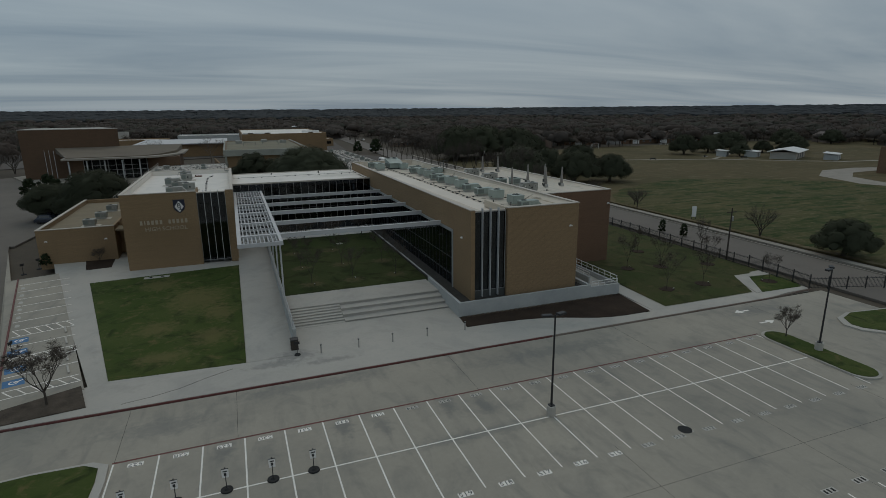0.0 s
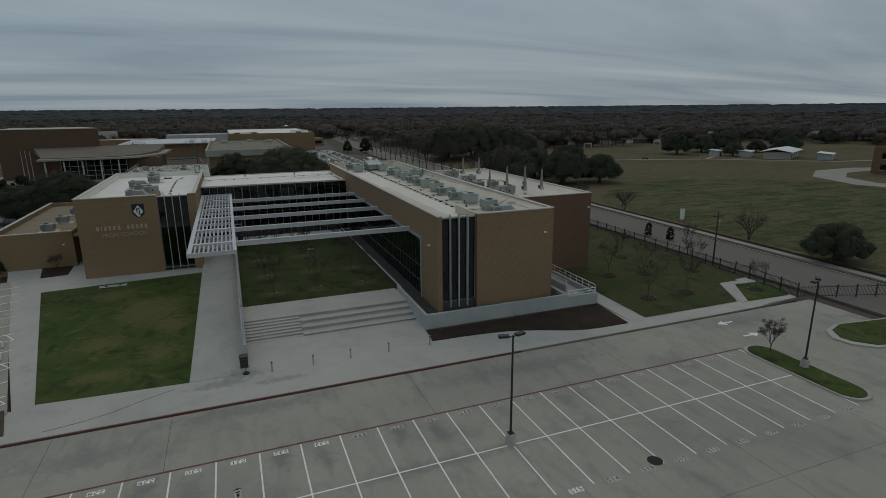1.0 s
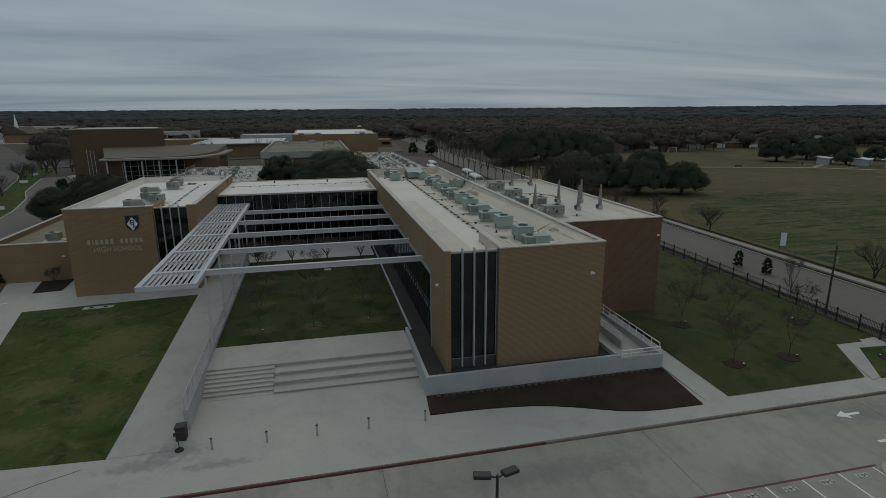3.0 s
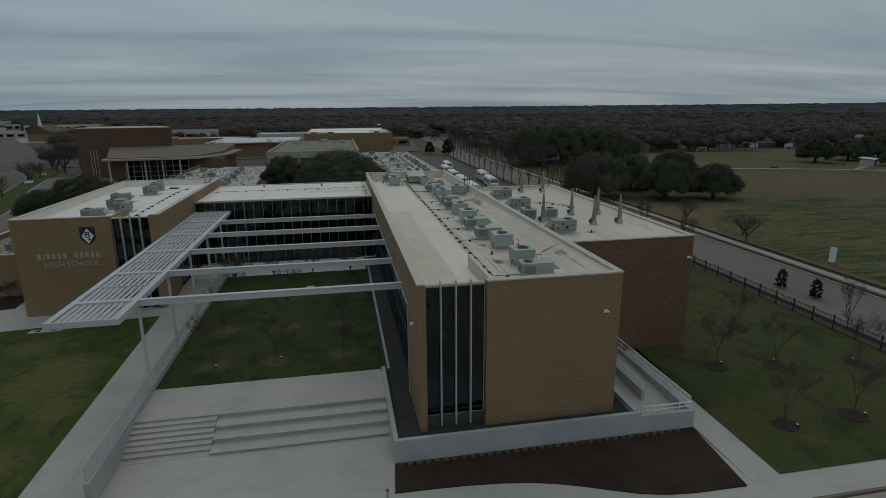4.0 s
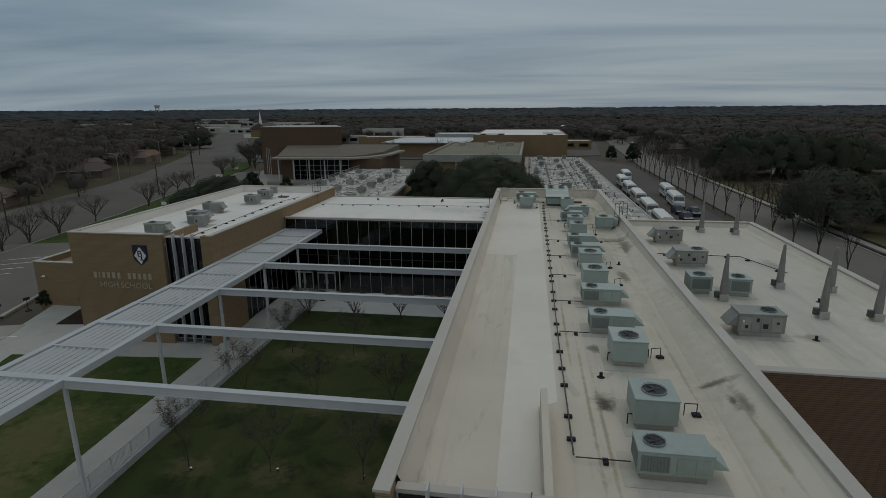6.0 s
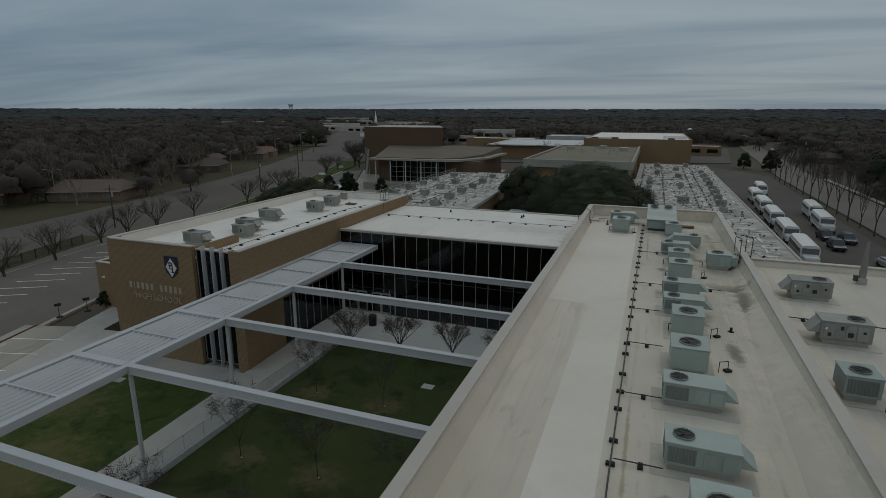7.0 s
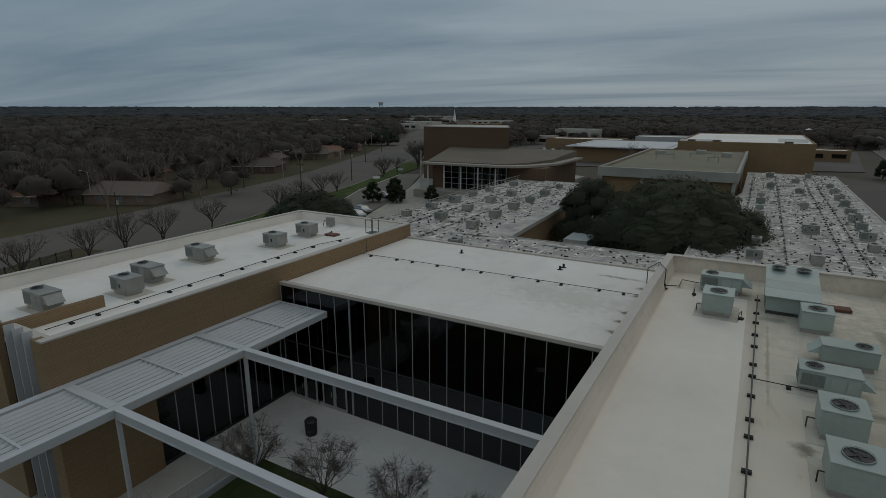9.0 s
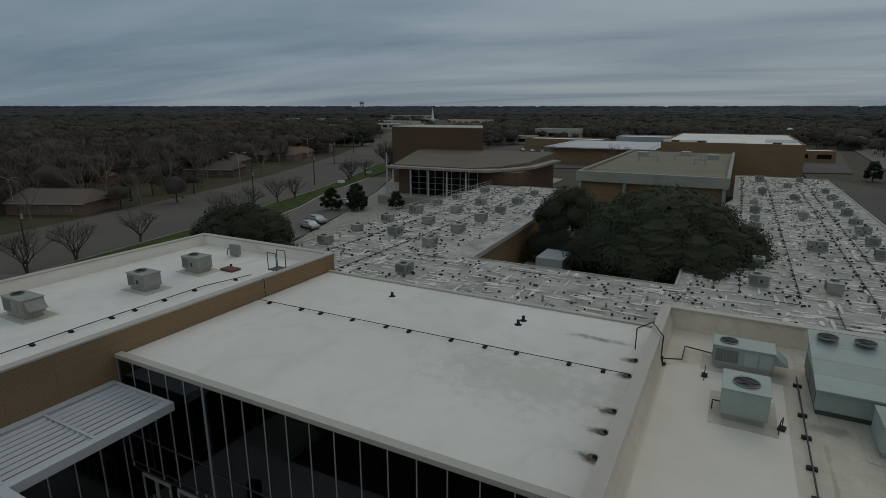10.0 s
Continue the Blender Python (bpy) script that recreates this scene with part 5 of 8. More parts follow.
for x, y in ((30.0, 57.0), (31.9, 57.8), (30.0, 62.3), (31.9, 62.9), (29.9, 78.0), (29.9, 88.5), (25.0, 103.2), (29.8, 92.0), (32.5, 92.0)):
    z = roof_at(y)
    bent_pipe([(x, y, z), (x, y, z + 0.42), (x + (0.25 if x < 31 else -0.25), y, z + 0.42)], 0.025, "short bent condensate pipe beside a rooftop unit")


# ---- car park: markings, lamps, signs ----
STALL = 2.621
lines = thing("stall_markings", Matrix(), "white painted stall lines on grey concrete", "road marking", kind="structure")
me = made("stall_line", Geo().box(-0.05, 0.05, 24.4, 34.98, 0.004, 0.008), PAINT)
for i in range(22):
    piece("stall_line", me, lines, pose(-9.42 + STALL * i, 0, 0))
part("centre_line", Geo().box(-9.42, 45.5, 29.6, 29.71, 0.009, 0.013), PAINT, lines)
me = made("stall_line", Geo().box(-0.055, 0.055, 6.0, 16.3, 0.004, 0.008), PAINT)
for i in range(20):
    piece("stall_line", me, lines, pose(-6.0 + STALL * i, 0, 0))
part("centre_line", Geo().box(-6.0, 45.3, 11.1, 11.21, 0.009, 0.013), PAINT, lines)
for i in range(21):
    x = -9.42 + STALL * (i + 0.5)
    for num, y, turn in ((527 + i, 34.5, 180), (526 - i, 24.3, 0)):
        if num < 506:
            continue
        part("number_ground", Geo().box(x - 0.46, x + 0.46, y - 0.2, y + 0.2, 0.003, 0.006), PAINT if num > 514 and num < 534 else FADEDPAINT, lines)
        lettering("stall_number", str(num), 0.5, 0.001, BLACK, lines, pose(x, y, 0.008, 0, 0, turn) @ Matrix.Diagonal((1.15, 0.95, 1, 1)))
for i in range(8):
    part("number_ground", Geo().box(24.2 + STALL * i, 25.2 + STALL * i, 16.62, 17.06, 0.003, 0.006), FADEDPAINT, lines)
    for k in range(3):
        part("number_bar", Geo().box(24.3 + STALL * i + k * 0.3, 24.46 + STALL * i + k * 0.3, 16.68, 17.0, 0.007, 0.009), GRAVEL, lines)
for x, y, turn in ((49.7, 40.25, 180), (49.6, 37.05, 0)):
    arrow = Geo().prism([(-1.0, -0.12), (0.1, -0.12), (0.1, -0.5), (1.0, 0.0), (0.1, 0.5), (0.1, 0.12), (-1.0, 0.12)], 0.004, 0.009)
    ob = part("arrow", arrow, PAINT, lines, "white painted direction arrow")
    ob.matrix_basis = pose(x, y, 0, 0, 0, turn)
# side bays
bays = thing("side_bay_markings", Matrix(), "white bay lines and blue access symbols", "road marking", kind="structure")


def bay_strip(u0, v0, u1, v1, w, material, name):
    a, b = slanted(u0 + v0 * 0.035, v0), slanted(u1 + v1 * 0.035, v1)
    g = Geo().strip([a, b], w, lambda x, y: bay_level(x, y) + 0.003, lambda x, y: bay_level(x, y) + 0.007)
    return part(name, g, material, bays)


for v in (2.4, 3.8, 6.6, 9.4, 10.8, 13.7, 16.4, 18.3, 21.0, 23.8, 26.5, 29.3, 32.4, 35.4):
    bay_strip(0.15, v, 5.35, v, 0.11, PAINT, "bay_line")
for v0, v1 in ((2.4, 3.8), (9.4, 10.8), (16.4, 18.3)):
    for k in range(6):
        bay_strip(0.9 + k * 0.9, v0, 0.2 + k * 0.9, v1, 0.1, PAINT, "hatch_line")
for v in (5.2, 8.0, 12.1, 15.1):
    bay_strip(0.1, v, 1.6, v, 1.35, BLUEPAINT, "blue_square")
    c = slanted(0.85 + v * 0.035, v)
    part("access_symbol", Geo().ring(c, 0.24, 0.36, bay_level(*c) + 0.009, bay_level(*c) + 0.012, 14), PAINT, bays)
    part("access_symbol", Geo().strip([c, slanted(1.5 + v * 0.035, v + 0.25)], 0.14, lambda x, y: bay_level(x, y) + 0.013, lambda x, y: bay_level(x, y) + 0.016), PAINT, bays)
me = made("number_ground", Geo().box(-0.45, 0.45, -0.2, 0.2, 0, 0.004), FADEDPAINT)
for v in (19.7, 22.4, 25.2, 27.9, 30.8, 33.9):
    c = slanted(0.55 + v * 0.035, v)
    piece("number_ground", me, bays, pose(c[0], c[1], bay_level(*c) + 0.004, 1.0, 0, 100))
stop = thing("wheel_stop", Matrix(), "pale concrete wheel stop in a bay", "wheel stop", "wheel stops")
part("block", Geo().prism([(-0.9, -0.09), (0.9, -0.09), (0.9, 0.09), (-0.9, 0.09)], 0.0, 0.13), WALK, stop, bevel=0.03)
place(stop, [(*slanted(4.6 + v * 0.035, v), bay_level(*slanted(4.6, v)) + 0.002, 106, 1.0) for v in (5.3, 8.1, 12.4, 15.6)])
# bays beyond the side drive
far_bays = thing("far_bay_markings", Matrix(), "white bay lines beside the boulevard fence", "road marking", kind="structure")
for k in range(14):
    v = 30 + k * 3.0
    a, b = slanted(-15.0, v), slanted(-9.4, v + 1.4)
    part("bay_line", Geo().strip([a, b], 0.12, 0.004, 0.009), PAINT, far_bays)


def lamp_post(height, arms, label):
    l = thing("lamp_post", Matrix(), label, "lamp post", "car park lamps")
    part("footing", Geo().tube((0, 0, -0.1), (0, 0, 0.78), 0.34, 0.33, 16), WALK, l)
    part("base_plate", Geo().box(-0.2, 0.2, -0.2, 0.2, 0.78, 0.86), BLACK, l, bevel=0.01)
    part("pole", Geo().tube((0, 0, 0.8), (0, 0, height), 0.085, 0.06, 10), BLACK, l)
    for a in arms:
        d = Vector((math.cos(radians(a)), math.sin(radians(a)), 0))
        part("arm", Geo().tube((0, 0, height - 0.12), tuple(d * 0.35 + Vector((0, 0, height - 0.05))), 0.04, sides=6), BLACK, l)
        head = part("lamp_head", Geo().box(0.25, 0.95, -0.19, 0.19, height - 0.12, height + 0.05), BLACK, l, bevel=0.03)
        head.matrix_basis = pose(0, 0, 0, 0, 0, a)
        lens = part("lens", Geo().box(0.32, 0.88, -0.14, 0.14, height - 0.135, height - 0.12), LAMPGLASS, head)
    return l


place(lamp_post(7.75, (15, 165), "black twin-headed lamp post on a round concrete footing"), [(19.33, 29.83, 0, 0, 1.0), (47.55, 30.15, 0.1, 25, 1.0)])


def bollard():
    b = thing("bollard", Matrix(), "slim grey steel bollard on the forecourt", "bollard", "forecourt bollards")
    part("tube", Geo().tube((0, 0, 0), (0, 0, 0.9), 0.07, sides=12).tube((0, 0, 0.9), (0, 0, 0.95), 0.07, 0.03, 12), GALV, b)
    part("collar", Geo().ring((0, 0), 0.07, 0.085, 0.78, 0.86, 12), BLACK, b)
    return b


place(bollard(), [(5.38, 46.45, 0.12, 0, 1.0), (8.84, 46.45, 0.12, 0, 1.0), (12.13, 46.45, 0.12, 0, 1.0), (15.65, 46.5, 0.12, 0, 1.0), (19.66, 46.5, 0.12, 0, 1.0)])


def stand_sign(board):
    s = thing("stand_sign", Matrix(), "small portable sign on a round black base", "sign", "portable signs")
    part("base", Geo().tube((0, 0, 0), (0, 0, 0.07), 0.36, 0.34, 20).tube((0, 0, 0.07), (0, 0, 0.13), 0.16, 0.08, 14), RUBBER, s)
    part("pole", Geo().tube((0, 0, 0.1), (0, 0, 1.05), 0.025, sides=8), BLACK, s)
    b = part("board", Geo().box(-0.19, 0.19, -0.015, 0.015, 0.85, 1.4), WHITE, s, bevel=0.006)
    part("bar", Geo().box(-0.12, 0.12, -0.02, -0.016, 1.22, 1.3).box(-0.07, 0.07, -0.02, -0.016, 0.98, 1.16), BLACK, b)
    part("rim", Geo().box(-0.2, 0.2, -0.012, 0.018, 1.4, 1.44).box(-0.03, 0.03, -0.012, 0.018, 1.44, 1.52), BLACK, b)
    return s


place(stand_sign(0), [(2.35, 29.74, 0.013, 5, 1.0), (-0.07, 29.75, 0.013, 0, 1.0), (-2.69, 29.75, 0.013, -5, 1.0), (-5.4, 29.75, 0.013, 0, 1.0), (-8.05, 29.75, 0.013, 4, 1.0)])


def post_sign(label, h=1.5):
    s = thing("post_sign", Matrix(), label, "sign", "dark post signs")
    part("base", Geo().tube((0, 0, 0), (0, 0, 0.1), 0.34, 0.3, 18), RUBBER, s)
    part("post", Geo().tube((0, 0, 0.1), (0, 0, h), 0.03, sides=8), BLACK, s)
    part("panel", Geo().box(-0.3, 0.3, -0.02, 0.02, h - 0.28, h + 0.02), BLACK, s, bevel=0.006)
    return s


place(post_sign("dark sign post on a round black base"), [(3.3, 46.85, 0.12, 0, 0.85), (-20.7, 55.6, 0.27, 75, 1.0), (-26.7, 86.6, 0.8, 60, 1.0), (-27.9, 84.4, 0.75, 60, 1.0)])
bin_ = thing("litter_bin", pose(3.2, 48.2, 0.13), "square dark slatted litter bin", "litter bin")
part("body", Geo().box(-0.33, 0.33, -0.33, 0.33, 0.02, 0.95), surface("bin brown", (0.05, 0.042, 0.035), 0.7), bin_, bevel=0.02)
part("lid", Geo().box(-0.37, 0.37, -0.37, 0.37, 0.95, 1.06), BLACK, bin_, bevel=0.03)
bin2 = thing("litter_bin", pose(4.2, 92.8, 1.31), "round dark litter bin by the doors", "litter bin")
part("body", Geo().tube((0, 0, 0), (0, 0, 0.95), 0.36, 0.4, 16), RUBBER, bin2)
part("lid", Geo().tube((0, 0, 0.95), (0, 0, 1.08), 0.42, 0.3, 16), BLACK, bin2)
cover = thing("manhole_cover", pose(26.92, 24.8, 0.002), "dark round iron manhole cover", "manhole cover")
part("plate", Geo().tube((0, 0, 0), (0, 0, 0.012), 0.48, 0.48, 24), RUBBER, cover)
plate = thing("ground_hatch", pose(-11.2, 76.6, 0.66, 1.0, 0, 2), "pale concrete hatch frame set in the lawn", "ground hatch")
part("frame", Geo().box(-1.5, 1.5, -0.35, 0.35, 0, 0.07), WALK, plate, bevel=0.01)
part("lid", Geo().tube((-0.7, 0, 0.07), (-0.7, 0, 0.085), 0.22, 0.22, 16).tube((0.7, 0, 0.07), (0.7, 0, 0.085), 0.22, 0.22, 16), RUBBER, plate)
hatch = thing("ground_hatch", pose(13.9, 83.2, 1.33), "small pale concrete hatch in the courtyard lawn", "ground hatch")
part("frame", Geo().box(-0.45, 0.45, -0.35, 0.35, 0, 0.05), WALK, hatch, bevel=0.01)
part("lid", Geo().box(-0.3, 0.3, -0.2, 0.2, 0.05, 0.06), CAST, hatch)


def tree_ring(r, material, label):
    c = thing("tree_ring", Matrix(), label, "planting ring", "tree rings")
    rngk = random.Random(9)
    pts = [(r * rngk.uniform(0.85, 1.1) * math.cos(2 * math.pi * k / 18), r * rngk.uniform(0.85, 1.1) * math.sin(2 * math.pi * k / 18)) for k in range(18)]
    part("soil", Geo().prism(pts, -0.02, 0.02), material, c)
    part("uplight", Geo().tube((r * 0.6, -r * 0.5, 0), (r * 0.6, -r * 0.5, 0.16), 0.06, 0.07, 10), BLACK, c)
    part("uplight_lens", Geo().tube((r * 0.6, -r * 0.5, 0.16), (r * 0.6, -r * 0.5, 0.19), 0.075, 0.07, 10), WHITE, c)
    return c


DRYGRASS = surface("worn dry grass", (0.085, 0.078, 0.04), 0.95, second=(0.07, 0.07, 0.032), big=0.8, fine=14.0, var=0.3, bump=0.4, spec=0.1)
place(tree_ring(0.5, DRYGRASS, "ring of worn dry grass round a young tree"), [(7.0, 63.7, 1.335, 0, 1.0), (12.0, 63.9, 1.335, 70, 1.0), (17.5, 64.0, 1.335, 140, 0.7), (6.6, 71.2, 1.335, 0, 0.6), (12.0, 71.2, 1.335, 0, 0.6), (17.5, 71.0, 1.335, 0, 0.5), (6.5, 79.5, 1.335, 0, 0.5), (12, 79.5, 1.335, 0, 0.5)])
place(tree_ring(1.0, MULCH, "dark mulch ring round a young tree"), [(x, y, side_rise(x, y) + 0.01, 30 * i, 1.0) for i, (x, y) in enumerate([(47.2, 48.8), (52.9, 48.8), (47.9, 57.0), (53.0, 56.4), (60.4, 55.4), (55.5, 64), (61.5, 46.6)])])


# ---- fences and rails ----
def iron_fence(pts, h, bay, label, group="iron fences", near=False):
    for (x0, y0), (x1, y1) in zip(pts, pts[1:]):
        L = math.hypot(x1 - x0, y1 - y0)
        f = thing("iron_fence", pose(x0, y0, 0.1, 0, 0, math.degrees(math.atan2(y1 - y0, x1 - x0))), label, "fence", group)
        n = max(1, round(L / bay))
        pm = made("post", Geo().box(-0.05, 0.05, -0.05, 0.05, -0.1, h + 0.12), BLACK)
        s = L / n
        gap = s / max(1, int(s / 0.16))
        one = made("picket", Geo().box(-0.01, 0.01, -0.01, 0.01, 0.08, h), BLACK)
        g = Geo()
        for k in range(int(s / 0.16) - 1):
            g.box(0.15 + k * gap, 0.17 + k * gap, -0.01, 0.01, 0.08, h)
        run = made("picket_run", g, BLACK)
        for k in range(n + 1):
            piece("post", pm, f, pose(k * s, 0, 0))
            if k == n:
                continue
            if near:
                for j in range(int(s / 0.16) - 1):
                    piece("picket", one, f, pose(k * s + 0.16 + j * gap, 0, 0))
            else:
                tagged(piece("picket_run", run, f, pose(k * s, 0, 0)), kind="stuff")
        part("rail", Geo().box(0, L, -0.02, 0.02, h - 0.18, h - 0.13), BLACK, f)
        part("rail", Geo().box(0, L, -0.02, 0.02, 0.14, 0.19), BLACK, f)


iron_fence([(65.4, 110), (65.1, 80)], 1.5, 2.5, "black iron fence between lawn and street")
iron_fence([(65.1, 80), (64.6, 52.3)], 1.5, 2.5, "black iron fence between lawn and street", near=True)
iron_fence([(64.6, 52.3), (63.5, 42.75)], 1.7, 2.3, "black iron fence by the gate")
iron_fence([(63.5, 42.75), (76.8, 38.2)], 1.4, 2.5, "low black gate across the drive")
iron_fence([slanted(-21.5, 20), slanted(-21.5, 50), slanted(-21.8, 75)], 1.3, 2.4, "low black fence beside the boulevard")


def hand_rail(a, b, h, n, label):
    r = thing("hand_rail", Matrix(), label, "railing", "ramp rails")
    a, b = Vector(a), Vector(b)
    part("rail", Geo().tube(a + Vector((0, 0, h)), b + Vector((0, 0, h)), 0.045, sides=8), WHITE, r)
    part("rail", Geo().tube(a + Vector((0, 0, h * 0.5)), b + Vector((0, 0, h * 0.5)), 0.03, sides=6), WHITE, r)
    for k in range(n + 1):
        p = a + (b - a) * k / n
        part("post", Geo().tube(p, p + Vector((0, 0, h)), 0.035, sides=6), WHITE, r)


hand_rail((40.75, 50.1, 1.52), (40.75, 60.8, 1.52), 0.8, 9, "pale steel handrail along the ramp")
hand_rail((37.1, 49.89, 1.48), (40.7, 49.89, 1.48), 0.6, 4, "pale steel handrail at the ramp's foot")
hand_rail((38.71, 52.7, 1.7), (38.71, 60.8, 1.7), 0.55, 7, "pale steel handrail between the ramp's runs")

# edging bricks at the mulch bed's back
edging = thing("bed_edging", Matrix(), "row of small brown edging stones by the wall", "edging")
me = made("stone", Geo().box(-0.16, 0.16, -0.1, 0.1, 0, 0.12), surface("edging stone", (0.11, 0.085, 0.06), 0.9, jitter=0.2))
for k in range(34):
    piece("stone", me, edging, pose(20.75 + k * 0.57, 49.5, 0.2, 0, 0, (k * 37) % 25 - 12))


# ---- school sign, crest, wall lights, doors ----
crest = thing("school_crest", pose(-7.9, KY0 - 0.002, 9.15, 90, 0, 0), "dark shield with a white lozenge and dark monogram", "crest")
part("shield", Geo().prism([(-0.72, 0.9), (-0.72, -0.15), (-0.6, -0.5), (0, -0.98), (0.6, -0.5), (0.72, -0.15), (0.72, 0.9)], 0.0, 0.07), NAVY, crest, bevel=0.01)
part("lozenge", Geo().prism([(0, 0.74), (-0.58, -0.05), (0, -0.86), (0.58, -0.05)], 0.07, 0.09), WHITE, crest)
part("monogram", Geo().box(-0.22, -0.12, -0.12, 0.4, 0.09, 0.105).box(-0.12, 0.1, 0.3, 0.4, 0.09, 0.105).box(-0.12, 0.1, 0.08, 0.17, 0.09, 0.105).box(0.08, 0.18, -0.5, 0.36, 0.09, 0.105).box(0.0, 0.32, -0.5, -0.4, 0.09, 0.105).box(-0.18, 0.08, -0.2, -0.12, 0.09, 0.105), NAVY, crest)
sign = thing("school_sign", pose(0, KY0 - 0.004, 0), "two lines of raised metal letters on tan brick", "sign")
# the name's letters stand as plain bars
bars = [0.3, 0.12, 0.3, 0.3, 0.32, 0.3, None, 0.28, 0.3, 0.32, 0.3, 0.3]
x = -12.9
for b in bars:
    if b is None:
        x += 0.55
        continue
    part("letter_bar", Geo().box(x, x + b, -0.06, 0.0, 6.85, 7.4), LETTER, sign)
    x += b + 0.21
ob = lettering("letters", "HIGH", 0.78, 0.03, LETTER, sign, pose(-11.45, -0.035, 6.2, 90, 0, 0) @ Matrix.Diagonal((1.0, 1, 1, 1)))
ob = lettering("letters", "SCHOOL", 0.78, 0.03, LETTER, sign, pose(-8.75, -0.035, 6.2, 90, 0, 0) @ Matrix.Diagonal((1.0, 1, 1, 1)))


def wall_light(m):
    w = thing("wall_light", m, "small white security light on the brick wall", "wall light", "wall lights")
    part("box", Geo().box(-0.08, 0.08, -0.1, 0, -0.1, 0.1), WHITE, w, bevel=0.01)
    part("lamp", Geo().tube((-0.08, -0.08, 0.05), (-0.16, -0.2, -0.06), 0.05, 0.07, 8).tube((0.08, -0.08, 0.05), (0.16, -0.2, -0.06), 0.05, 0.07, 8), WHITE, w)


wall_light(pose(34.4, WY0, 8.8))
wall_light(pose(47.3, BY0, 8.9))
wall_light(pose(22.2, 53.2, 8.0, 0, 0, -90))
wall_light(pose(-25.9, 88.5, 4.2))
wall_light(pose(-18.6, 88.5, 4.0))
doors = thing("door_1", pose(-0.2, LY0 - 0.05, 1.33), "dark glazed double entrance doors in pale frames", "door", kind="structure")
for k in range(4):
    x0 = 0.1 + k * 1.08 + (0.5 if k > 1 else 0)
    leaf = part("leaf", Geo().box(x0, x0 + 0.1, -0.06, 0.02, 0, 2.25).box(x0 + 0.95, x0 + 1.05, -0.06, 0.02, 0, 2.25).box(x0 + 0.1, x0 + 0.95, -0.06, 0.02, 2.1, 2.25).box(x0 + 0.1, x0 + 0.95, -0.06, 0.02, 0, 0.22), MULLION, doors)
    part("pane", Geo().box(x0 + 0.1, x0 + 0.95, -0.02, -0.008, 0.22, 2.1), GLASS, leaf)
    part("handle", Geo().tube((x0 + (0.85 if k % 2 == 0 else 0.2), -0.12, 0.9), (x0 + (0.85 if k % 2 == 0 else 0.2), -0.12, 1.3), 0.02, sides=6), GALV, leaf)
glazed("window_7", pose(LX0 + 0.02, LY0 + 0.02, 3.65), 6.0, 5, [], 0.34, "dark transom lights above the doors")
glazed("window_8", pose(4.55, LY0 + 0.01, 1.33), 0.62, 1, [], 2.65, "narrow dark side light beside the doors")


# ---- roof details ----
def roof_ladder(m, h, label, hoops=0.0):
    """Two stiles with rungs and a small landing; hoops: how far the stiles run back over the parapet as handrails."""
    l = thing("roof_ladder", m, label, "ladder", "roof ladders")
    for x0 in (-0.42, 0.42):
        part("stile", Geo().tube((x0, 0, 0), (x0, 0, h), 0.035, sides=6), ACDARK, l)
        if hoops:
            part("handrail", Geo().tube((x0, 0, h), (x0, hoops, h), 0.03, sides=6).tube((x0, hoops, h), (x0, hoops, h - 1.2), 0.03, sides=6), ACDARK, l)
    for k in range(int((h if not hoops else h - 1.1) / 0.32)):
        part("rung", Geo().tube((-0.42, 0, 0.25 + k * 0.32), (0.42, 0, 0.25 + k * 0.32), 0.025, sides=5), ACDARK, l)
    part("landing", Geo().box(-0.45, 0.45, 0.0, 0.75, h * 0.42, h * 0.42 + 0.05), ACDARK, l)


roof_ladder(pose(35.3, 92.3, 10.35, 0, 0, 22), 2.3, "dark steel ladder over the wing's parapet", 0.8)
roof_ladder(pose(-1.25, 107.6, 10.2, 0, 0, 90), 2.05, "thin metal ladder over the west parapet", 0.75)
bent_pipe([(-0.85, 105.5, 11.12), (-0.7, 105.5, 11.0), (-0.7, 105.5, 9.95), (-0.6, 105.4, 9.92)], 0.02, "thin black conduit down the west wall")
drain = thing("roof_vent", pose(6.2, 109.6, 9.78), "small dark roof vent pipe", "roof vent", "roof vents")
part("pipe", Geo().tube((0, 0, 0), (0, 0, 0.28), 0.09, sides=10), RUBBER, drain)
part("flashing", Geo().tube((0, 0, 0), (0, 0, 0.04), 0.22, 0.12, 12), RUBBER, drain)
place(drain, [(6.2, 109.6, 9.78, 0, 1.0), (15.02, 108.9, 9.78, 0, 1.0), (15.07, 109.6, 9.78, 0, 1.0), (22.75, 106.4, 10.3, 0, 1.2), (29.5, 60.6, roof_at(60.6), 0, 0.8), (33.0, 79, roof_at(79), 0, 0.8), (-7.0, 108.4, 10.2, 0, 0.9), (40.5, 66.0, RED_ROOF, 0, 0.8), (43.4, 72.0, RED_ROOF, 0, 0.8)])
hatch_box = thing("roof_hatch", pose(31.9, 107.2, 10.3, 0, 0, 5), "rust-red sheet lying on the roof", "sheet metal")
part("sheet", Geo().box(-0.9, 0.9, -0.35, 0.35, 0, 0.14), RUST, hatch_box, bevel=0.01)
hb = thing("roof_hatch", pose(-6.5, 107.9, 10.2), "flat rust-red roof hatch", "roof hatch")
part("sheet", Geo().box(-0.6, 0.6, -0.4, 0.4, 0, 0.16), RUST, hb, bevel=0.01)
cond = thing("condenser", pose(-9.2, 110.8, 10.2), "small upright grey condenser with a hose", "air conditioner")
part("casing", Geo().box(-0.45, 0.45, -0.18, 0.18, 0.1, 0.95), ACOLD, cond, bevel=0.02)
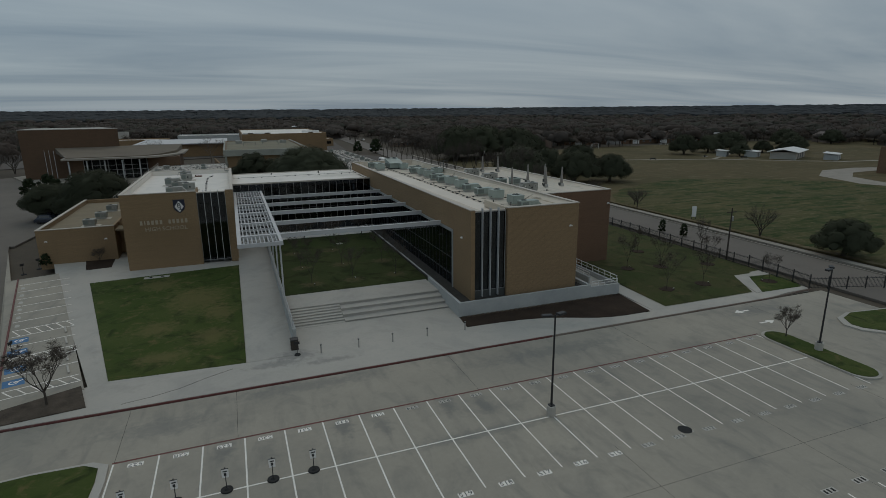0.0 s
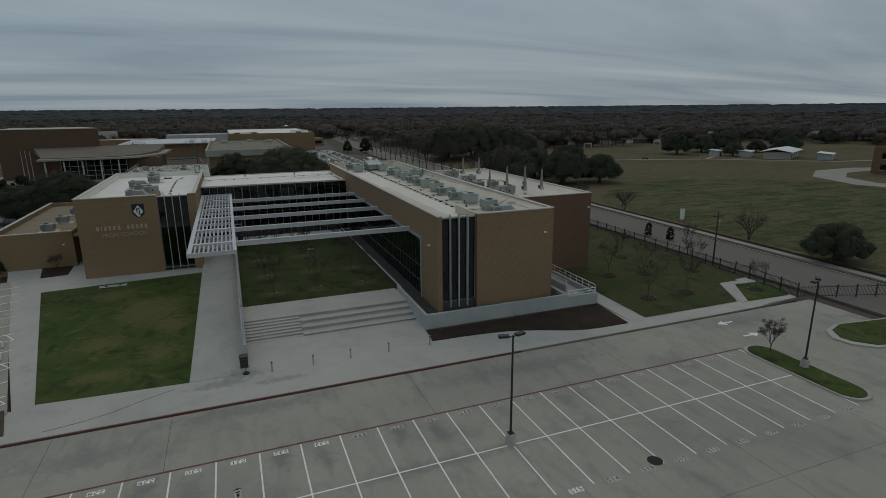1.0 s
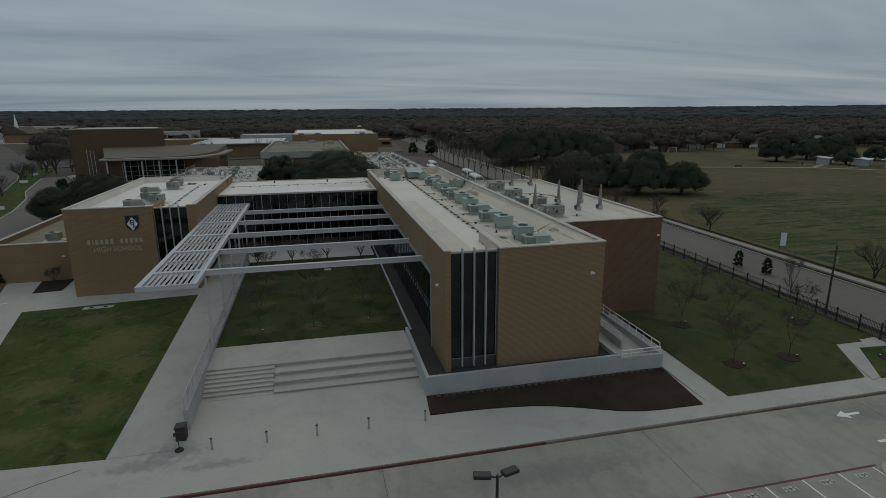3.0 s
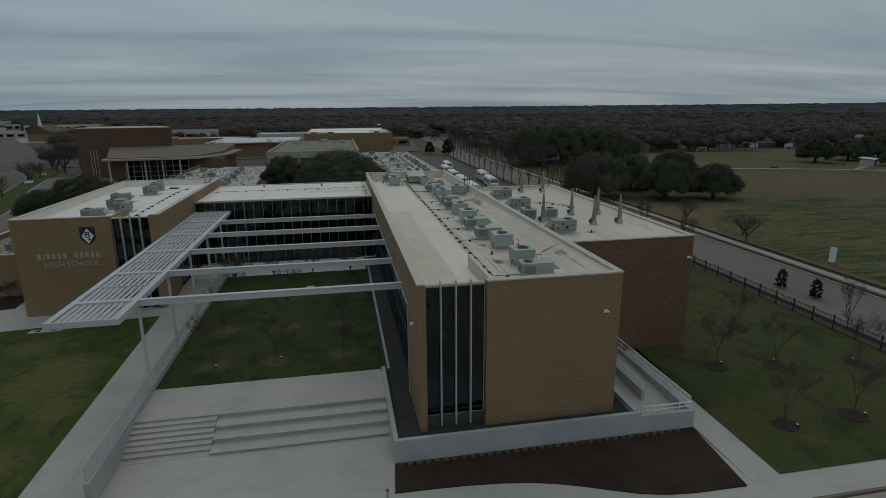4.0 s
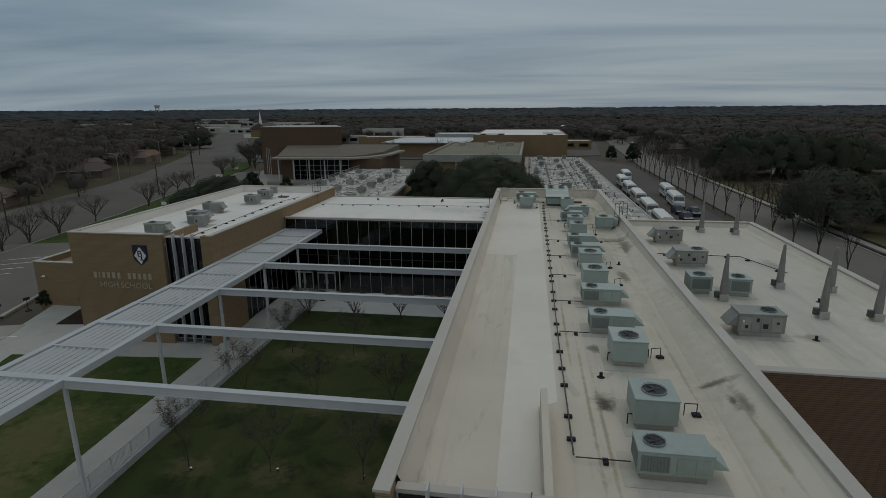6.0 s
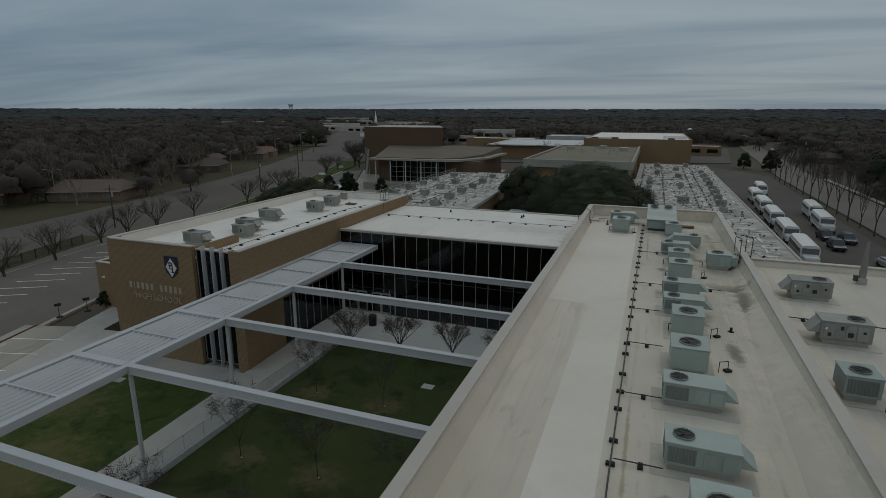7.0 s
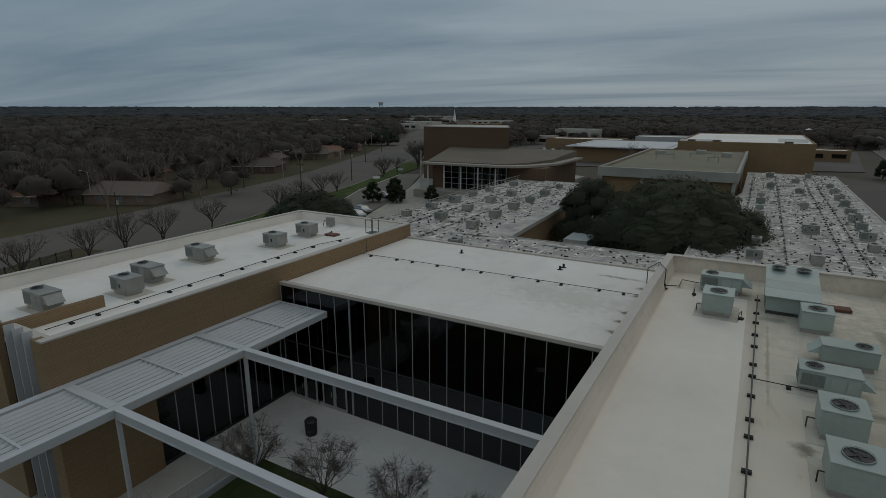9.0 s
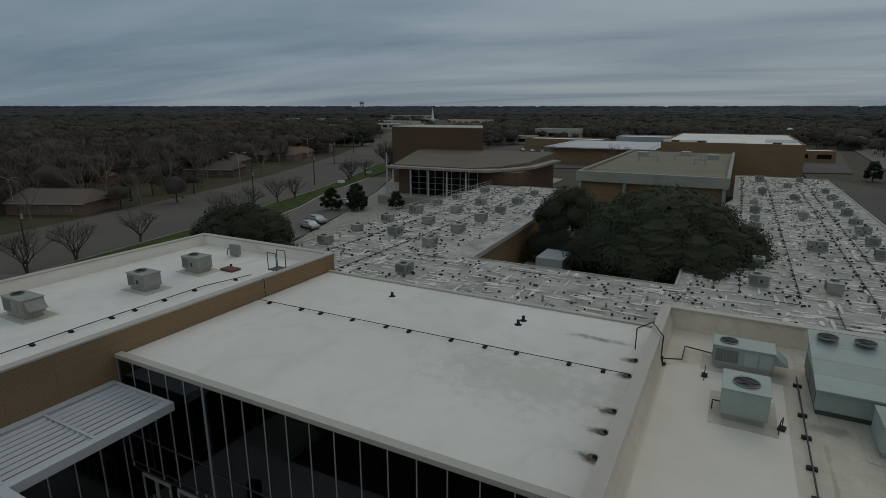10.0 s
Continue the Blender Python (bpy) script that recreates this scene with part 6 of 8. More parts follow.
part("hose", Geo().tube((-0.45, 0, 0.6), (-0.8, 0, 0.55), 0.03, sides=6).tube((-0.8, 0, 0.55), (-0.95, 0, 0.0), 0.03, sides=6), RUBBER, cond)
# scuppers along the link's parapet foot
for y in (98.7, 100.4, 102.05, 105.45, 107.2):
    soiled(MEMBRANE_NEW, 21.45, y, 0.5, 0.3, (0.10, 0.075, 0.055), 0.9)
    s = thing("roof_drain", pose(21.5, y, 9.78), "dark stained roof drain by the parapet", "roof drain", "roof drains")
    part("bowl", Geo().tube((0, 0, 0), (0, 0, 0.05), 0.2, 0.15, 14), BROWNROOF, s)
    part("grate", Geo().tube((0.1, 0, 0.05), (0.1, 0, 0.12), 0.09, 0.06, 10), RUBBER, s)
# branch conduits and drips beside the units
for i, (x, y) in enumerate([(32.2, 57.9), (32.0, 62.8), (31.9, 73.6), (31.9, 77.6), (32.2, 88.6), (27.2, 102.4), (24.6, 105.6)]):
    c = thing("conduit_loop", pose(x, y, roof_at(y), 0, 0, 15 * i), "thin black looped conduit with a block", "pipe", "conduit loops")
    part("conduit", Geo().tube((0, 0, 0.0), (0, 0, 0.5), 0.02, sides=5).tube((0, 0, 0.5), (0.45, 0, 0.5), 0.02, sides=5).tube((0.45, 0, 0.5), (0.45, 0, 0), 0.02, sides=5), BLACK, c)
    part("block", Geo().box(0.3, 0.6, -0.12, 0.12, -0.02, 0.1), RUBBER, c)

# annexe roof units
place(cased_unit(1.6, 1.2, 1.0, "small grey unit on the annexe roof", ACOLD, hood=False, group="annexe units"), [(-21.3, 93.2, 5.15, 0, 1.0), (-20.9, 99.4, 5.15, 0, 1.0), (-20.6, 106.6, 5.15, 0, 1.0)])

# ---- old school roof ----
old_units = [(-4.1, 127.6), (-7.2, 138.5), (-7.6, 147.1), (-8.0, 155.6), (-8.0, 163.3), (-8.4, 172.2), (-19.4, 133.6), (-20.4, 141.5), (-14.2, 141.7), (-20.3, 149), (-14.0, 150.2), (-20.1, 157), (-14.3, 160), (-20.5, 165), (-20.2, 172), (-14, 169), (-19, 182), (-9, 183),
             (28.0, 139.9), (28.1, 147.5), (28.0, 154.5), (28.1, 161), (28.2, 168), (28.2, 174.8), (28.3, 182), (28.3, 190), (34.0, 140.4), (34.4, 158), (34.8, 180.7), (35, 200), (40.3, 150), (40.6, 157), (40.7, 164), (40.8, 171), (41, 178), (41, 186), (41, 194), (41, 203), (41, 212), (30, 206), (35, 218), (30, 228), (38, 230), (24, 122), (38, 122)]
rngu = random.Random(21)
place(cased_unit(1.7, 1.3, 1.15, "weathered grey unit on the old school roof", ACOLD, hood=False, group="old roof units", old=True), [(x, y, OZ, rngu.choice((0, 90, 180, 270)), rngu.uniform(0.85, 1.15)) for x, y in old_units])
# patches, pads and pipe blocks on the old roof: one layer of scraps
PATCHW = surface("pale roof patch", (0.72, 0.70, 0.66), 0.8, second=(0.5, 0.48, 0.45), var=0.2, big=0.8, fine=4.0)
PATCHD = surface("dark roof patch", (0.27, 0.265, 0.255), 0.85, var=0.2, big=0.8, fine=4.0)


def on_old_roof(x, y):
    if -22 < x < 44 and 113.5 < y < 135.5:
        return True
    if -22 < x < -3.5 and 135 < y < 193:
        return True
    return 26 < x < 43.5 and 135 < y < 237 or 21.8 < x < 26 and 135 < y < 175


gw, gd, gb, gl, gv = Geo(), Geo(), Geo(), Geo(), Geo()
k = 0
while k < 5200:
    x, y = rngu.uniform(-22, 44), rngu.uniform(113.5, 237)
    if not on_old_roof(x, y):
        continue
    k += 1
    w, d = rngu.uniform(0.2, 1.0) ** 1.5 * 1.5, rngu.uniform(0.07, 0.26)
    kind = rngu.random()
    m = pose(x, y, OZ + 0.001 + 0.00002 * k, 0, 0, rngu.choice((0, 4, -5, 90)) if kind < 0.72 else rngu.choice((0, 90)))
    if kind < 0.55:
        gw.prism([tuple((m @ Vector((w * math.cos(q) * rngu.uniform(0.7, 1.25), d * math.sin(q) * rngu.uniform(0.6, 1.3), 0))).xy) for q in (0.5, 1.3, 2.6, 3.6, 4.6, 5.8)], OZ, OZ + 0.021 + 0.00002 * k)
    elif kind < 0.72:
        gd.prism([tuple((m @ Vector((w * 0.5 * math.cos(q) * rngu.uniform(0.6, 1.3), d * 0.7 * math.sin(q) * rngu.uniform(0.6, 1.3), 0))).xy) for q in (0.4, 1.4, 2.5, 3.5, 4.7, 5.7)], OZ, OZ + 0.016 + 0.00002 * k)
    else:
        gb.box(-0.12, 0.12, -0.08, 0.08, 0, 0.11, m)
for k in range(120):
    x, y = rngu.uniform(-21, 43), rngu.uniform(115, 230)
    dx, dy = rngu.choice(((rngu.uniform(1.5, 5), 0.0), (0.0, rngu.uniform(2, 9))))
    if on_old_roof(x, y) and on_old_roof(x + dx, y + dy):
        gl.tube((x, y, OZ + 0.14), (x + dx, y + dy, OZ + 0.14), 0.035, sides=4)
        gl.tube((x, y, OZ), (x, y, OZ + 0.14), 0.035, sides=4)
for k in range(150):
    x, y = rngu.uniform(-21, 43), rngu.uniform(115, 232)
    if on_old_roof(x, y):
        gv.tube((x, y, OZ), (x, y, OZ + rngu.uniform(0.3, 0.7)), rngu.uniform(0.07, 0.16), sides=7)
for x in (24.2, 26.4, 31.2, 36.9, 38.8, -11.0, -17.0):
    y0, y1 = (137, 232) if x > 26 else ((137, 172) if x > 0 else (116, 190))
    gl.tube((x, y0, OZ + 0.16), (x + 0.3, y1, OZ + 0.16), 0.04, sides=5)
    for k in range(int((y1 - y0) / 2.1)):
        v0 = y0 + k * 2.1 + rngu.uniform(-0.6, 0.6)
        gb.box(x - 0.13, x + 0.14, v0, v0 + rngu.uniform(0.15, 0.5), OZ, OZ + 0.11)
tagged(part("roof_patches", gw, PATCHW), "pale membrane patches over the old roof", "roof patch", kind="stuff")
tagged(part("dark_roof_patches", gd, PATCHD), "dark weathered patches over the old roof", "roof patch", kind="stuff")
tagged(part("pipe_blocks", gb, RUBBER), "small dark pipe supports over the old roof", "pipe support", kind="stuff")
tagged(part("roof_vents", gv, ACOLD), "short grey vent pipes over the old roof", "roof vent", kind="stuff")
tagged(part("roof_conduits", gl, BLACK), "long dark conduits over the old roof", "pipe", kind="stuff")
rail = thing("roof_rail", Matrix(), "low white rail along the old roof's edge", "railing")
part("top_rail", Geo().tube((-22.3, 118, OZ + 1.05), (-22.3, 193.5, OZ + 1.05), 0.04, sides=6), WALK, rail)
part("middle_rail", Geo().tube((-22.3, 118, OZ + 0.55), (-22.3, 193.5, OZ + 0.55), 0.03, sides=6), WALK, rail)
me = made("post", Geo().tube((0, 0, 0), (0, 0, 1.05), 0.035, sides=6), WALK)
for k in range(32):
    piece("post", me, rail, pose(-22.3, 118 + k * 2.4, OZ))


# ---- vehicles ----
def bus():
    b = thing("bus", Matrix(), "white school bus with dark windows", "bus", "parked buses")
    body = Geo()
    prof = [(-1.2, 0.7), (1.2, 0.7), (1.22, 2.4), (1.05, 2.85), (0.6, 3.02), (-0.6, 3.02), (-1.05, 2.85), (-1.22, 2.4)]
    n = len(body.v)
    for y in (-4.2, 4.9):
        body.v += [(px, y, pz) for px, pz in prof]
    k = len(prof)
    body.f += [(i, (i + 1) % k, k + (i + 1) % k, k + i) for i in range(k)] + [tuple(range(k))[::-1], tuple(range(k, 2 * k))]
    part("body", body, BUSWHITE, b)
    part("bonnet", Geo().box(-1.0, 1.0, -5.9, -4.2, 0.7, 1.75), BUSWHITE, b, bevel=0.15)
    part("windscreen", Geo().box(-1.05, 1.05, -4.23, -4.2, 1.8, 2.6), INSIDE, b)
    for sx in (-1, 1):
        for j in range(9):
            part("window", Geo().box(sx * 1.225 - 0.01, sx * 1.225 + 0.01, -3.6 + j * 0.92, -2.85 + j * 0.92, 1.75, 2.4), INSIDE, b)
        for y in (-4.9, 2.6):
            w = part("wheel", Geo().tube((sx * 0.9, y, 0.5), (sx * 1.18, y, 0.5), 0.5, sides=14), RUBBER, b)
            part("rim", Geo().tube((sx * 1.18, y, 0.5), (sx * 1.2, y, 0.5), 0.25, sides=10), GALV, w)
    part("stripe", Geo().box(-1.235, 1.235, -4.1, 4.8, 1.35, 1.45), NAVY, b)
    part("bumper", Geo().box(-1.1, 1.1, -6.05, -5.9, 0.5, 0.8), BLACK, b, bevel=0.03)
    return b


place(bus(), [(50.7 + 0.035 * 14.6 * k, 141.5 + 14.6 * k, 0.05, -2, 1.0) for k in range(5)] + [(59.3, 168, 0.05, -4, 1.0), (60.6, 181.5, 0.05, -4, 1.0), (56.0, 214, 0.05, -3, 1.0)])


def car(material, label, tall=0.0):
    c = thing("car", Matrix(), label, "car", "parked cars")
    g = Geo()
    prof = [(-2.2, 0.35), (-2.25, 0.75), (-1.3, 0.95), (-0.6, 1.42 + tall), (1.2, 1.45 + tall), (1.9, 1.0), (2.25, 0.9), (2.25, 0.35)]
    for sx, inset in ((-1, 1), (1, 1)):
        g.v += [(sx * (0.88 if z < 1.1 else 0.68), y, z) for y, z in prof]
    k = len(prof)
    g.f += [(i, (i + 1) % k, k + (i + 1) % k, k + i) for i in range(k)] + [tuple(range(k))[::-1], tuple(range(k, 2 * k))]
    part("body", g, material, c, bevel=0.03)
    part("glass", Geo().box(-0.8, 0.8, -0.55, 1.2, 1.0, 1.36 + tall), INSIDE, c)
    for sx in (-1, 1):
        for y in (-1.4, 1.4):
            part("wheel", Geo().tube((sx * 0.65, y, 0.33), (sx * 0.9, y, 0.33), 0.33, sides=12), RUBBER, c)
    return c


place(car(CARPAINT, "dark parked car on grey paving", 0.25), [(-36.2, 129.0, 0.0, 75, 1.05), (-36.9, 133.2, 0.0, 75, 1.0), (-38.4, 139.5, 0.0, 75, 1.0), (55, 128, 0.05, 80, 1.0), (57.2, 150.5, 0.05, 0, 1.0), (57.5, 158, 0.05, 4, 1.0), (60.3, 156.5, 0.05, 0, 1.0)])
place(car(SILVERPAINT, "silver parked car on grey paving"), [(-43.2, 157.5, 0.0, 75, 1.0), (-45.4, 162, 0.0, 75, 1.05), (-52.5, 181, 0.0, 65, 1.0), (54, 118, 0.05, 90, 1.0), (61, 140, 0.05, 10, 1.0), (72, 300, 0.0, 4, 1.0), (90, 400, 0, 4, 1.0), (-214, 500, 0, 60, 1.0), (-206, 512, 0, 60, 1.0), (-222, 520, 0, 60, 1.0), (-198, 530, 0, 90, 1.0), (-232, 590, 0, 0, 1.0), (-224, 592, 0, 0, 1.0), (-210, 588, 0, 0, 1.0), (-60, 345, 0, 30, 1.0), (-66, 348, 0, 30, 1.0), (-72, 351, 0, 30, 1.0), (30, 372, 0, 0, 1.0), (36, 372, 0, 0, 1.0)])


# ---- poles and street furniture ----
def utility_pole(label, h=10.0):
    p = thing("utility_pole", Matrix(), label, "utility pole", "utility poles")
    part("pole", Geo().tube((0, 0, -0.3), (0, 0, h), 0.17, 0.11, 8), BARK, p)
    part("crossarm", Geo().box(-1.2, 1.2, -0.06, 0.06, h - 0.9, h - 0.76), BARK, p)
    part("transformer", Geo().tube((0.32, 0, h - 2.6), (0.32, 0, h - 1.7), 0.22, sides=10), GALV, p)
    return p


place(utility_pole("tall weathered wooden utility pole"), [(-66.1, 122, 0, 30, 0.8), (-71, 170.7, 0, 30, 0.9), (-82, 204, 0, 25, 0.95), (-115, 254, 0, 25, 1.0), (-140, 300, 0, 25, 1.0), (66.2, 57.4, 0, 0, 0.75), (81.5, 175, 0, 0, 0.9), (84, 230, 0, 0, 0.9), (90, 330, 0, 0, 1.0), (82, 290, 0, 0, 1.0)])


def street_lamp(label):
    s = thing("street_lamp", Matrix(), label, "street lamp", "boulevard lamps")
    part("pole", Geo().tube((0, 0, -0.2), (0, 0, 8.6), 0.1, 0.07, 8), GALV, s)
    for sx in (-1, 1):
        part("arm", Geo().tube((0, 0, 8.4), (sx * 1.0, 0, 8.95), 0.045, sides=6).tube((sx * 1.0, 0, 8.95), (sx * 1.9, 0, 9.05), 0.045, sides=6), GALV, s)
        part("lamp_head", Geo().box(sx * 2.1 - 0.35, sx * 2.1 + 0.35, -0.13, 0.13, 8.97, 9.12), GALV, s, bevel=0.03)
    return s


place(street_lamp("grey double-armed street lamp"), [(-107, 139.5, 0, 20, 0.85), (-101.5, 194.5, 0, 20, 1.0), (-135, 262, 0, 20, 1.0), (-165, 325, 0, 20, 1.0)])
fsign = thing("notice_board", pose(84.3, 82, -0.05, 0, 0, -35), "tall white notice board at the field's edge", "sign")
part("board", Geo().box(-0.4, 0.4, -0.04, 0.04, 0.5, 2.6), WHITE, fsign, bevel=0.01)
part("post", Geo().box(-0.4, -0.32, -0.04, 0.04, 0, 0.5), BLACK, fsign)
part("post", Geo().box(0.32, 0.4, -0.04, 0.04, 0, 0.5), BLACK, fsign)


# ---- distant buildings ----
def box_building(name, x0, x1, y0, y1, z1, wall, roof, label, group="", z0=-0.3, rim=0.5, turn=0.0):
    b = thing(name, pose((x0 + x1) / 2, (y0 + y1) / 2, 0, 0, 0, turn), label, "building", group)
    w, d = (x1 - x0) / 2, (y1 - y0) / 2
    part("wall", hollow(Geo(), -w, w, -d, d, z0, z1, 0.4), wall, b)
    part("roof", Geo().box(-w + 0.4, w - 0.4, -d + 0.4, d - 0.4, z1 - rim - 0.3, z1 - rim), roof, b)
    return b


GYMROOF = surface("mossy gravel roofing", (0.20, 0.185, 0.13), 0.95, second=(0.16, 0.15, 0.11), big=0.1, fine=6.0, var=0.2, stain=0.4, bump=0.1)
GYMBAND = surface("grey-green fascia concrete", (0.30, 0.31, 0.28), 0.9, second=(0.25, 0.26, 0.235), big=0.2, fine=4.0, var=0.12, stain=0.3, bump=0.03)
gym = box_building("gymnasium", -2.4, 23.6, 191.5, 256, 9.3, TANPLAIN, GYMROOF, "broad gymnasium with a pale concrete roof band", rim=0.25)
part("fascia", Geo().box(-13.6, 13.6, -33.3, -32.26, 7.5, 9.45), GYMBAND, gym, "pale grey-green concrete fascia band")
part("fascia", Geo().box(-13.6, -13.01, -32.25, 32.2, 7.5, 9.45), GYMBAND, gym, "pale grey-green concrete fascia band")
part("fascia", Geo().box(13.01, 13.6, -32.25, 32.2, 7.5, 9.45), GYMBAND, gym, "pale grey-green concrete fascia band")
for k in range(4):
    part("pilaster", Geo().box(-13.2 + k * 8.6, -12.6 + k * 8.6, -33.0, -32.26, -0.3, 7.5), GYMBAND, gym)
for px, py, w in ((-4.5, -2.0, 4.5), (3.5, 6.0, 6.0), (7.0, -6.0, 2.4)):
    part("pipe_rack", Geo().box(px - w / 2, px + w / 2, py - 0.1, py + 0.1, 10.1, 10.3).box(px - w / 2, px - w / 2 + 0.2, py - 0.1, py + 0.1, 9.0, 10.1).box(px + w / 2 - 0.2, px + w / 2, py - 0.1, py + 0.1, 9.0, 10.1), GYMBAND, gym)
for px, py in ((-8, 14), (2, 20), (9, 12)):
    part("rooftop_box", Geo().box(px - 1.2, px + 1.2, py - 1.4, py + 1.4, 9.0, 10.1), ACOLD, gym, bevel=0.03)
gym2 = box_building("sports_hall", 4.4, 40.9, 258.5, 325, 11.8, TANPLAIN, MEMBRANE_NEW, "tall tan brick sports hall with a white roof", rim=0.3)
part("white_parapet", Geo().box(-17.8, -6.0, -31.5, -31.1, 11.5, 12.3).box(9.0, 17.0, -20.5, -20.1, 11.5, 12.5), WHITE, gym2, "white raised parapet panels")
for k, px in enumerate((-14.5, -7.5, 11.5)):
    part("roof_panel", Geo().box(px - 1.1, px + 1.1, -31.62, -31.51, 11.5, 12.2), BROWNREVEAL, gym2)

aud = thing("auditorium", pose(-46.9, 188.2, 0, 0, 0, 2), "brown brick auditorium with a glazed lobby", "building")
part("lobby_wall", Geo().box(1.0, 31, 4.5, 33, -0.3, 7.9), BROWNBRICK, aud)
part("canopy", Geo().prism([(0, 0), (21, 0), (25, 1.5), (29, 6), (32, 13), (33, 32), (-2, 32)], 8.0, 8.5), LIPCONCRETE, aud, "flat concrete canopy roof")
part("lobby_roof", Geo().prism([(0.8, 2.2), (20.5, 2.2), (26, 6), (30, 14), (31, 33), (-8, 33)], 8.4, lambda x, y: 8.7 + (y - 2.2) * 0.05), BROWNROOF, aud, "sloping brown gravel roof")
tower = [(-17.2, 32), (-10, 31.3), (-3, 31.0), (5, 31.3), (11.4, 32), (4.0, 50), (-17.2, 50)]
part("stage_tower", Geo().prism(tower, -0.3, 16.1), BROWNBRICK, aud, "tall brown brick stage tower")
part("tower_rim", Geo().prism([(x * 1.004, y - 0.05) for x, y in tower], 16.1, 16.25), WALK, aud)
part("glass_wall", Geo().box(5.0, 22.0, 3.4, 3.5, 1.9, 7.7), CLEARGLASS, aud)
for k in range(9):
    part("glass_mullion", Geo().box(5.0 + k * 2.1 - 0.06, 5.0 + k * 2.1 + 0.06, 3.2, 3.38, 1.9, 7.7), MULLION, aud)
for k in range(3):
    part("glass_transom", Geo().box(5.0, 22.0, 3.24, 3.39, 3.2 + k * 1.4, 3.28 + k * 1.4), MULLION, aud)
for k in range(5):
    part("column", Geo().tube((1.6 + k * 4.6, 0.9, 0), (1.6 + k * 4.6, 0.9, 7.7), 0.2, sides=8), WHITEMETAL, aud)
part("side_wall", Geo().box(2.2, 4.9, 3.3, 4.5, 1.9, 7.7), BROWNBRICK, aud)
part("plinth", Geo().box(-1.0, 34, -2.0, 4.5, -0.3, 1.9), LIPCONCRETE, aud)
for k in range(3):
    pole = thing("flagpole", pose(-49.5 - k * 1.8, 193 + k * 2.5, 0), "thin pale flagpole by the auditorium", "flagpole", "flagpoles")
    part("pole", Geo().tube((0, 0, 0), (0, 0, 10.5), 0.09, 0.05, 8), WHITEMETAL, pole)
    part("ball", Geo().tube((0, 0, 10.5), (0, 0, 10.66), 0.1, 0.06, 8), GALV, pole)
curve = thing("curved_wall", Matrix(), "low curved tan wall before the hall", "wall")
part("wall", Geo().strip([(-16, 196), (-9, 204), (-5, 218), (-7, 240)], 0.5, -0.3, 3.4), TANPLAIN, curve)

hall = box_building("flat_roofed_hall", -42, -4, 300, 345, 6.5, TANPLAIN, MEMBRANE_NEW, "low hall with a white overhanging roof")
part("overhang", Geo().box(-21, 21, -24.5, 24.5, 6.1, 6.5), WHITEMETAL, hall)
box_building("long_classroom_block", -75, -35, 362, 380, 6.0, TANPLAIN, MEMBRANE_NEW, "low far classroom block")
box_building("long_classroom_block", -30, 18, 372, 392, 7.5, CAST, MEMBRANE_NEW, "pale far block with a white roof")

rng = random.Random(5)


def house(x, y, turn, w, d, label, wall=None, garage=False, cover=None):
    h = thing("house", pose(x, y, -0.2, 0, 0, turn), label, "house", "suburban houses")
    part("wall", Geo().box(-w / 2, w / 2, -d / 2, d / 2, 0, 2.7), wall or SIDING, h)
    e, top = 0.5, 2.7 + d * 0.2
    a, b, c2, d2 = (-w / 2 - e, -d / 2 - e, 2.6), (w / 2 + e, -d / 2 - e, 2.6), (w / 2 + e, d / 2 + e, 2.6), (-w / 2 - e, d / 2 + e, 2.6)
    r0, r1 = (-w / 2 + 1.2, 0, top), (w / 2 - 1.2, 0, top)
    roof = part("roof", Geo().face([a, b, r1, r0]).face([c2, d2, r0, r1]).face([d2, a, r0]).face([b, c2, r1]).face([a, d2, c2, b]), cover or SHINGLE, h)
    part("ridge_cap", Geo().tube(r0, r1, 0.09, sides=5), cover or SHINGLE, roof)
    part("fascia", Geo().box(-w / 2 - e, w / 2 + e, -d / 2 - e - 0.03, -d / 2 - e, 2.42, 2.62), WALK, h, "pale fascia board")
    for k in range(1 if garage else 0, 3):
        wx = -w / 2 + (k + 0.6) * w / 3.4
        win = part("window", Geo().box(wx, wx + 1.4, -d / 2 - 0.06, -d / 2 - 0.001, 0.9, 2.1), LIPCONCRETE, h)
        part("pane", Geo().box(wx + 0.08, wx + 1.32, -d / 2 - 0.075, -d / 2 - 0.061, 0.98, 2.02), INSIDE, win)
    if garage:
        door = part("garage_door", Geo().box(-w / 2 + 0.8, -w / 2 + 5.6, -d / 2 - 0.05, -d / 2 - 0.001, 0, 2.25), WHITE, h, "white panelled garage door")
        for k in range(3):
            part("panel_joint", Geo().box(-w / 2 + 0.8, -w / 2 + 5.6, -d / 2 - 0.058, -d / 2 - 0.051, 0.54 + k * 0.56, 0.57 + k * 0.56), CAST, door)
    part("chimney", Geo().box(w * 0.2, w * 0.2 + 0.8, 0.3, 1.0, 2.6, top + 0.7), REDBRICK, h)


for x, y, turn, w, d in [(-103, 147, 25, 17, 11), (-128, 206, 25, 20, 11), (-148, 258, 25, 17, 10), (-176, 236, 30, 17, 10), (-165, 300, 25, 18, 10), (-147, 152, 20, 17, 10), (-160, 200, 20, 17, 10), (-190, 330, 25, 18, 10), (-205, 235, 20, 18, 10), (-145, 228, 25, 15, 10),
                         (120, 300, 0, 18, 10), (150, 310, 5, 18, 10), (100, 330, 0, 18, 10), (170, 360, 0, 18, 10), (350, 200, 90, 18, 10), (240, 330, 0, 18, 10), (300, 330, 0, 18, 10), (400, 260, 0, 20, 10), (130, 400, 0, 18, 10)]:
    house(x, y, turn, w, d, "low brick house with a dark shingle roof")
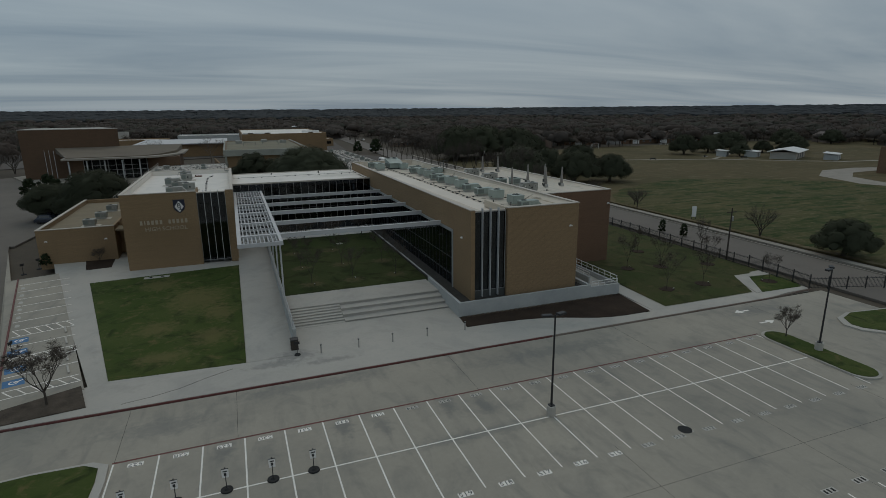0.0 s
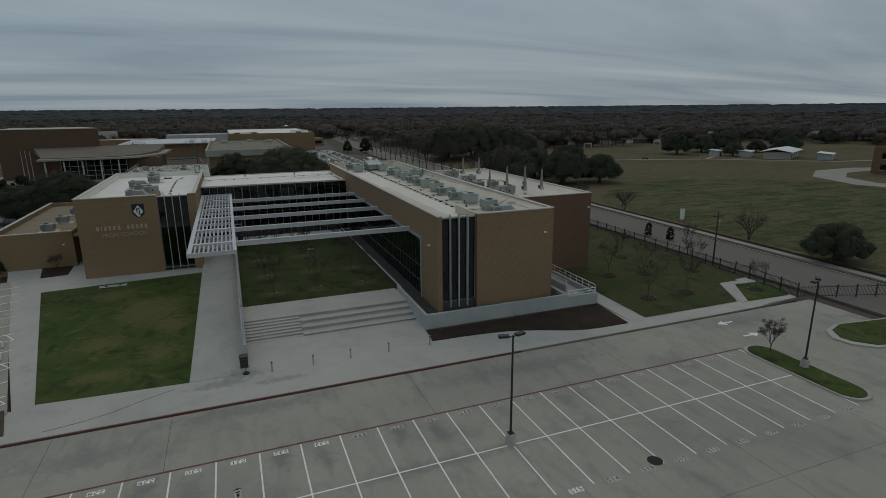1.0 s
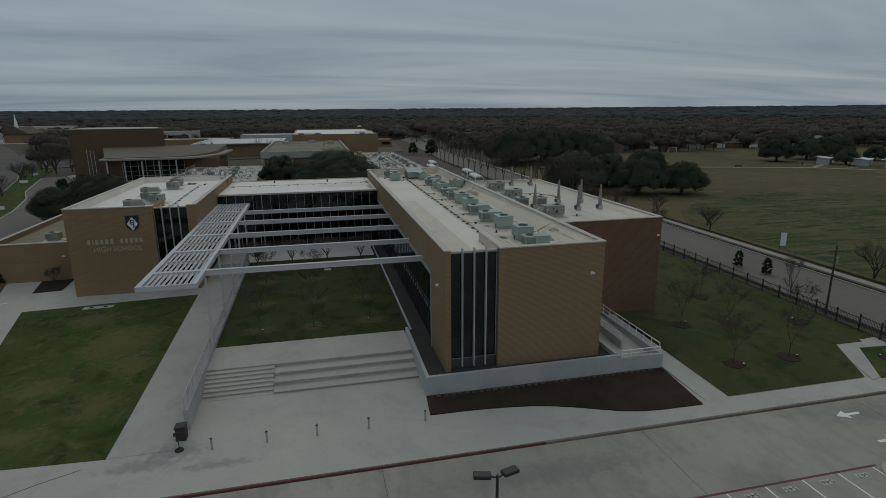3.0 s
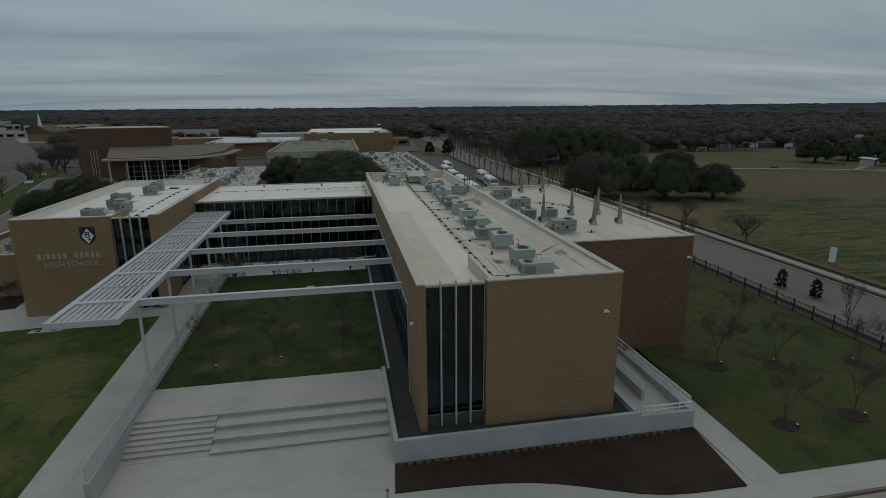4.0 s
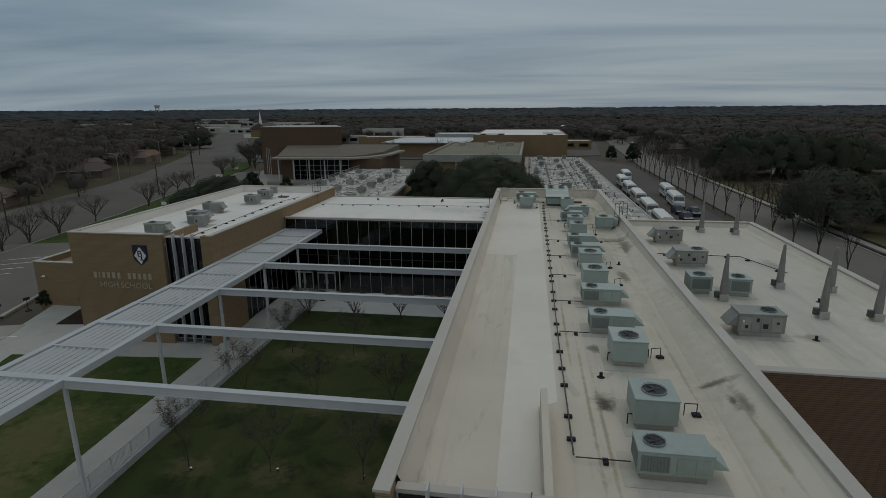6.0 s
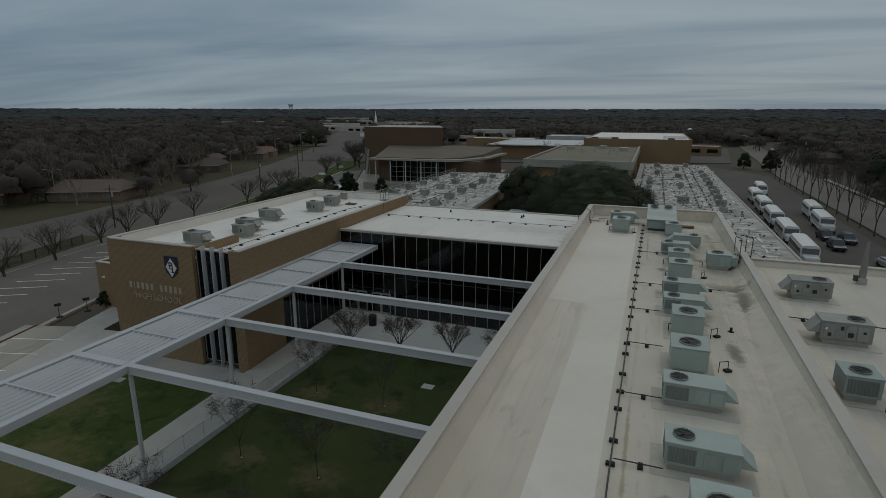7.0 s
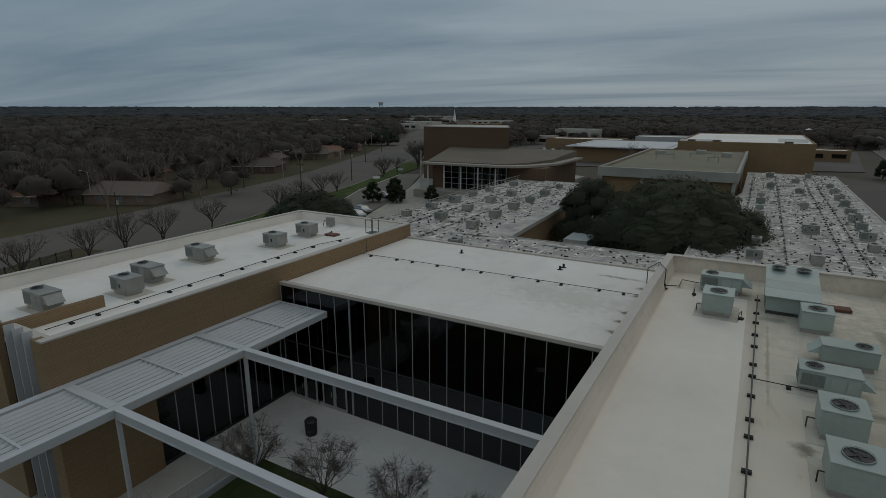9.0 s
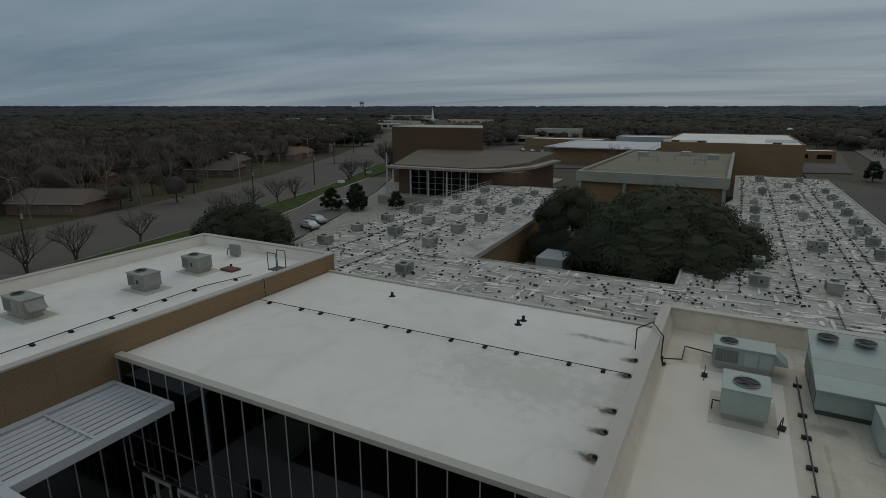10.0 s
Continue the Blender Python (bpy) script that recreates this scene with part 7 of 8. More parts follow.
house(-122, 133, 25, 15, 11, "low tan house with a rust-brown shingle roof", None, False, RUSTSHINGLE)
house(-141, 172, 25, 16, 10, "low tan house with a rust-brown shingle roof", None, False, RUSTSHINGLE)
house(-152, 271, 25, 16, 10, "low tan house with a rust-brown shingle roof", None, False, RUSTSHINGLE)
for x, y in ((166, 298), (188, 295), (203, 292), (224, 289), (242, 287), (262, 285), (284, 282), (308, 279)):
    house(x, y, -4, 17, 10, "low red brick house with a white garage door facing the field", REDBRICK, True)


# ---- things far across the field and along the boulevard ----
hut = thing("field_house", pose(226, 172, -0.05, 0, 0, 28) @ Matrix.Diagonal((1.3, 1.2, 1.05, 1)), "low pale field house with a white metal roof", "building")
part("wall", Geo().box(-8, 8, -4, 4, 0, 2.8), WALK, hut)
part("roof", Geo().prism([(-9, -5), (9, -5), (9, 0), (-9, 0)], lambda x, y: 2.75 + (y + 5) * 0.22, lambda x, y: 2.9 + (y + 5) * 0.22), BUSWHITE, hut, "white ribbed metal roof")
part("roof", Geo().prism([(-9, 0), (9, 0), (9, 5), (-9, 5)], lambda x, y: 2.75 + (5 - y) * 0.22, lambda x, y: 2.9 + (5 - y) * 0.22), BUSWHITE, hut, "white ribbed metal roof")
for k in range(3):
    part("door", Geo().box(-5 + k * 4, -3.6 + k * 4, -4.06, -4.0, 0, 2.1), INSIDE, hut)
for x, y, w, d in ((217, 182, 7, 5), (234, 158, 9, 5), (208, 190, 5, 4)):
    shed = thing("field_shed", pose(x, y, -0.05, 0, 0, 28), "small pale shed with a white roof beside the field house", "shed", "field sheds")
    part("wall", Geo().box(-w / 2, w / 2, -d / 2, d / 2, 0, 2.3), CAST, shed)
    part("roof", Geo().prism([(-w / 2 - 0.4, -d / 2 - 0.4), (w / 2 + 0.4, -d / 2 - 0.4), (w / 2 + 0.4, d / 2 + 0.4), (-w / 2 - 0.4, d / 2 + 0.4)], lambda x, y: 2.3 + (y + 3) * 0.08, lambda x, y: 2.42 + (y + 3) * 0.08), BUSWHITE, shed, "white metal roof")
    part("door", Geo().box(-0.5, 0.5, -d / 2 - 0.06, -d / 2, 0, 2.0), INSIDE, shed)
for x, y, turn in ((166.6, 187.5, -15), (205.4, 176, -25), (198, 190, 30)):
    seat = thing("field_bench", pose(x, y, 0, 0, 0, turn), "dark bench on a pale slab beside the field path", "bench", "field benches")
    part("slab", Geo().box(-1.6, 1.6, -0.8, 0.8, -0.1, 0.04), LIPCONCRETE, seat)
    part("seat", Geo().box(-1.2, 1.2, -0.2, 0.2, 0.4, 0.46), BLACK, seat)
    part("backrest", Geo().box(-1.2, 1.2, 0.2, 0.25, 0.5, 0.9), BLACK, seat)
    for sx in (-1, 1):
        part("leg", Geo().box(sx - 0.05, sx + 0.05, -0.18, 0.24, 0.04, 0.4), BLACK, seat)
for x, y, turn in ((-82.2, 231, 35), (-75.5, 208, 30), (-57.0, 153.8, 25)):
    low = thing("low_sign", pose(x, y, -0.02, 0, 0, turn), "low white sign on the green verge", "sign", "verge signs")
    part("board", Geo().box(-1.1, 1.1, -0.04, 0.04, 0.45, 1.25), WHITE, low, bevel=0.01)
    for sx in (-0.9, 0.9):
        part("post", Geo().box(sx - 0.05, sx + 0.05, 0.04, 0.12, 0, 1.2), BLACK, low)
brick_house = box_building("brick_school_building", 199, 235, 96, 119, 8.6, REDBRICK, MEMBRANE, "two-storey red brick building beside the looped drive")
for k in range(5):
    for z in (1.2, 4.8):
        part("window", Geo().box(-18.06, -18.0, -9 + k * 4, -7.2 + k * 4, z, z + 1.8), GLASS, brick_house)
        part("window_sill", Geo().box(-18.14, -18.0, -9.1 + k * 4, -7.1 + k * 4, z - 0.14, z), WALK, brick_house)
for gx, gy, turn in ((188, 257.5, 10), (239, 262, 190)):
    goal = thing("goal_frame", pose(gx, gy, 0, 0, 0, turn), "white tubular football goal on the field", "goal", "field goals")
    for sx in (-2.5, 2.5):
        part("upright", Geo().tube((sx, 0, 0), (sx, 0, 2.4), 0.09, sides=6), WHITE, goal)
        part("back_stay", Geo().tube((sx, 1.5, 0), (sx, 0, 2.4), 0.05, sides=6), WHITE, goal)
    part("crossbar", Geo().tube((-2.5, 0, 2.4), (2.5, 0, 2.4), 0.09, sides=6), WHITE, goal)
church = thing("church", pose(-200, 497, 0), "far church with a slim white steeple", "church")
part("nave", Geo().box(-8, 8, -12, 12, -0.3, 6.5), TANPLAIN, church)
part("roof", Geo().prism([(-9, -13), (0, -13), (0, 13), (-9, 13)], 6.3, lambda x, y: 6.5 + (9 + x) * 0.55).prism([(0, -13), (9, -13), (9, 13), (0, 13)], 6.3, lambda x, y: 6.5 + (9 - x) * 0.55), SHINGLE, church)
part("steeple", Geo().tube((0, -9, 6), (0, -9, 13), 1.5, 1.3, 8).tube((0, -9, 13), (0, -9, 21), 1.2, 0.05, 8), WHITE, church, "slim white steeple")
tank = thing("water_tower", pose(-1440, 2095, 0, 0, 0, 20), "far water tower on legs", "water tower")
for k in range(4):
    a = math.pi / 4 + k * math.pi / 2
    part("leg", Geo().tube((math.cos(a) * 9, math.sin(a) * 9, -1), (math.cos(a) * 7, math.sin(a) * 7, 40), 1.0, sides=6), CAST, tank)
part("tank", Geo().tube((0, 0, 36), (0, 0, 40), 5, 10.5, 12).tube((0, 0, 40), (0, 0, 46), 10.5, 10.5, 12).tube((0, 0, 46), (0, 0, 49), 10.5, 2, 12), CAST, tank)
for x0, x1, y0, y1, z1, wall, label in ((-520, -440, 655, 685, 7.0, WALK, "long pale shop row beyond the boulevard"), (-330, -285, 570, 592, 5.5, WALK, "low white shop beside the boulevard"), (-505, -440, 890, 925, 9.0, WALK, "broad pale store far up the boulevard"),
                                        (-262, -216, 545, 560, 5.0, WALK, "low white shop beside the boulevard"), (-248, -196, 606, 626, 6.0, TANPLAIN, "low tan shop row beside the boulevard"), (-392, -318, 648, 672, 6.0, WALK, "long pale shop row beyond the boulevard"), (-318, -246, 706, 728, 7.0, WALK, "long pale shop row beyond the boulevard"), (-440, -352, 770, 796, 7.0, WALK, "broad pale store far up the boulevard"),
                                        (-118, -84, 400, 412, 5.0, WALK, "low white block behind the auditorium"), (-96, -68, 440, 456, 8.0, WALK, "pale block with dark window bands"), (44, 60, 352, 366, 4.5, TANPLAIN, "low tan block beyond the sports hall")):
    b = box_building("shop_building", x0, x1, y0, y1, z1, wall, MEMBRANE_NEW, label, "far shops")
    wd = (x1 - x0) / 2
    for k in range(int(wd / 4)):
        part("window", Geo().box(-wd + 1.5 + k * 8, -wd + 6.5 + k * 8, -(y1 - y0) / 2 - 0.08, -(y1 - y0) / 2, z1 * 0.3, z1 * 0.68), GLASS, b)
dome = thing("white_hall", pose(54, 512, 0), "far hall with a white peaked roof", "building")
part("wall", Geo().box(-7, 7, -6, 6, -0.3, 5.0), CAST, dome)
part("roof", Geo().prism([(-8, -7), (0, -7), (0, 7), (-8, 7)], 4.9, lambda x, y: 5.0 + (8 + x) * 0.45).prism([(0, -7), (8, -7), (8, 7), (0, 7)], 4.9, lambda x, y: 5.0 + (8 - x) * 0.45), WHITE, dome, "white peaked roof")


# ---- trees ----
def branch(g, a, d, length, r, depth, rng, spread, droop=0.0, sides=5):
    """A tapered limb that bends once and forks."""
    mid = a + d * length * 0.5 + Vector((rng.uniform(-1, 1), rng.uniform(-1, 1), rng.uniform(-0.3, 0.6))) * length * 0.06
    end = a + d * length + Vector((rng.uniform(-1, 1), rng.uniform(-1, 1), rng.uniform(-0.5, 0.8) - droop)) * length * 0.1
    g.tube(a, mid, r, r * 0.82, sides, False).tube(mid, end, r * 0.82, r * 0.62, sides, False)
    tips = []
    if depth == 0:
        return [end]
    for k in range(rng.choice((2, 3, 3))):
        axis = Vector((rng.uniform(-1, 1), rng.uniform(-1, 1), rng.uniform(-0.2, 0.7)))
        nd = (d + axis * spread).normalized()
        start = end if k < 2 else mid
        tips += branch(g, start, nd, length * rng.uniform(0.62, 0.85), r * 0.58, depth - 1, rng, spread, droop, max(3, sides - 1))
    return tips


def twigs(g, tips, n, length, rng, width=0.012):
    for p in tips:
        for _ in range(n):
            d = Vector((rng.uniform(-1, 1), rng.uniform(-1, 1), rng.uniform(-0.3, 1.0))).normalized()
            s = d.cross(Vector((rng.uniform(-1, 1), rng.uniform(-1, 1), rng.uniform(-1, 1)))).normalized() * width
            e = p + d * length * rng.uniform(0.5, 1.2)
            g.face([p - s, p + s, e + s * 0.3, e - s * 0.3])


def leaves(g, c, radius, n, size, rng, flat=0.7):
    """n small leaf blades scattered through the outer shell of a leafy lump."""
    gen = np.random.default_rng(rng.randrange(1 << 30))
    w = gen.normal(0, 1, (n, 3))
    w /= np.linalg.norm(w, axis=1, keepdims=True)
    p = np.array(c) + w * np.array((1, 1, flat)) * radius * gen.uniform(0.72, 1.12, (n, 1))
    out = w * 0.8 + gen.normal(0, 0.4, (n, 3)) + np.array((0, 0, 0.4))
    u = np.cross(out, gen.uniform(-1, 1, (n, 3)))
    u /= np.linalg.norm(u, axis=1, keepdims=True)
    v = np.cross(out, u)
    v *= size * gen.uniform(0.4, 0.9, (n, 1)) / np.linalg.norm(v, axis=1, keepdims=True)
    u *= size * gen.uniform(0.6, 1.3, (n, 1))
    k = len(g.v)
    g.v += np.stack([p - u, p - v, p + u, p + v], 1).reshape(-1, 3).tolist()
    g.f += (k + np.arange(4 * n).reshape(-1, 4)).tolist()


def soft_crown(ob, heart):
    """Shades leaf clumps by the crown's round form: each normal leans out from the middle of its crown."""
    me = ob.data
    v = np.empty(len(me.vertices) * 3)
    me.vertices.foreach_get("co", v)
    n = v.reshape(-1, 3) - np.array(heart)
    n /= np.linalg.norm(n, axis=1, keepdims=True)
    n += np.array((0, 0, 0.55))
    n /= np.linalg.norm(n, axis=1, keepdims=True)
    me.polygons.foreach_set("use_smooth", [True] * len(me.polygons))
    me.normals_split_custom_set_from_vertices(n.tolist())


def bare_tree(seed, height, trunk, depth, spread, label, bark=None, clear=0.28, stems=1, twig_n=4, twig_l=0.7, group="bare trees"):
    rng = random.Random(seed)
    tree = thing("bare_tree", Matrix(), label, "tree", group)
    g, tips = Geo(), []
    for s in range(stems):
        lean = Vector((rng.uniform(-0.25, 0.25), rng.uniform(-0.25, 0.25), 1)).normalized() if stems > 1 else Vector((0, 0, 1))
        top = lean * height * clear
        g.tube((0, 0, -0.15), top, trunk, trunk * 0.75, 7, False)
        for k in range(4):
            w = 2 * math.pi * (k + rng.random() * 0.6) / 4
            d = Vector((math.cos(w) * spread, math.sin(w) * spread, 1.0)).normalized()
            tips += branch(g, top * rng.uniform(0.85, 1.0), d, height * 0.27, trunk * 0.55, depth, rng, spread * 0.85)
    part("trunk", g, bark or BARK, tree)
    tw = Geo()
    twigs(tw, tips, twig_n, twig_l, rng, 0.005 + height * 0.0011)
    part("crown", tw, TWIG, tree)
    return tree


def lump(g, c, r, rng, flat=0.8):
    """A rough ball of inner foliage."""
    n = len(g.v)
    g.v.append((c[0], c[1], c[2] - r * flat * 0.8))
    for lat in (-0.5, 0.15, 0.75):
        for i in range(7):
            a, q = 2 * math.pi * i / 7 + lat * 3, r * rng.uniform(0.78, 1.1)
            g.v.append((c[0] + q * math.cos(lat) * math.cos(a), c[1] + q * math.cos(lat) * math.sin(a), c[2] + q * flat * math.sin(lat)))
    g.v.append((c[0], c[1], c[2] + r * flat))
    for i in range(7):
        k = (i + 1) % 7
        g.f += [(n, n + 1 + k, n + 1 + i), (n + 22, n + 15 + i, n + 15 + k)]
        for b in (1, 8):
            g.f.append((n + b + i, n + b + k, n + b + 7 + k, n + b + 7 + i))


def oak(seed, height, radius, n, size, label, group="live oaks", leaf=None, low=0.2, lumps=42):
    """A broad evergreen: trunk, limbs, and a low dense crown of many leafy lumps with an uneven outline."""
    rng = random.Random(seed)
    tree = thing("live_oak", Matrix(), label, "tree", group)
    part("trunk", Geo().tube((0, 0, -0.2), (0, 0, height * 0.3), radius * 0.07, radius * 0.05, 8, False), BARK, tree)
    for k in range(6):
        w = 2 * math.pi * (k + rng.random() * 0.7) / 6
        tip = (math.cos(w) * radius * 0.55, math.sin(w) * radius * 0.55, height * rng.uniform(0.42, 0.6))
        part("limb", Geo().tube((0, 0, height * 0.24), tip, radius * 0.034, radius * 0.012, 5, False), BARK, tree)
    crown = Geo()
    for k in range(lumps):
        w = 2.39996 * k + rng.uniform(-0.3, 0.3)
        f = (k + 0.5) / lumps
        up = 1 - f * (1 - low) * 1.1
        out = math.sqrt(max(0.0, 1 - max(0.0, up - 0.32) ** 2 / 0.47)) * rng.uniform(0.55, 1.06)
        r = radius * rng.uniform(0.13, 0.29)
        c = Vector((math.cos(w) * out * (radius - r), math.sin(w) * out * (radius - r), max(height * low * rng.uniform(0.8, 1.2), height * up - r * 0.7)))
        lump(crown, c, r * 0.78, rng)
        leaves(crown, c, r, n // lumps, size, rng, 0.85)
    top = part("crown", crown, leaf or LEAF, tree)
    soft_crown(top, (0, 0, height * 0.4))
    return tree


def plant(tree, places):
    """Copies of a tree at x, y, z, turn, scale; the first place takes the tree itself."""
    for i, (x, y, z, turn, s) in enumerate(places):
        m = pose(x, y, z, 0, 0, turn) @ Matrix.Diagonal((s, s, s, 1))
        if i == 0:
            tree.matrix_basis = m
        else:
            tree_copy = copy_thing(tree, Matrix())
            tree_copy.matrix_basis = m


# big oak in the old court, and others
plant(oak(3, 12.3, 12.6, 150000, 0.12, "spreading dark live oak in the old court", low=0.38, lumps=150), [(18.0, 151.0, 0, 20, 1.0)])
plant(oak(8, 10.6, 8.2, 60000, 0.13, "broad dark live oak beside the old school", low=0.4, lumps=54), [(-26.9, 127.3, -0.1, 20, 1.0), (-36.8, 133.5, -0.1, 220, 0.72)])
plant(oak(4, 10.8, 7.5, 40000, 0.14, "dense dark live oak in the old court"), [(4.8, 158, 0, 0, 1.0)])
plant(oak(5, 8.4, 7.2, 30000, 0.15, "dark evergreen live oak on the grass", low=0.36, lumps=46), [(94.6, 139, 0, 0, 1.12), (106, 137, 0, 80, 0.98), (80.5, 147, 0, 160, 1.3), (83.1, 51.8, 0, 0, 0.66), (95, 156, 0, 50, 1.1), (109, 158, 0, 12, 1.15), (200, 205, 0, 70, 1.1), (229, 210, 0, 10, 1.1), (237, 212, 0, 130, 1.15), (218, 208, 0, 210, 1.0),
      (90, 222, 0, 0, 1.6), (104, 226, 0, 60, 1.7), (118, 222, 0, 33, 1.6), (97, 236, 0, 133, 1.7), (112, 240, 0, 12, 1.7), (128, 236, 0, 210, 1.5), (140, 244, 0, 260, 1.1),
      (-152, 228, -0.1, 200, 0.9), (-170, 240, -0.1, 70, 0.9), (-158, 286, -0.1, 120, 0.9), (-178, 315, -0.1, 180, 1.0), (-168, 345, -0.1, 33, 1.1), (-205, 390, -0.1, 90, 1.2), (-190, 360, -0.1, 10, 1.1), (-141, 176, -0.1, 90, 0.8),
      (250, 190, 0, 20, 0.8), (262, 196, 0, 70, 0.9), (214, 186, 0, 140, 0.7), (240, 196, 0, 230, 0.7), (282, 214, 0, 33, 1.0), (300, 232, 0, 80, 1.1), (330, 225, 0, 190, 1.0)])
plant(oak(7, 3.0, 0.95, 5200, 0.07, "small dark evergreen beside the fence", "fence evergreens", SHRUB, low=0.14, lumps=40), [(70.2, 75.1, 0, 0, 0.78), (71.0, 70.9, 0, 90, 0.78)])
plant(oak(6, 5.0, 2.6, 5000, 0.12, "small rounded evergreen beside the yard", "small evergreens", SHRUB, lumps=26), [(-51.5, 174, 0, 0, 1.0), (-48.5, 179, 0, 100, 1.1), (-46, 176, 0, 200, 0.9), (-40, 182, 0, 20, 0.8), (62, 290, 0, 0, 1.2), (70, 283, 0, 50, 1.5), (-26.3, 88.4, 0.8, 0, 0.36)])

# bare trees
plant(bare_tree(11, 4.6, 0.1, 4, 0.62, "small leafless tree in a mulched island", clear=0.24, stems=1, twig_n=14, twig_l=0.5), [(-15.45, 44.9, 0.2, 0, 1.0), (47.6, 33.4, 0.19, 40, 0.6), (-19.5, 87.0, 0.8, 80, 0.45)])
plant(bare_tree(12, 4.0, 0.034, 4, 0.4, "slim leafless young tree on the lawn", group="young lawn trees", twig_n=4, twig_l=0.5),
      [(7.0, 63.7, 1.33, 0, 1.0), (12.0, 63.9, 1.33, 70, 0.9), (17.5, 64.0, 1.33, 140, 0.95), (6.6, 71.2, 1.33, 210, 1.0), (12.0, 71.2, 1.33, 280, 0.9), (17.5, 71.0, 1.33, 30, 1.0), (6.5, 79.5, 1.33, 100, 1.0), (12.0, 79.5, 1.33, 160, 0.9),
       (47.2, 48.8, 0.3, 20, 1.0), (52.9, 48.8, 0.2, 60, 1.0), (47.9, 57.0, 0.5, 90, 1.0), (53.0, 56.4, 0.3, 140, 1.0), (60.4, 55.4, 0.2, 180, 1.0), (55.5, 64, 0.3, 220, 0.9), (61.5, 46.6, 0.17, 250, 0.8)])
plant(bare_tree(13, 3.5, 0.07, 4, 0.6, "low branching leafless tree by the entrance court", stems=2, clear=0.15, twig_n=4, twig_l=0.5, group="court trees"), [(4.8, 87.5, 1.33, 0, 1.0), (9.3, 88.3, 1.33, 60, 1.0), (14.0, 88.6, 1.33, 130, 1.0), (18.6, 88.4, 1.33, 190, 1.0)])
plant(bare_tree(14, 6.5, 0.16, 3, 0.8, "rounded leafless street tree", stems=2, clear=0.2, twig_n=5, group="street trees"),
      [(-51.5, 93.5, -0.05, 0, 0.9), (-53.3, 101.7, -0.05, 50, 1.0), (-57.0, 112, -0.05, 70, 0.9), (-58, 118, -0.05, 95, 1.0), (-58.4, 124.6, -0.05, 140, 1.0), (-60.6, 136, -0.05, 190, 0.9), (-61.8, 154, -0.05, 230, 1.0), (-64.9, 164, -0.05, 280, 0.95), (-68.5, 175.5, -0.05, 10, 1.0), (-69.7, 182.5, -0.05, 60, 0.9), (-78.6, 215.6, -0.05, 90, 1.0), (-82.5, 222, -0.05, 120, 1.0), (-82.2, 229, -0.05, 200, 0.9),
       (-79, 240, 0, 20, 1.5), (-85, 247, 0, 130, 1.6), (-76, 246, 0, 250, 1.45), (-91, 258, 0, 310, 1.6), (83.1, 66.0, 0, 33, 0.85), (82.9, 97.0, 0, 100, 0.72), (85.1, 100.5, 0, 60, 0.6), (83.2, 113.7, 0, 170, 0.75), (-35, 196, 0.0, 0, 0.8)])
tall = [(66.5, 112 + 7.5 * i, 0.1, 40 * i, 1.0 + 0.13 * ((i * 7) % 4)) for i in range(20)]
plant(bare_tree(15, 9.5, 0.11, 3, 0.2, "tall slim leafless tree along the street", clear=0.22, twig_n=9, twig_l=0.85, group="tall street trees"), tall + [(66.0, 62, 0.1, 10, 0.55), (66.0, 88, 0.1, 70, 0.7), (66.3, 100, 0.1, 100, 0.8)])
plant(bare_tree(16, 12, 0.32, 4, 0.6, "large pale leafless tree among the houses", bark=PALEBARK, clear=0.25, twig_n=3, twig_l=1.1, group="house trees"),
      [(-114, 163, 0, 0, 1.0), (-125, 158, 0, 60, 0.9), (-104, 152, 0, 120, 0.8), (-140, 190, 0, 200, 1.0), (-160, 215, 0, 250, 1.0), (-150, 165, 0, 20, 1.0), (-135, 130, 0, 80, 1.0), (-175, 185, 0, 140, 1.1), (-120, 195, 0, 190, 0.9), (-185, 250, 0, 300, 1.1), (-98, 138, 0, 40, 0.7), (-112, 141, 0, 95, 0.8), (-93, 158, 0, 150, 0.7), (-117, 196, 0, 210, 0.8), (-113, 214, 0, 260, 0.8), (-132, 140, 0, 300, 0.9), (-136, 246, 0, 30, 0.8), (-108, 176, 0, 75, 0.8), (-30, 255, 0, 0, 0.8), (-9, 262, 0, 80, 0.8)])

# distant woods: countless crowns to the horizon
def crown_tones(name, tones):
    """Bark and foliage tones of a winter wood, one for each crown, with a fine mottle over them."""
    m = surface(name, (0.07, 0.056, 0.047), 0.95, second=(0.054, 0.045, 0.039), big=0.12, fine=0.8, var=0.22, bump=0.0, spec=0.1)
    t = m.node_tree
    bsdf = t.nodes["Principled BSDF"]
    base = bsdf.inputs["Base Color"].links[0].from_socket
    geo = t.nodes.new("ShaderNodeNewGeometry")
    pick = t.nodes.new("ShaderNodeValToRGB")
    pick.color_ramp.interpolation = "CONSTANT"
    pick.color_ramp.elements[0].color = (*tones[0], 1)
    pick.color_ramp.elements[1].position, pick.color_ramp.elements[1].color = 1 / len(tones), (*tones[1], 1)
    for k, tone in enumerate(tones[2:]):
        pick.color_ramp.elements.new((k + 2) / len(tones)).color = (*tone, 1)
    t.links.new(geo.outputs["Random Per Island"], pick.inputs[0])
    t.links.new(mix_colour(t, 0.62, base, pick.outputs[0]), bsdf.inputs["Base Color"])
    return m


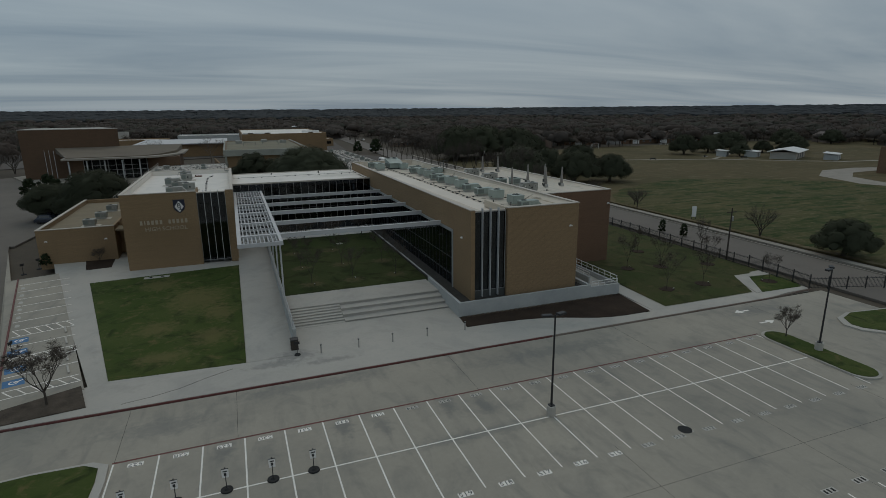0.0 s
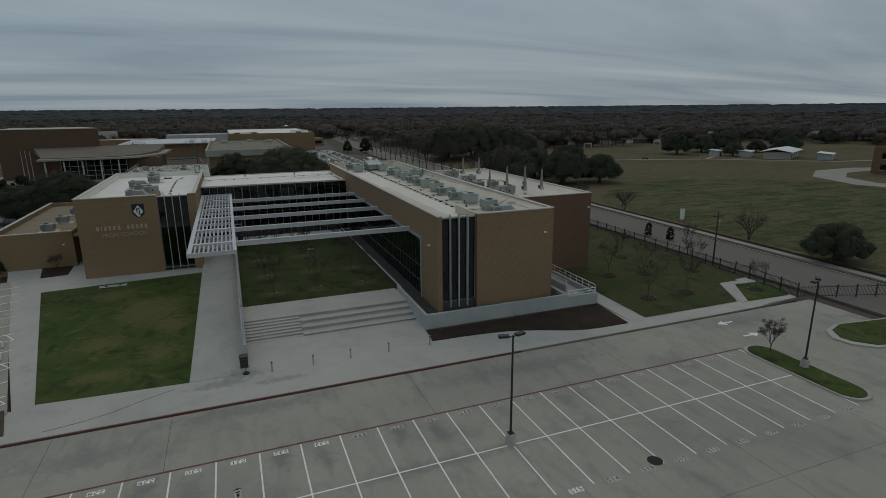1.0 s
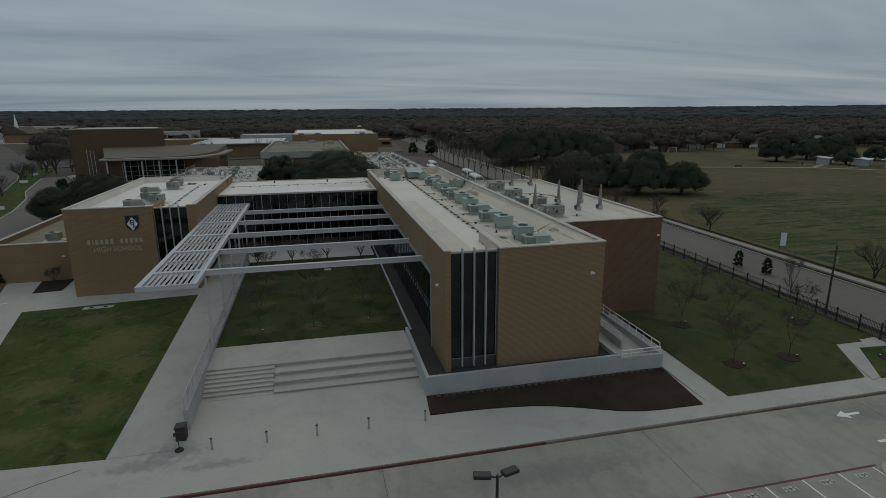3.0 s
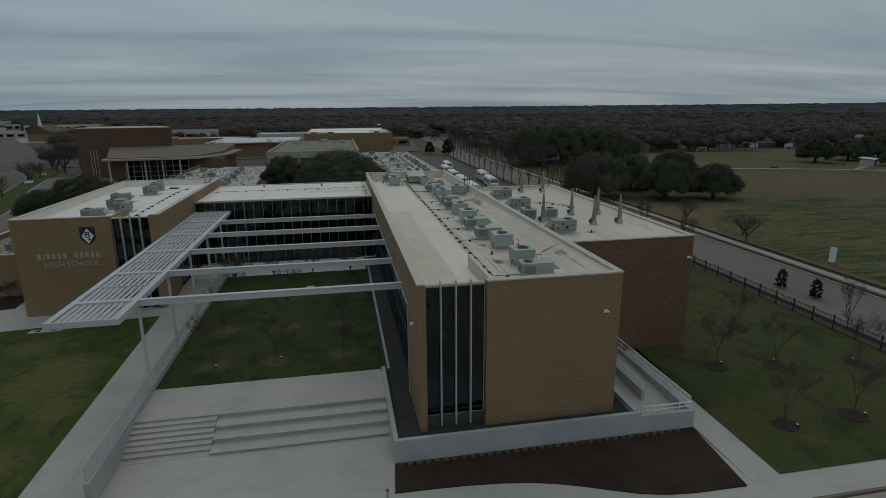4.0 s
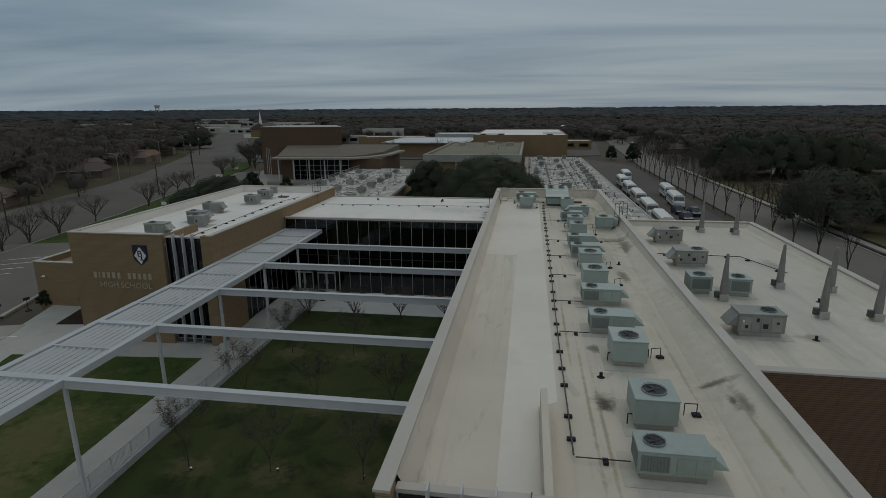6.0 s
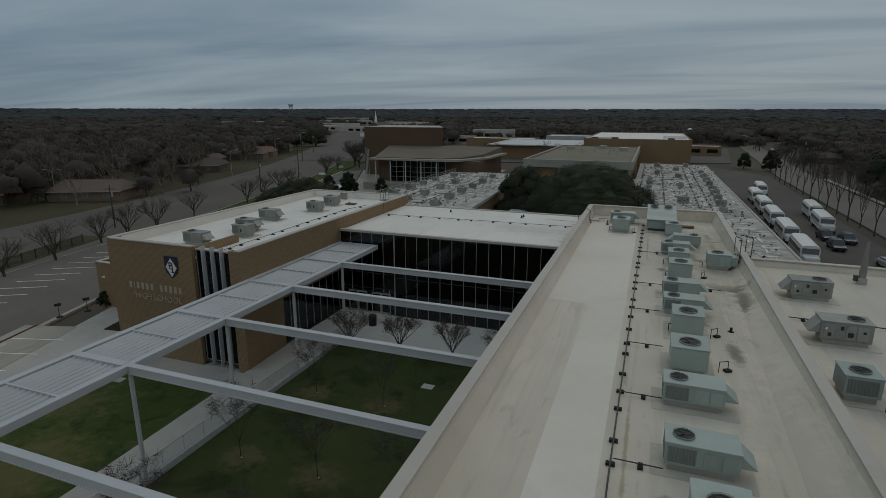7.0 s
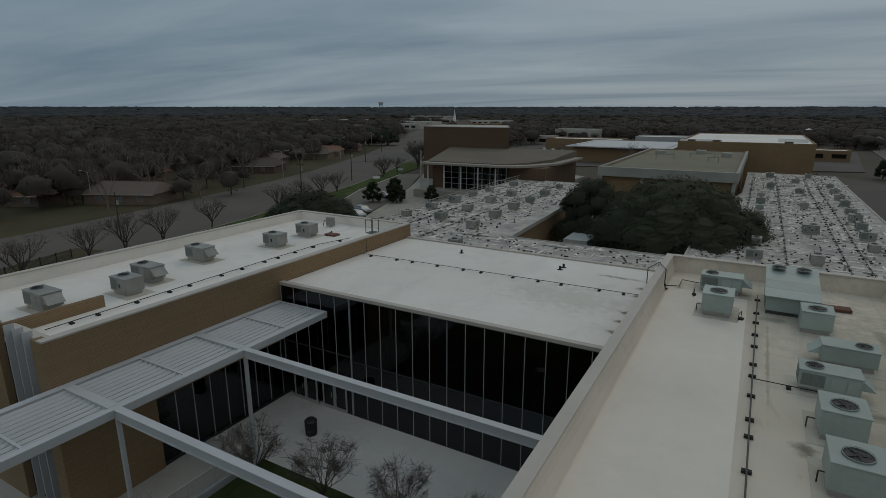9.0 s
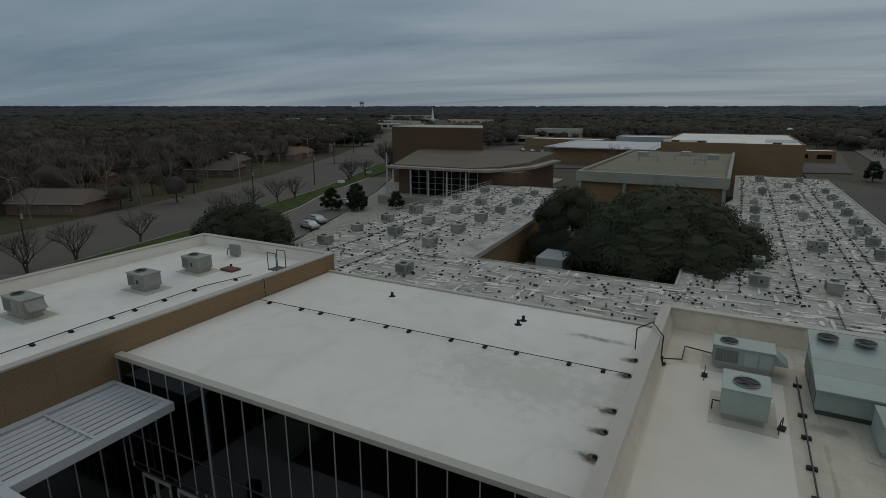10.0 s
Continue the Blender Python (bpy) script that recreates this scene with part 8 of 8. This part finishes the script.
def crowns(name, trees, core, label, seed, material):
    """Many lumpy round crowns as ONE mesh. trees: rows x, y, base, height, half width."""
    gen = np.random.default_rng(seed)
    ball = bmesh.new()
    bmesh.ops.create_icosphere(ball, subdivisions=2, radius=1.0)
    bmesh.ops.delete(ball, geom=[v for v in ball.verts if v.co.z < -0.6], context="VERTS")
    ball.verts.index_update()
    dirs = np.array([v.co[:] for v in ball.verts])
    cell = np.array([[v.index for v in f.verts] for f in ball.faces])
    ball.free()
    tr = np.array(trees)
    n, k = len(tr), len(dirs)
    centre = np.stack([tr[:, 0], tr[:, 1], tr[:, 2] + tr[:, 3] * 0.55], 1)
    reach = np.stack([tr[:, 4], tr[:, 4], tr[:, 3] * 0.45], 1)
    turn = gen.uniform(0, 2 * math.pi, (n, 1))
    c, w = np.cos(turn), np.sin(turn)
    spun = np.stack([dirs[:, 0] * c - dirs[:, 1] * w, dirs[:, 0] * w + dirs[:, 1] * c, np.tile(dirs[:, 2], (n, 1))], 2)
    v = centre[:, None] + spun * reach[:, None] * gen.uniform(0.68, 1.2, (n, k, 1)) * core
    faces = (cell[None] + (np.arange(n) * k)[:, None, None]).reshape(-1, 3)
    me = bpy.data.meshes.new(name)
    me.from_pydata(v.reshape(-1, 3).tolist(), [], faces.tolist())
    me.polygons.foreach_set("use_smooth", [True] * len(me.polygons))
    me.materials.append(material)
    return tagged(new(name, me), label, "woods", kind="stuff")


def twig_haze(name, trees, count, length, width, label, seed, material):
    """Fine upright twigs round the crowns of leafless trees, as ONE mesh."""
    gen = np.random.default_rng(seed)
    tr = np.array(trees)
    n = len(tr)
    centre = np.stack([tr[:, 0], tr[:, 1], tr[:, 2] + tr[:, 3] * 0.52], 1)
    reach = np.stack([tr[:, 4], tr[:, 4], tr[:, 3] * 0.46], 1)
    d = gen.normal(0, 1, (n, count, 3)) + np.array((0, 0, 0.35))
    d /= np.linalg.norm(d, axis=2, keepdims=True)
    a = centre[:, None] + d * reach[:, None] * gen.uniform(0.35, 0.8, (n, count, 1))
    way = d + np.array((0, 0, 0.5)) + gen.normal(0, 0.3, (n, count, 3))
    b = a + way / np.linalg.norm(way, axis=2, keepdims=True) * length * gen.uniform(0.5, 1.2, (n, count, 1))
    side = np.cross(way, gen.normal(0, 1, (n, count, 3)))
    up = d * 0.4 + np.array((0, 0, 0.9))
    facing = np.sign(np.sum(np.cross(side, b - a) * up, axis=2, keepdims=True))
    side *= facing * width / np.linalg.norm(side, axis=2, keepdims=True)
    q = np.stack([a - side, a + side, b], 2).reshape(-1, 3)
    me = bpy.data.meshes.new(name)
    me.from_pydata(q.tolist(), [], np.arange(len(q)).reshape(-1, 3).tolist())
    up = np.repeat(up.reshape(-1, 3), 3, axis=0)
    me.polygons.foreach_set("use_smooth", [True] * len(me.polygons))
    me.normals_split_custom_set_from_vertices((up / np.linalg.norm(up, axis=1, keepdims=True)).tolist())
    me.materials.append(material)
    return tagged(new(name, me), label, "woods", kind="stuff")


rng = random.Random(77)
near, middle, far, trunks = [], [], [], Geo()
while len(near) + len(middle) + len(far) < 15000:
    r = 150 * (22 ** (rng.random() ** 0.72))
    a = rng.uniform(-78, 78)
    x, y = r * math.sin(radians(a)) - 30, 60 + r * math.cos(radians(a))
    if y < 40 or (82 < x < 330 and y < 262) or (-95 < x < 82 and y < 430):
        continue
    road = -76 - (y - 145) * 0.38 if y < 290 else -126 - (y - 290) * 0.52
    if abs(x - road) < 26 and y < 720 or (x > -100 and y < 130 and x < 80):
        continue
    if -340 < x < -176 and 465 < y < 740 and rng.random() < 0.9:
        continue
    if x < 0 and r < 330 and rng.random() < 0.4:
        continue
    if abs(x - (86 + (y - 260) * 0.05)) < 9 and y < 560:
        continue
    if abs(x + 400) < 120 and 600 < y < 930 and rng.random() < 0.6:
        continue
    h = rng.uniform(6.0, 10.5) if r < 1100 else rng.uniform(8.0, 10.0)
    lift = max(0.0, r - 900) * 0.0088
    w = h * rng.uniform(0.45, 0.68) * (1.1 if r < 430 else 1.7 if r < 1100 else 3.6)
    (near if r < 430 else middle if r < 1100 else far).append((x, y, lift, h, w))
    if r < 700:
        trunks.tube((x, y, -0.4), (x, y, lift + h * 0.5), 0.2, 0.12, 3, False)
for _ in range(640):
    x, y = rng.uniform(-340, -100), rng.uniform(50, 430)
    road = -76 - (y - 145) * (0.2 if y < 145 else 0.38)
    if x > road - 18 or (x > road - 40 and rng.random() < 0.45) or (-130 < x and y < 100):
        continue
    h = rng.uniform(6.5, 12.0)
    near.append((x, y, -0.2, h, h * rng.uniform(0.45, 0.66)))
    trunks.tube((x, y, -0.4), (x, y, h * 0.5), 0.22, 0.12, 3, False)
for x, y, h in ((-110, 137, 6.5), (-94, 154, 6), (-113, 152, 9), (-119, 147, 8.5), (-131, 129, 7), (-135, 138, 9), (-90, 165, 7), (-101, 161, 8.5), (-117, 160, 10), (-128, 148, 10), (-139, 150, 9.5), (-106, 170, 8), (-98, 176, 6.5), (-113, 180, 9)):
    near.append((x, y, -0.2, h, h * rng.uniform(0.42, 0.56)))
    trunks.tube((x, y, -0.4), (x, y, h * 0.5), 0.22, 0.12, 3, False)
BROWN, GREYBROWN, PALEGREY, EVERGREEN, DEEP = (0.066, 0.051, 0.042), (0.074, 0.062, 0.053), (0.086, 0.074, 0.065), (0.043, 0.046, 0.034), (0.052, 0.044, 0.038)
NEARTONES = crown_tones("near winter crowns", (BROWN, GREYBROWN, DEEP, EVERGREEN, BROWN, PALEGREY, DEEP))
MIDTONES = crown_tones("winter crowns", (BROWN, DEEP, GREYBROWN, EVERGREEN, BROWN, DEEP, EVERGREEN))
dense = [row for k, row in enumerate(near) if k % 5 < 2]
bare = [row for k, row in enumerate(near) if k % 5 >= 2]
crowns("near_woods", dense, 0.76, "dark evergreen and brown trees among the houses", 1, NEARTONES)
twig_haze("near_foliage", dense, 260, 1.2, 0.085, "loose outer foliage of trees among the houses", 7, WOODS)
crowns("near_bare_woods", bare, 0.5, "inner branches of leafless trees among the houses", 5, NEARTONES)
twig_haze("near_twigs", bare, 380, 2.0, 0.042, "fine twigs of leafless trees among the houses", 6, TWIG)
crowns("woods", middle, 0.85, "distant grey-brown winter woods and treetops", 2, MIDTONES)
twig_haze("woods_haze", middle, 60, 3.2, 0.18, "loose outer twigs of distant treetops", 8, WOODS)
# horizon crowns: aerial haze comes from their bluish colour alone
crowns("far_woods", far, 1.0, "dark woods along the horizon, haze tinted into their colour", 3, FARWOODS)
tagged(part("woods_trunks", trunks, BARK), "thin trunks below the distant treetops", "woods", kind="stuff")
# roofs among the far trees
FARROOF = bpy.data.materials.new("far roofs")
FARROOF.use_nodes = True
ft = FARROOF.node_tree
isl = ft.nodes.new("ShaderNodeNewGeometry")
ramp = ft.nodes.new("ShaderNodeValToRGB")
ramp.color_ramp.elements[0].color, ramp.color_ramp.elements[1].color = (0.09, 0.075, 0.065, 1), (0.42, 0.40, 0.38, 1)
for pos, colour in ((0.45, (0.15, 0.10, 0.075)), (0.75, (0.12, 0.115, 0.11)), (0.88, (0.2, 0.185, 0.17))):
    ramp.color_ramp.elements.new(pos).color = (*colour, 1)
ft.links.new(isl.outputs["Random Per Island"], ramp.inputs[0])
ft.links.new(ramp.outputs[0], ft.nodes["Principled BSDF"].inputs["Base Color"])
ft.nodes["Principled BSDF"].inputs["Roughness"].default_value = 0.9
gr = Geo()
for _ in range(230):
    r = 240 * (4.2 ** rng.random())
    a = rng.uniform(-75, 75)
    x, y = r * math.sin(radians(a)) - 30, 60 + r * math.cos(radians(a))
    if (60 < x < 340 and y < 275) or (-110 < x < 90 and y < 440) or abs(x - (-76 - (y - 145) * 0.38 if y < 290 else -126 - (y - 290) * 0.52)) < 32:
        continue
    w, d = rng.uniform(6, 11), rng.uniform(4, 6)
    eave = rng.uniform(2.8, 4.5) + max(0.0, r - 900) * 0.0095
    top = eave + d * 0.42
    m = pose(x, y, 0, 0, 0, rng.choice((0, 90, 25, 65)) + rng.uniform(-6, 6))
    p = [m @ Vector(c) for c in ((-w, -d, -0.3), (w, -d, -0.3), (w, d, -0.3), (-w, d, -0.3), (-w, -d, eave), (w, -d, eave), (w, d, eave), (-w, d, eave), (-w, 0, top), (w, 0, top))]
    n = len(gr.v)
    gr.v += [tuple(c) for c in p]
    gr.f += [tuple(n + i for i in f) for f in ((0, 1, 5, 4), (2, 3, 7, 6), (1, 2, 6, 9, 5), (3, 0, 4, 8, 7), (4, 5, 9, 8), (6, 7, 8, 9))]
tagged(part("far_roofs", gr, FARROOF), "gabled roofs scattered among distant trees", "houses", kind="stuff")
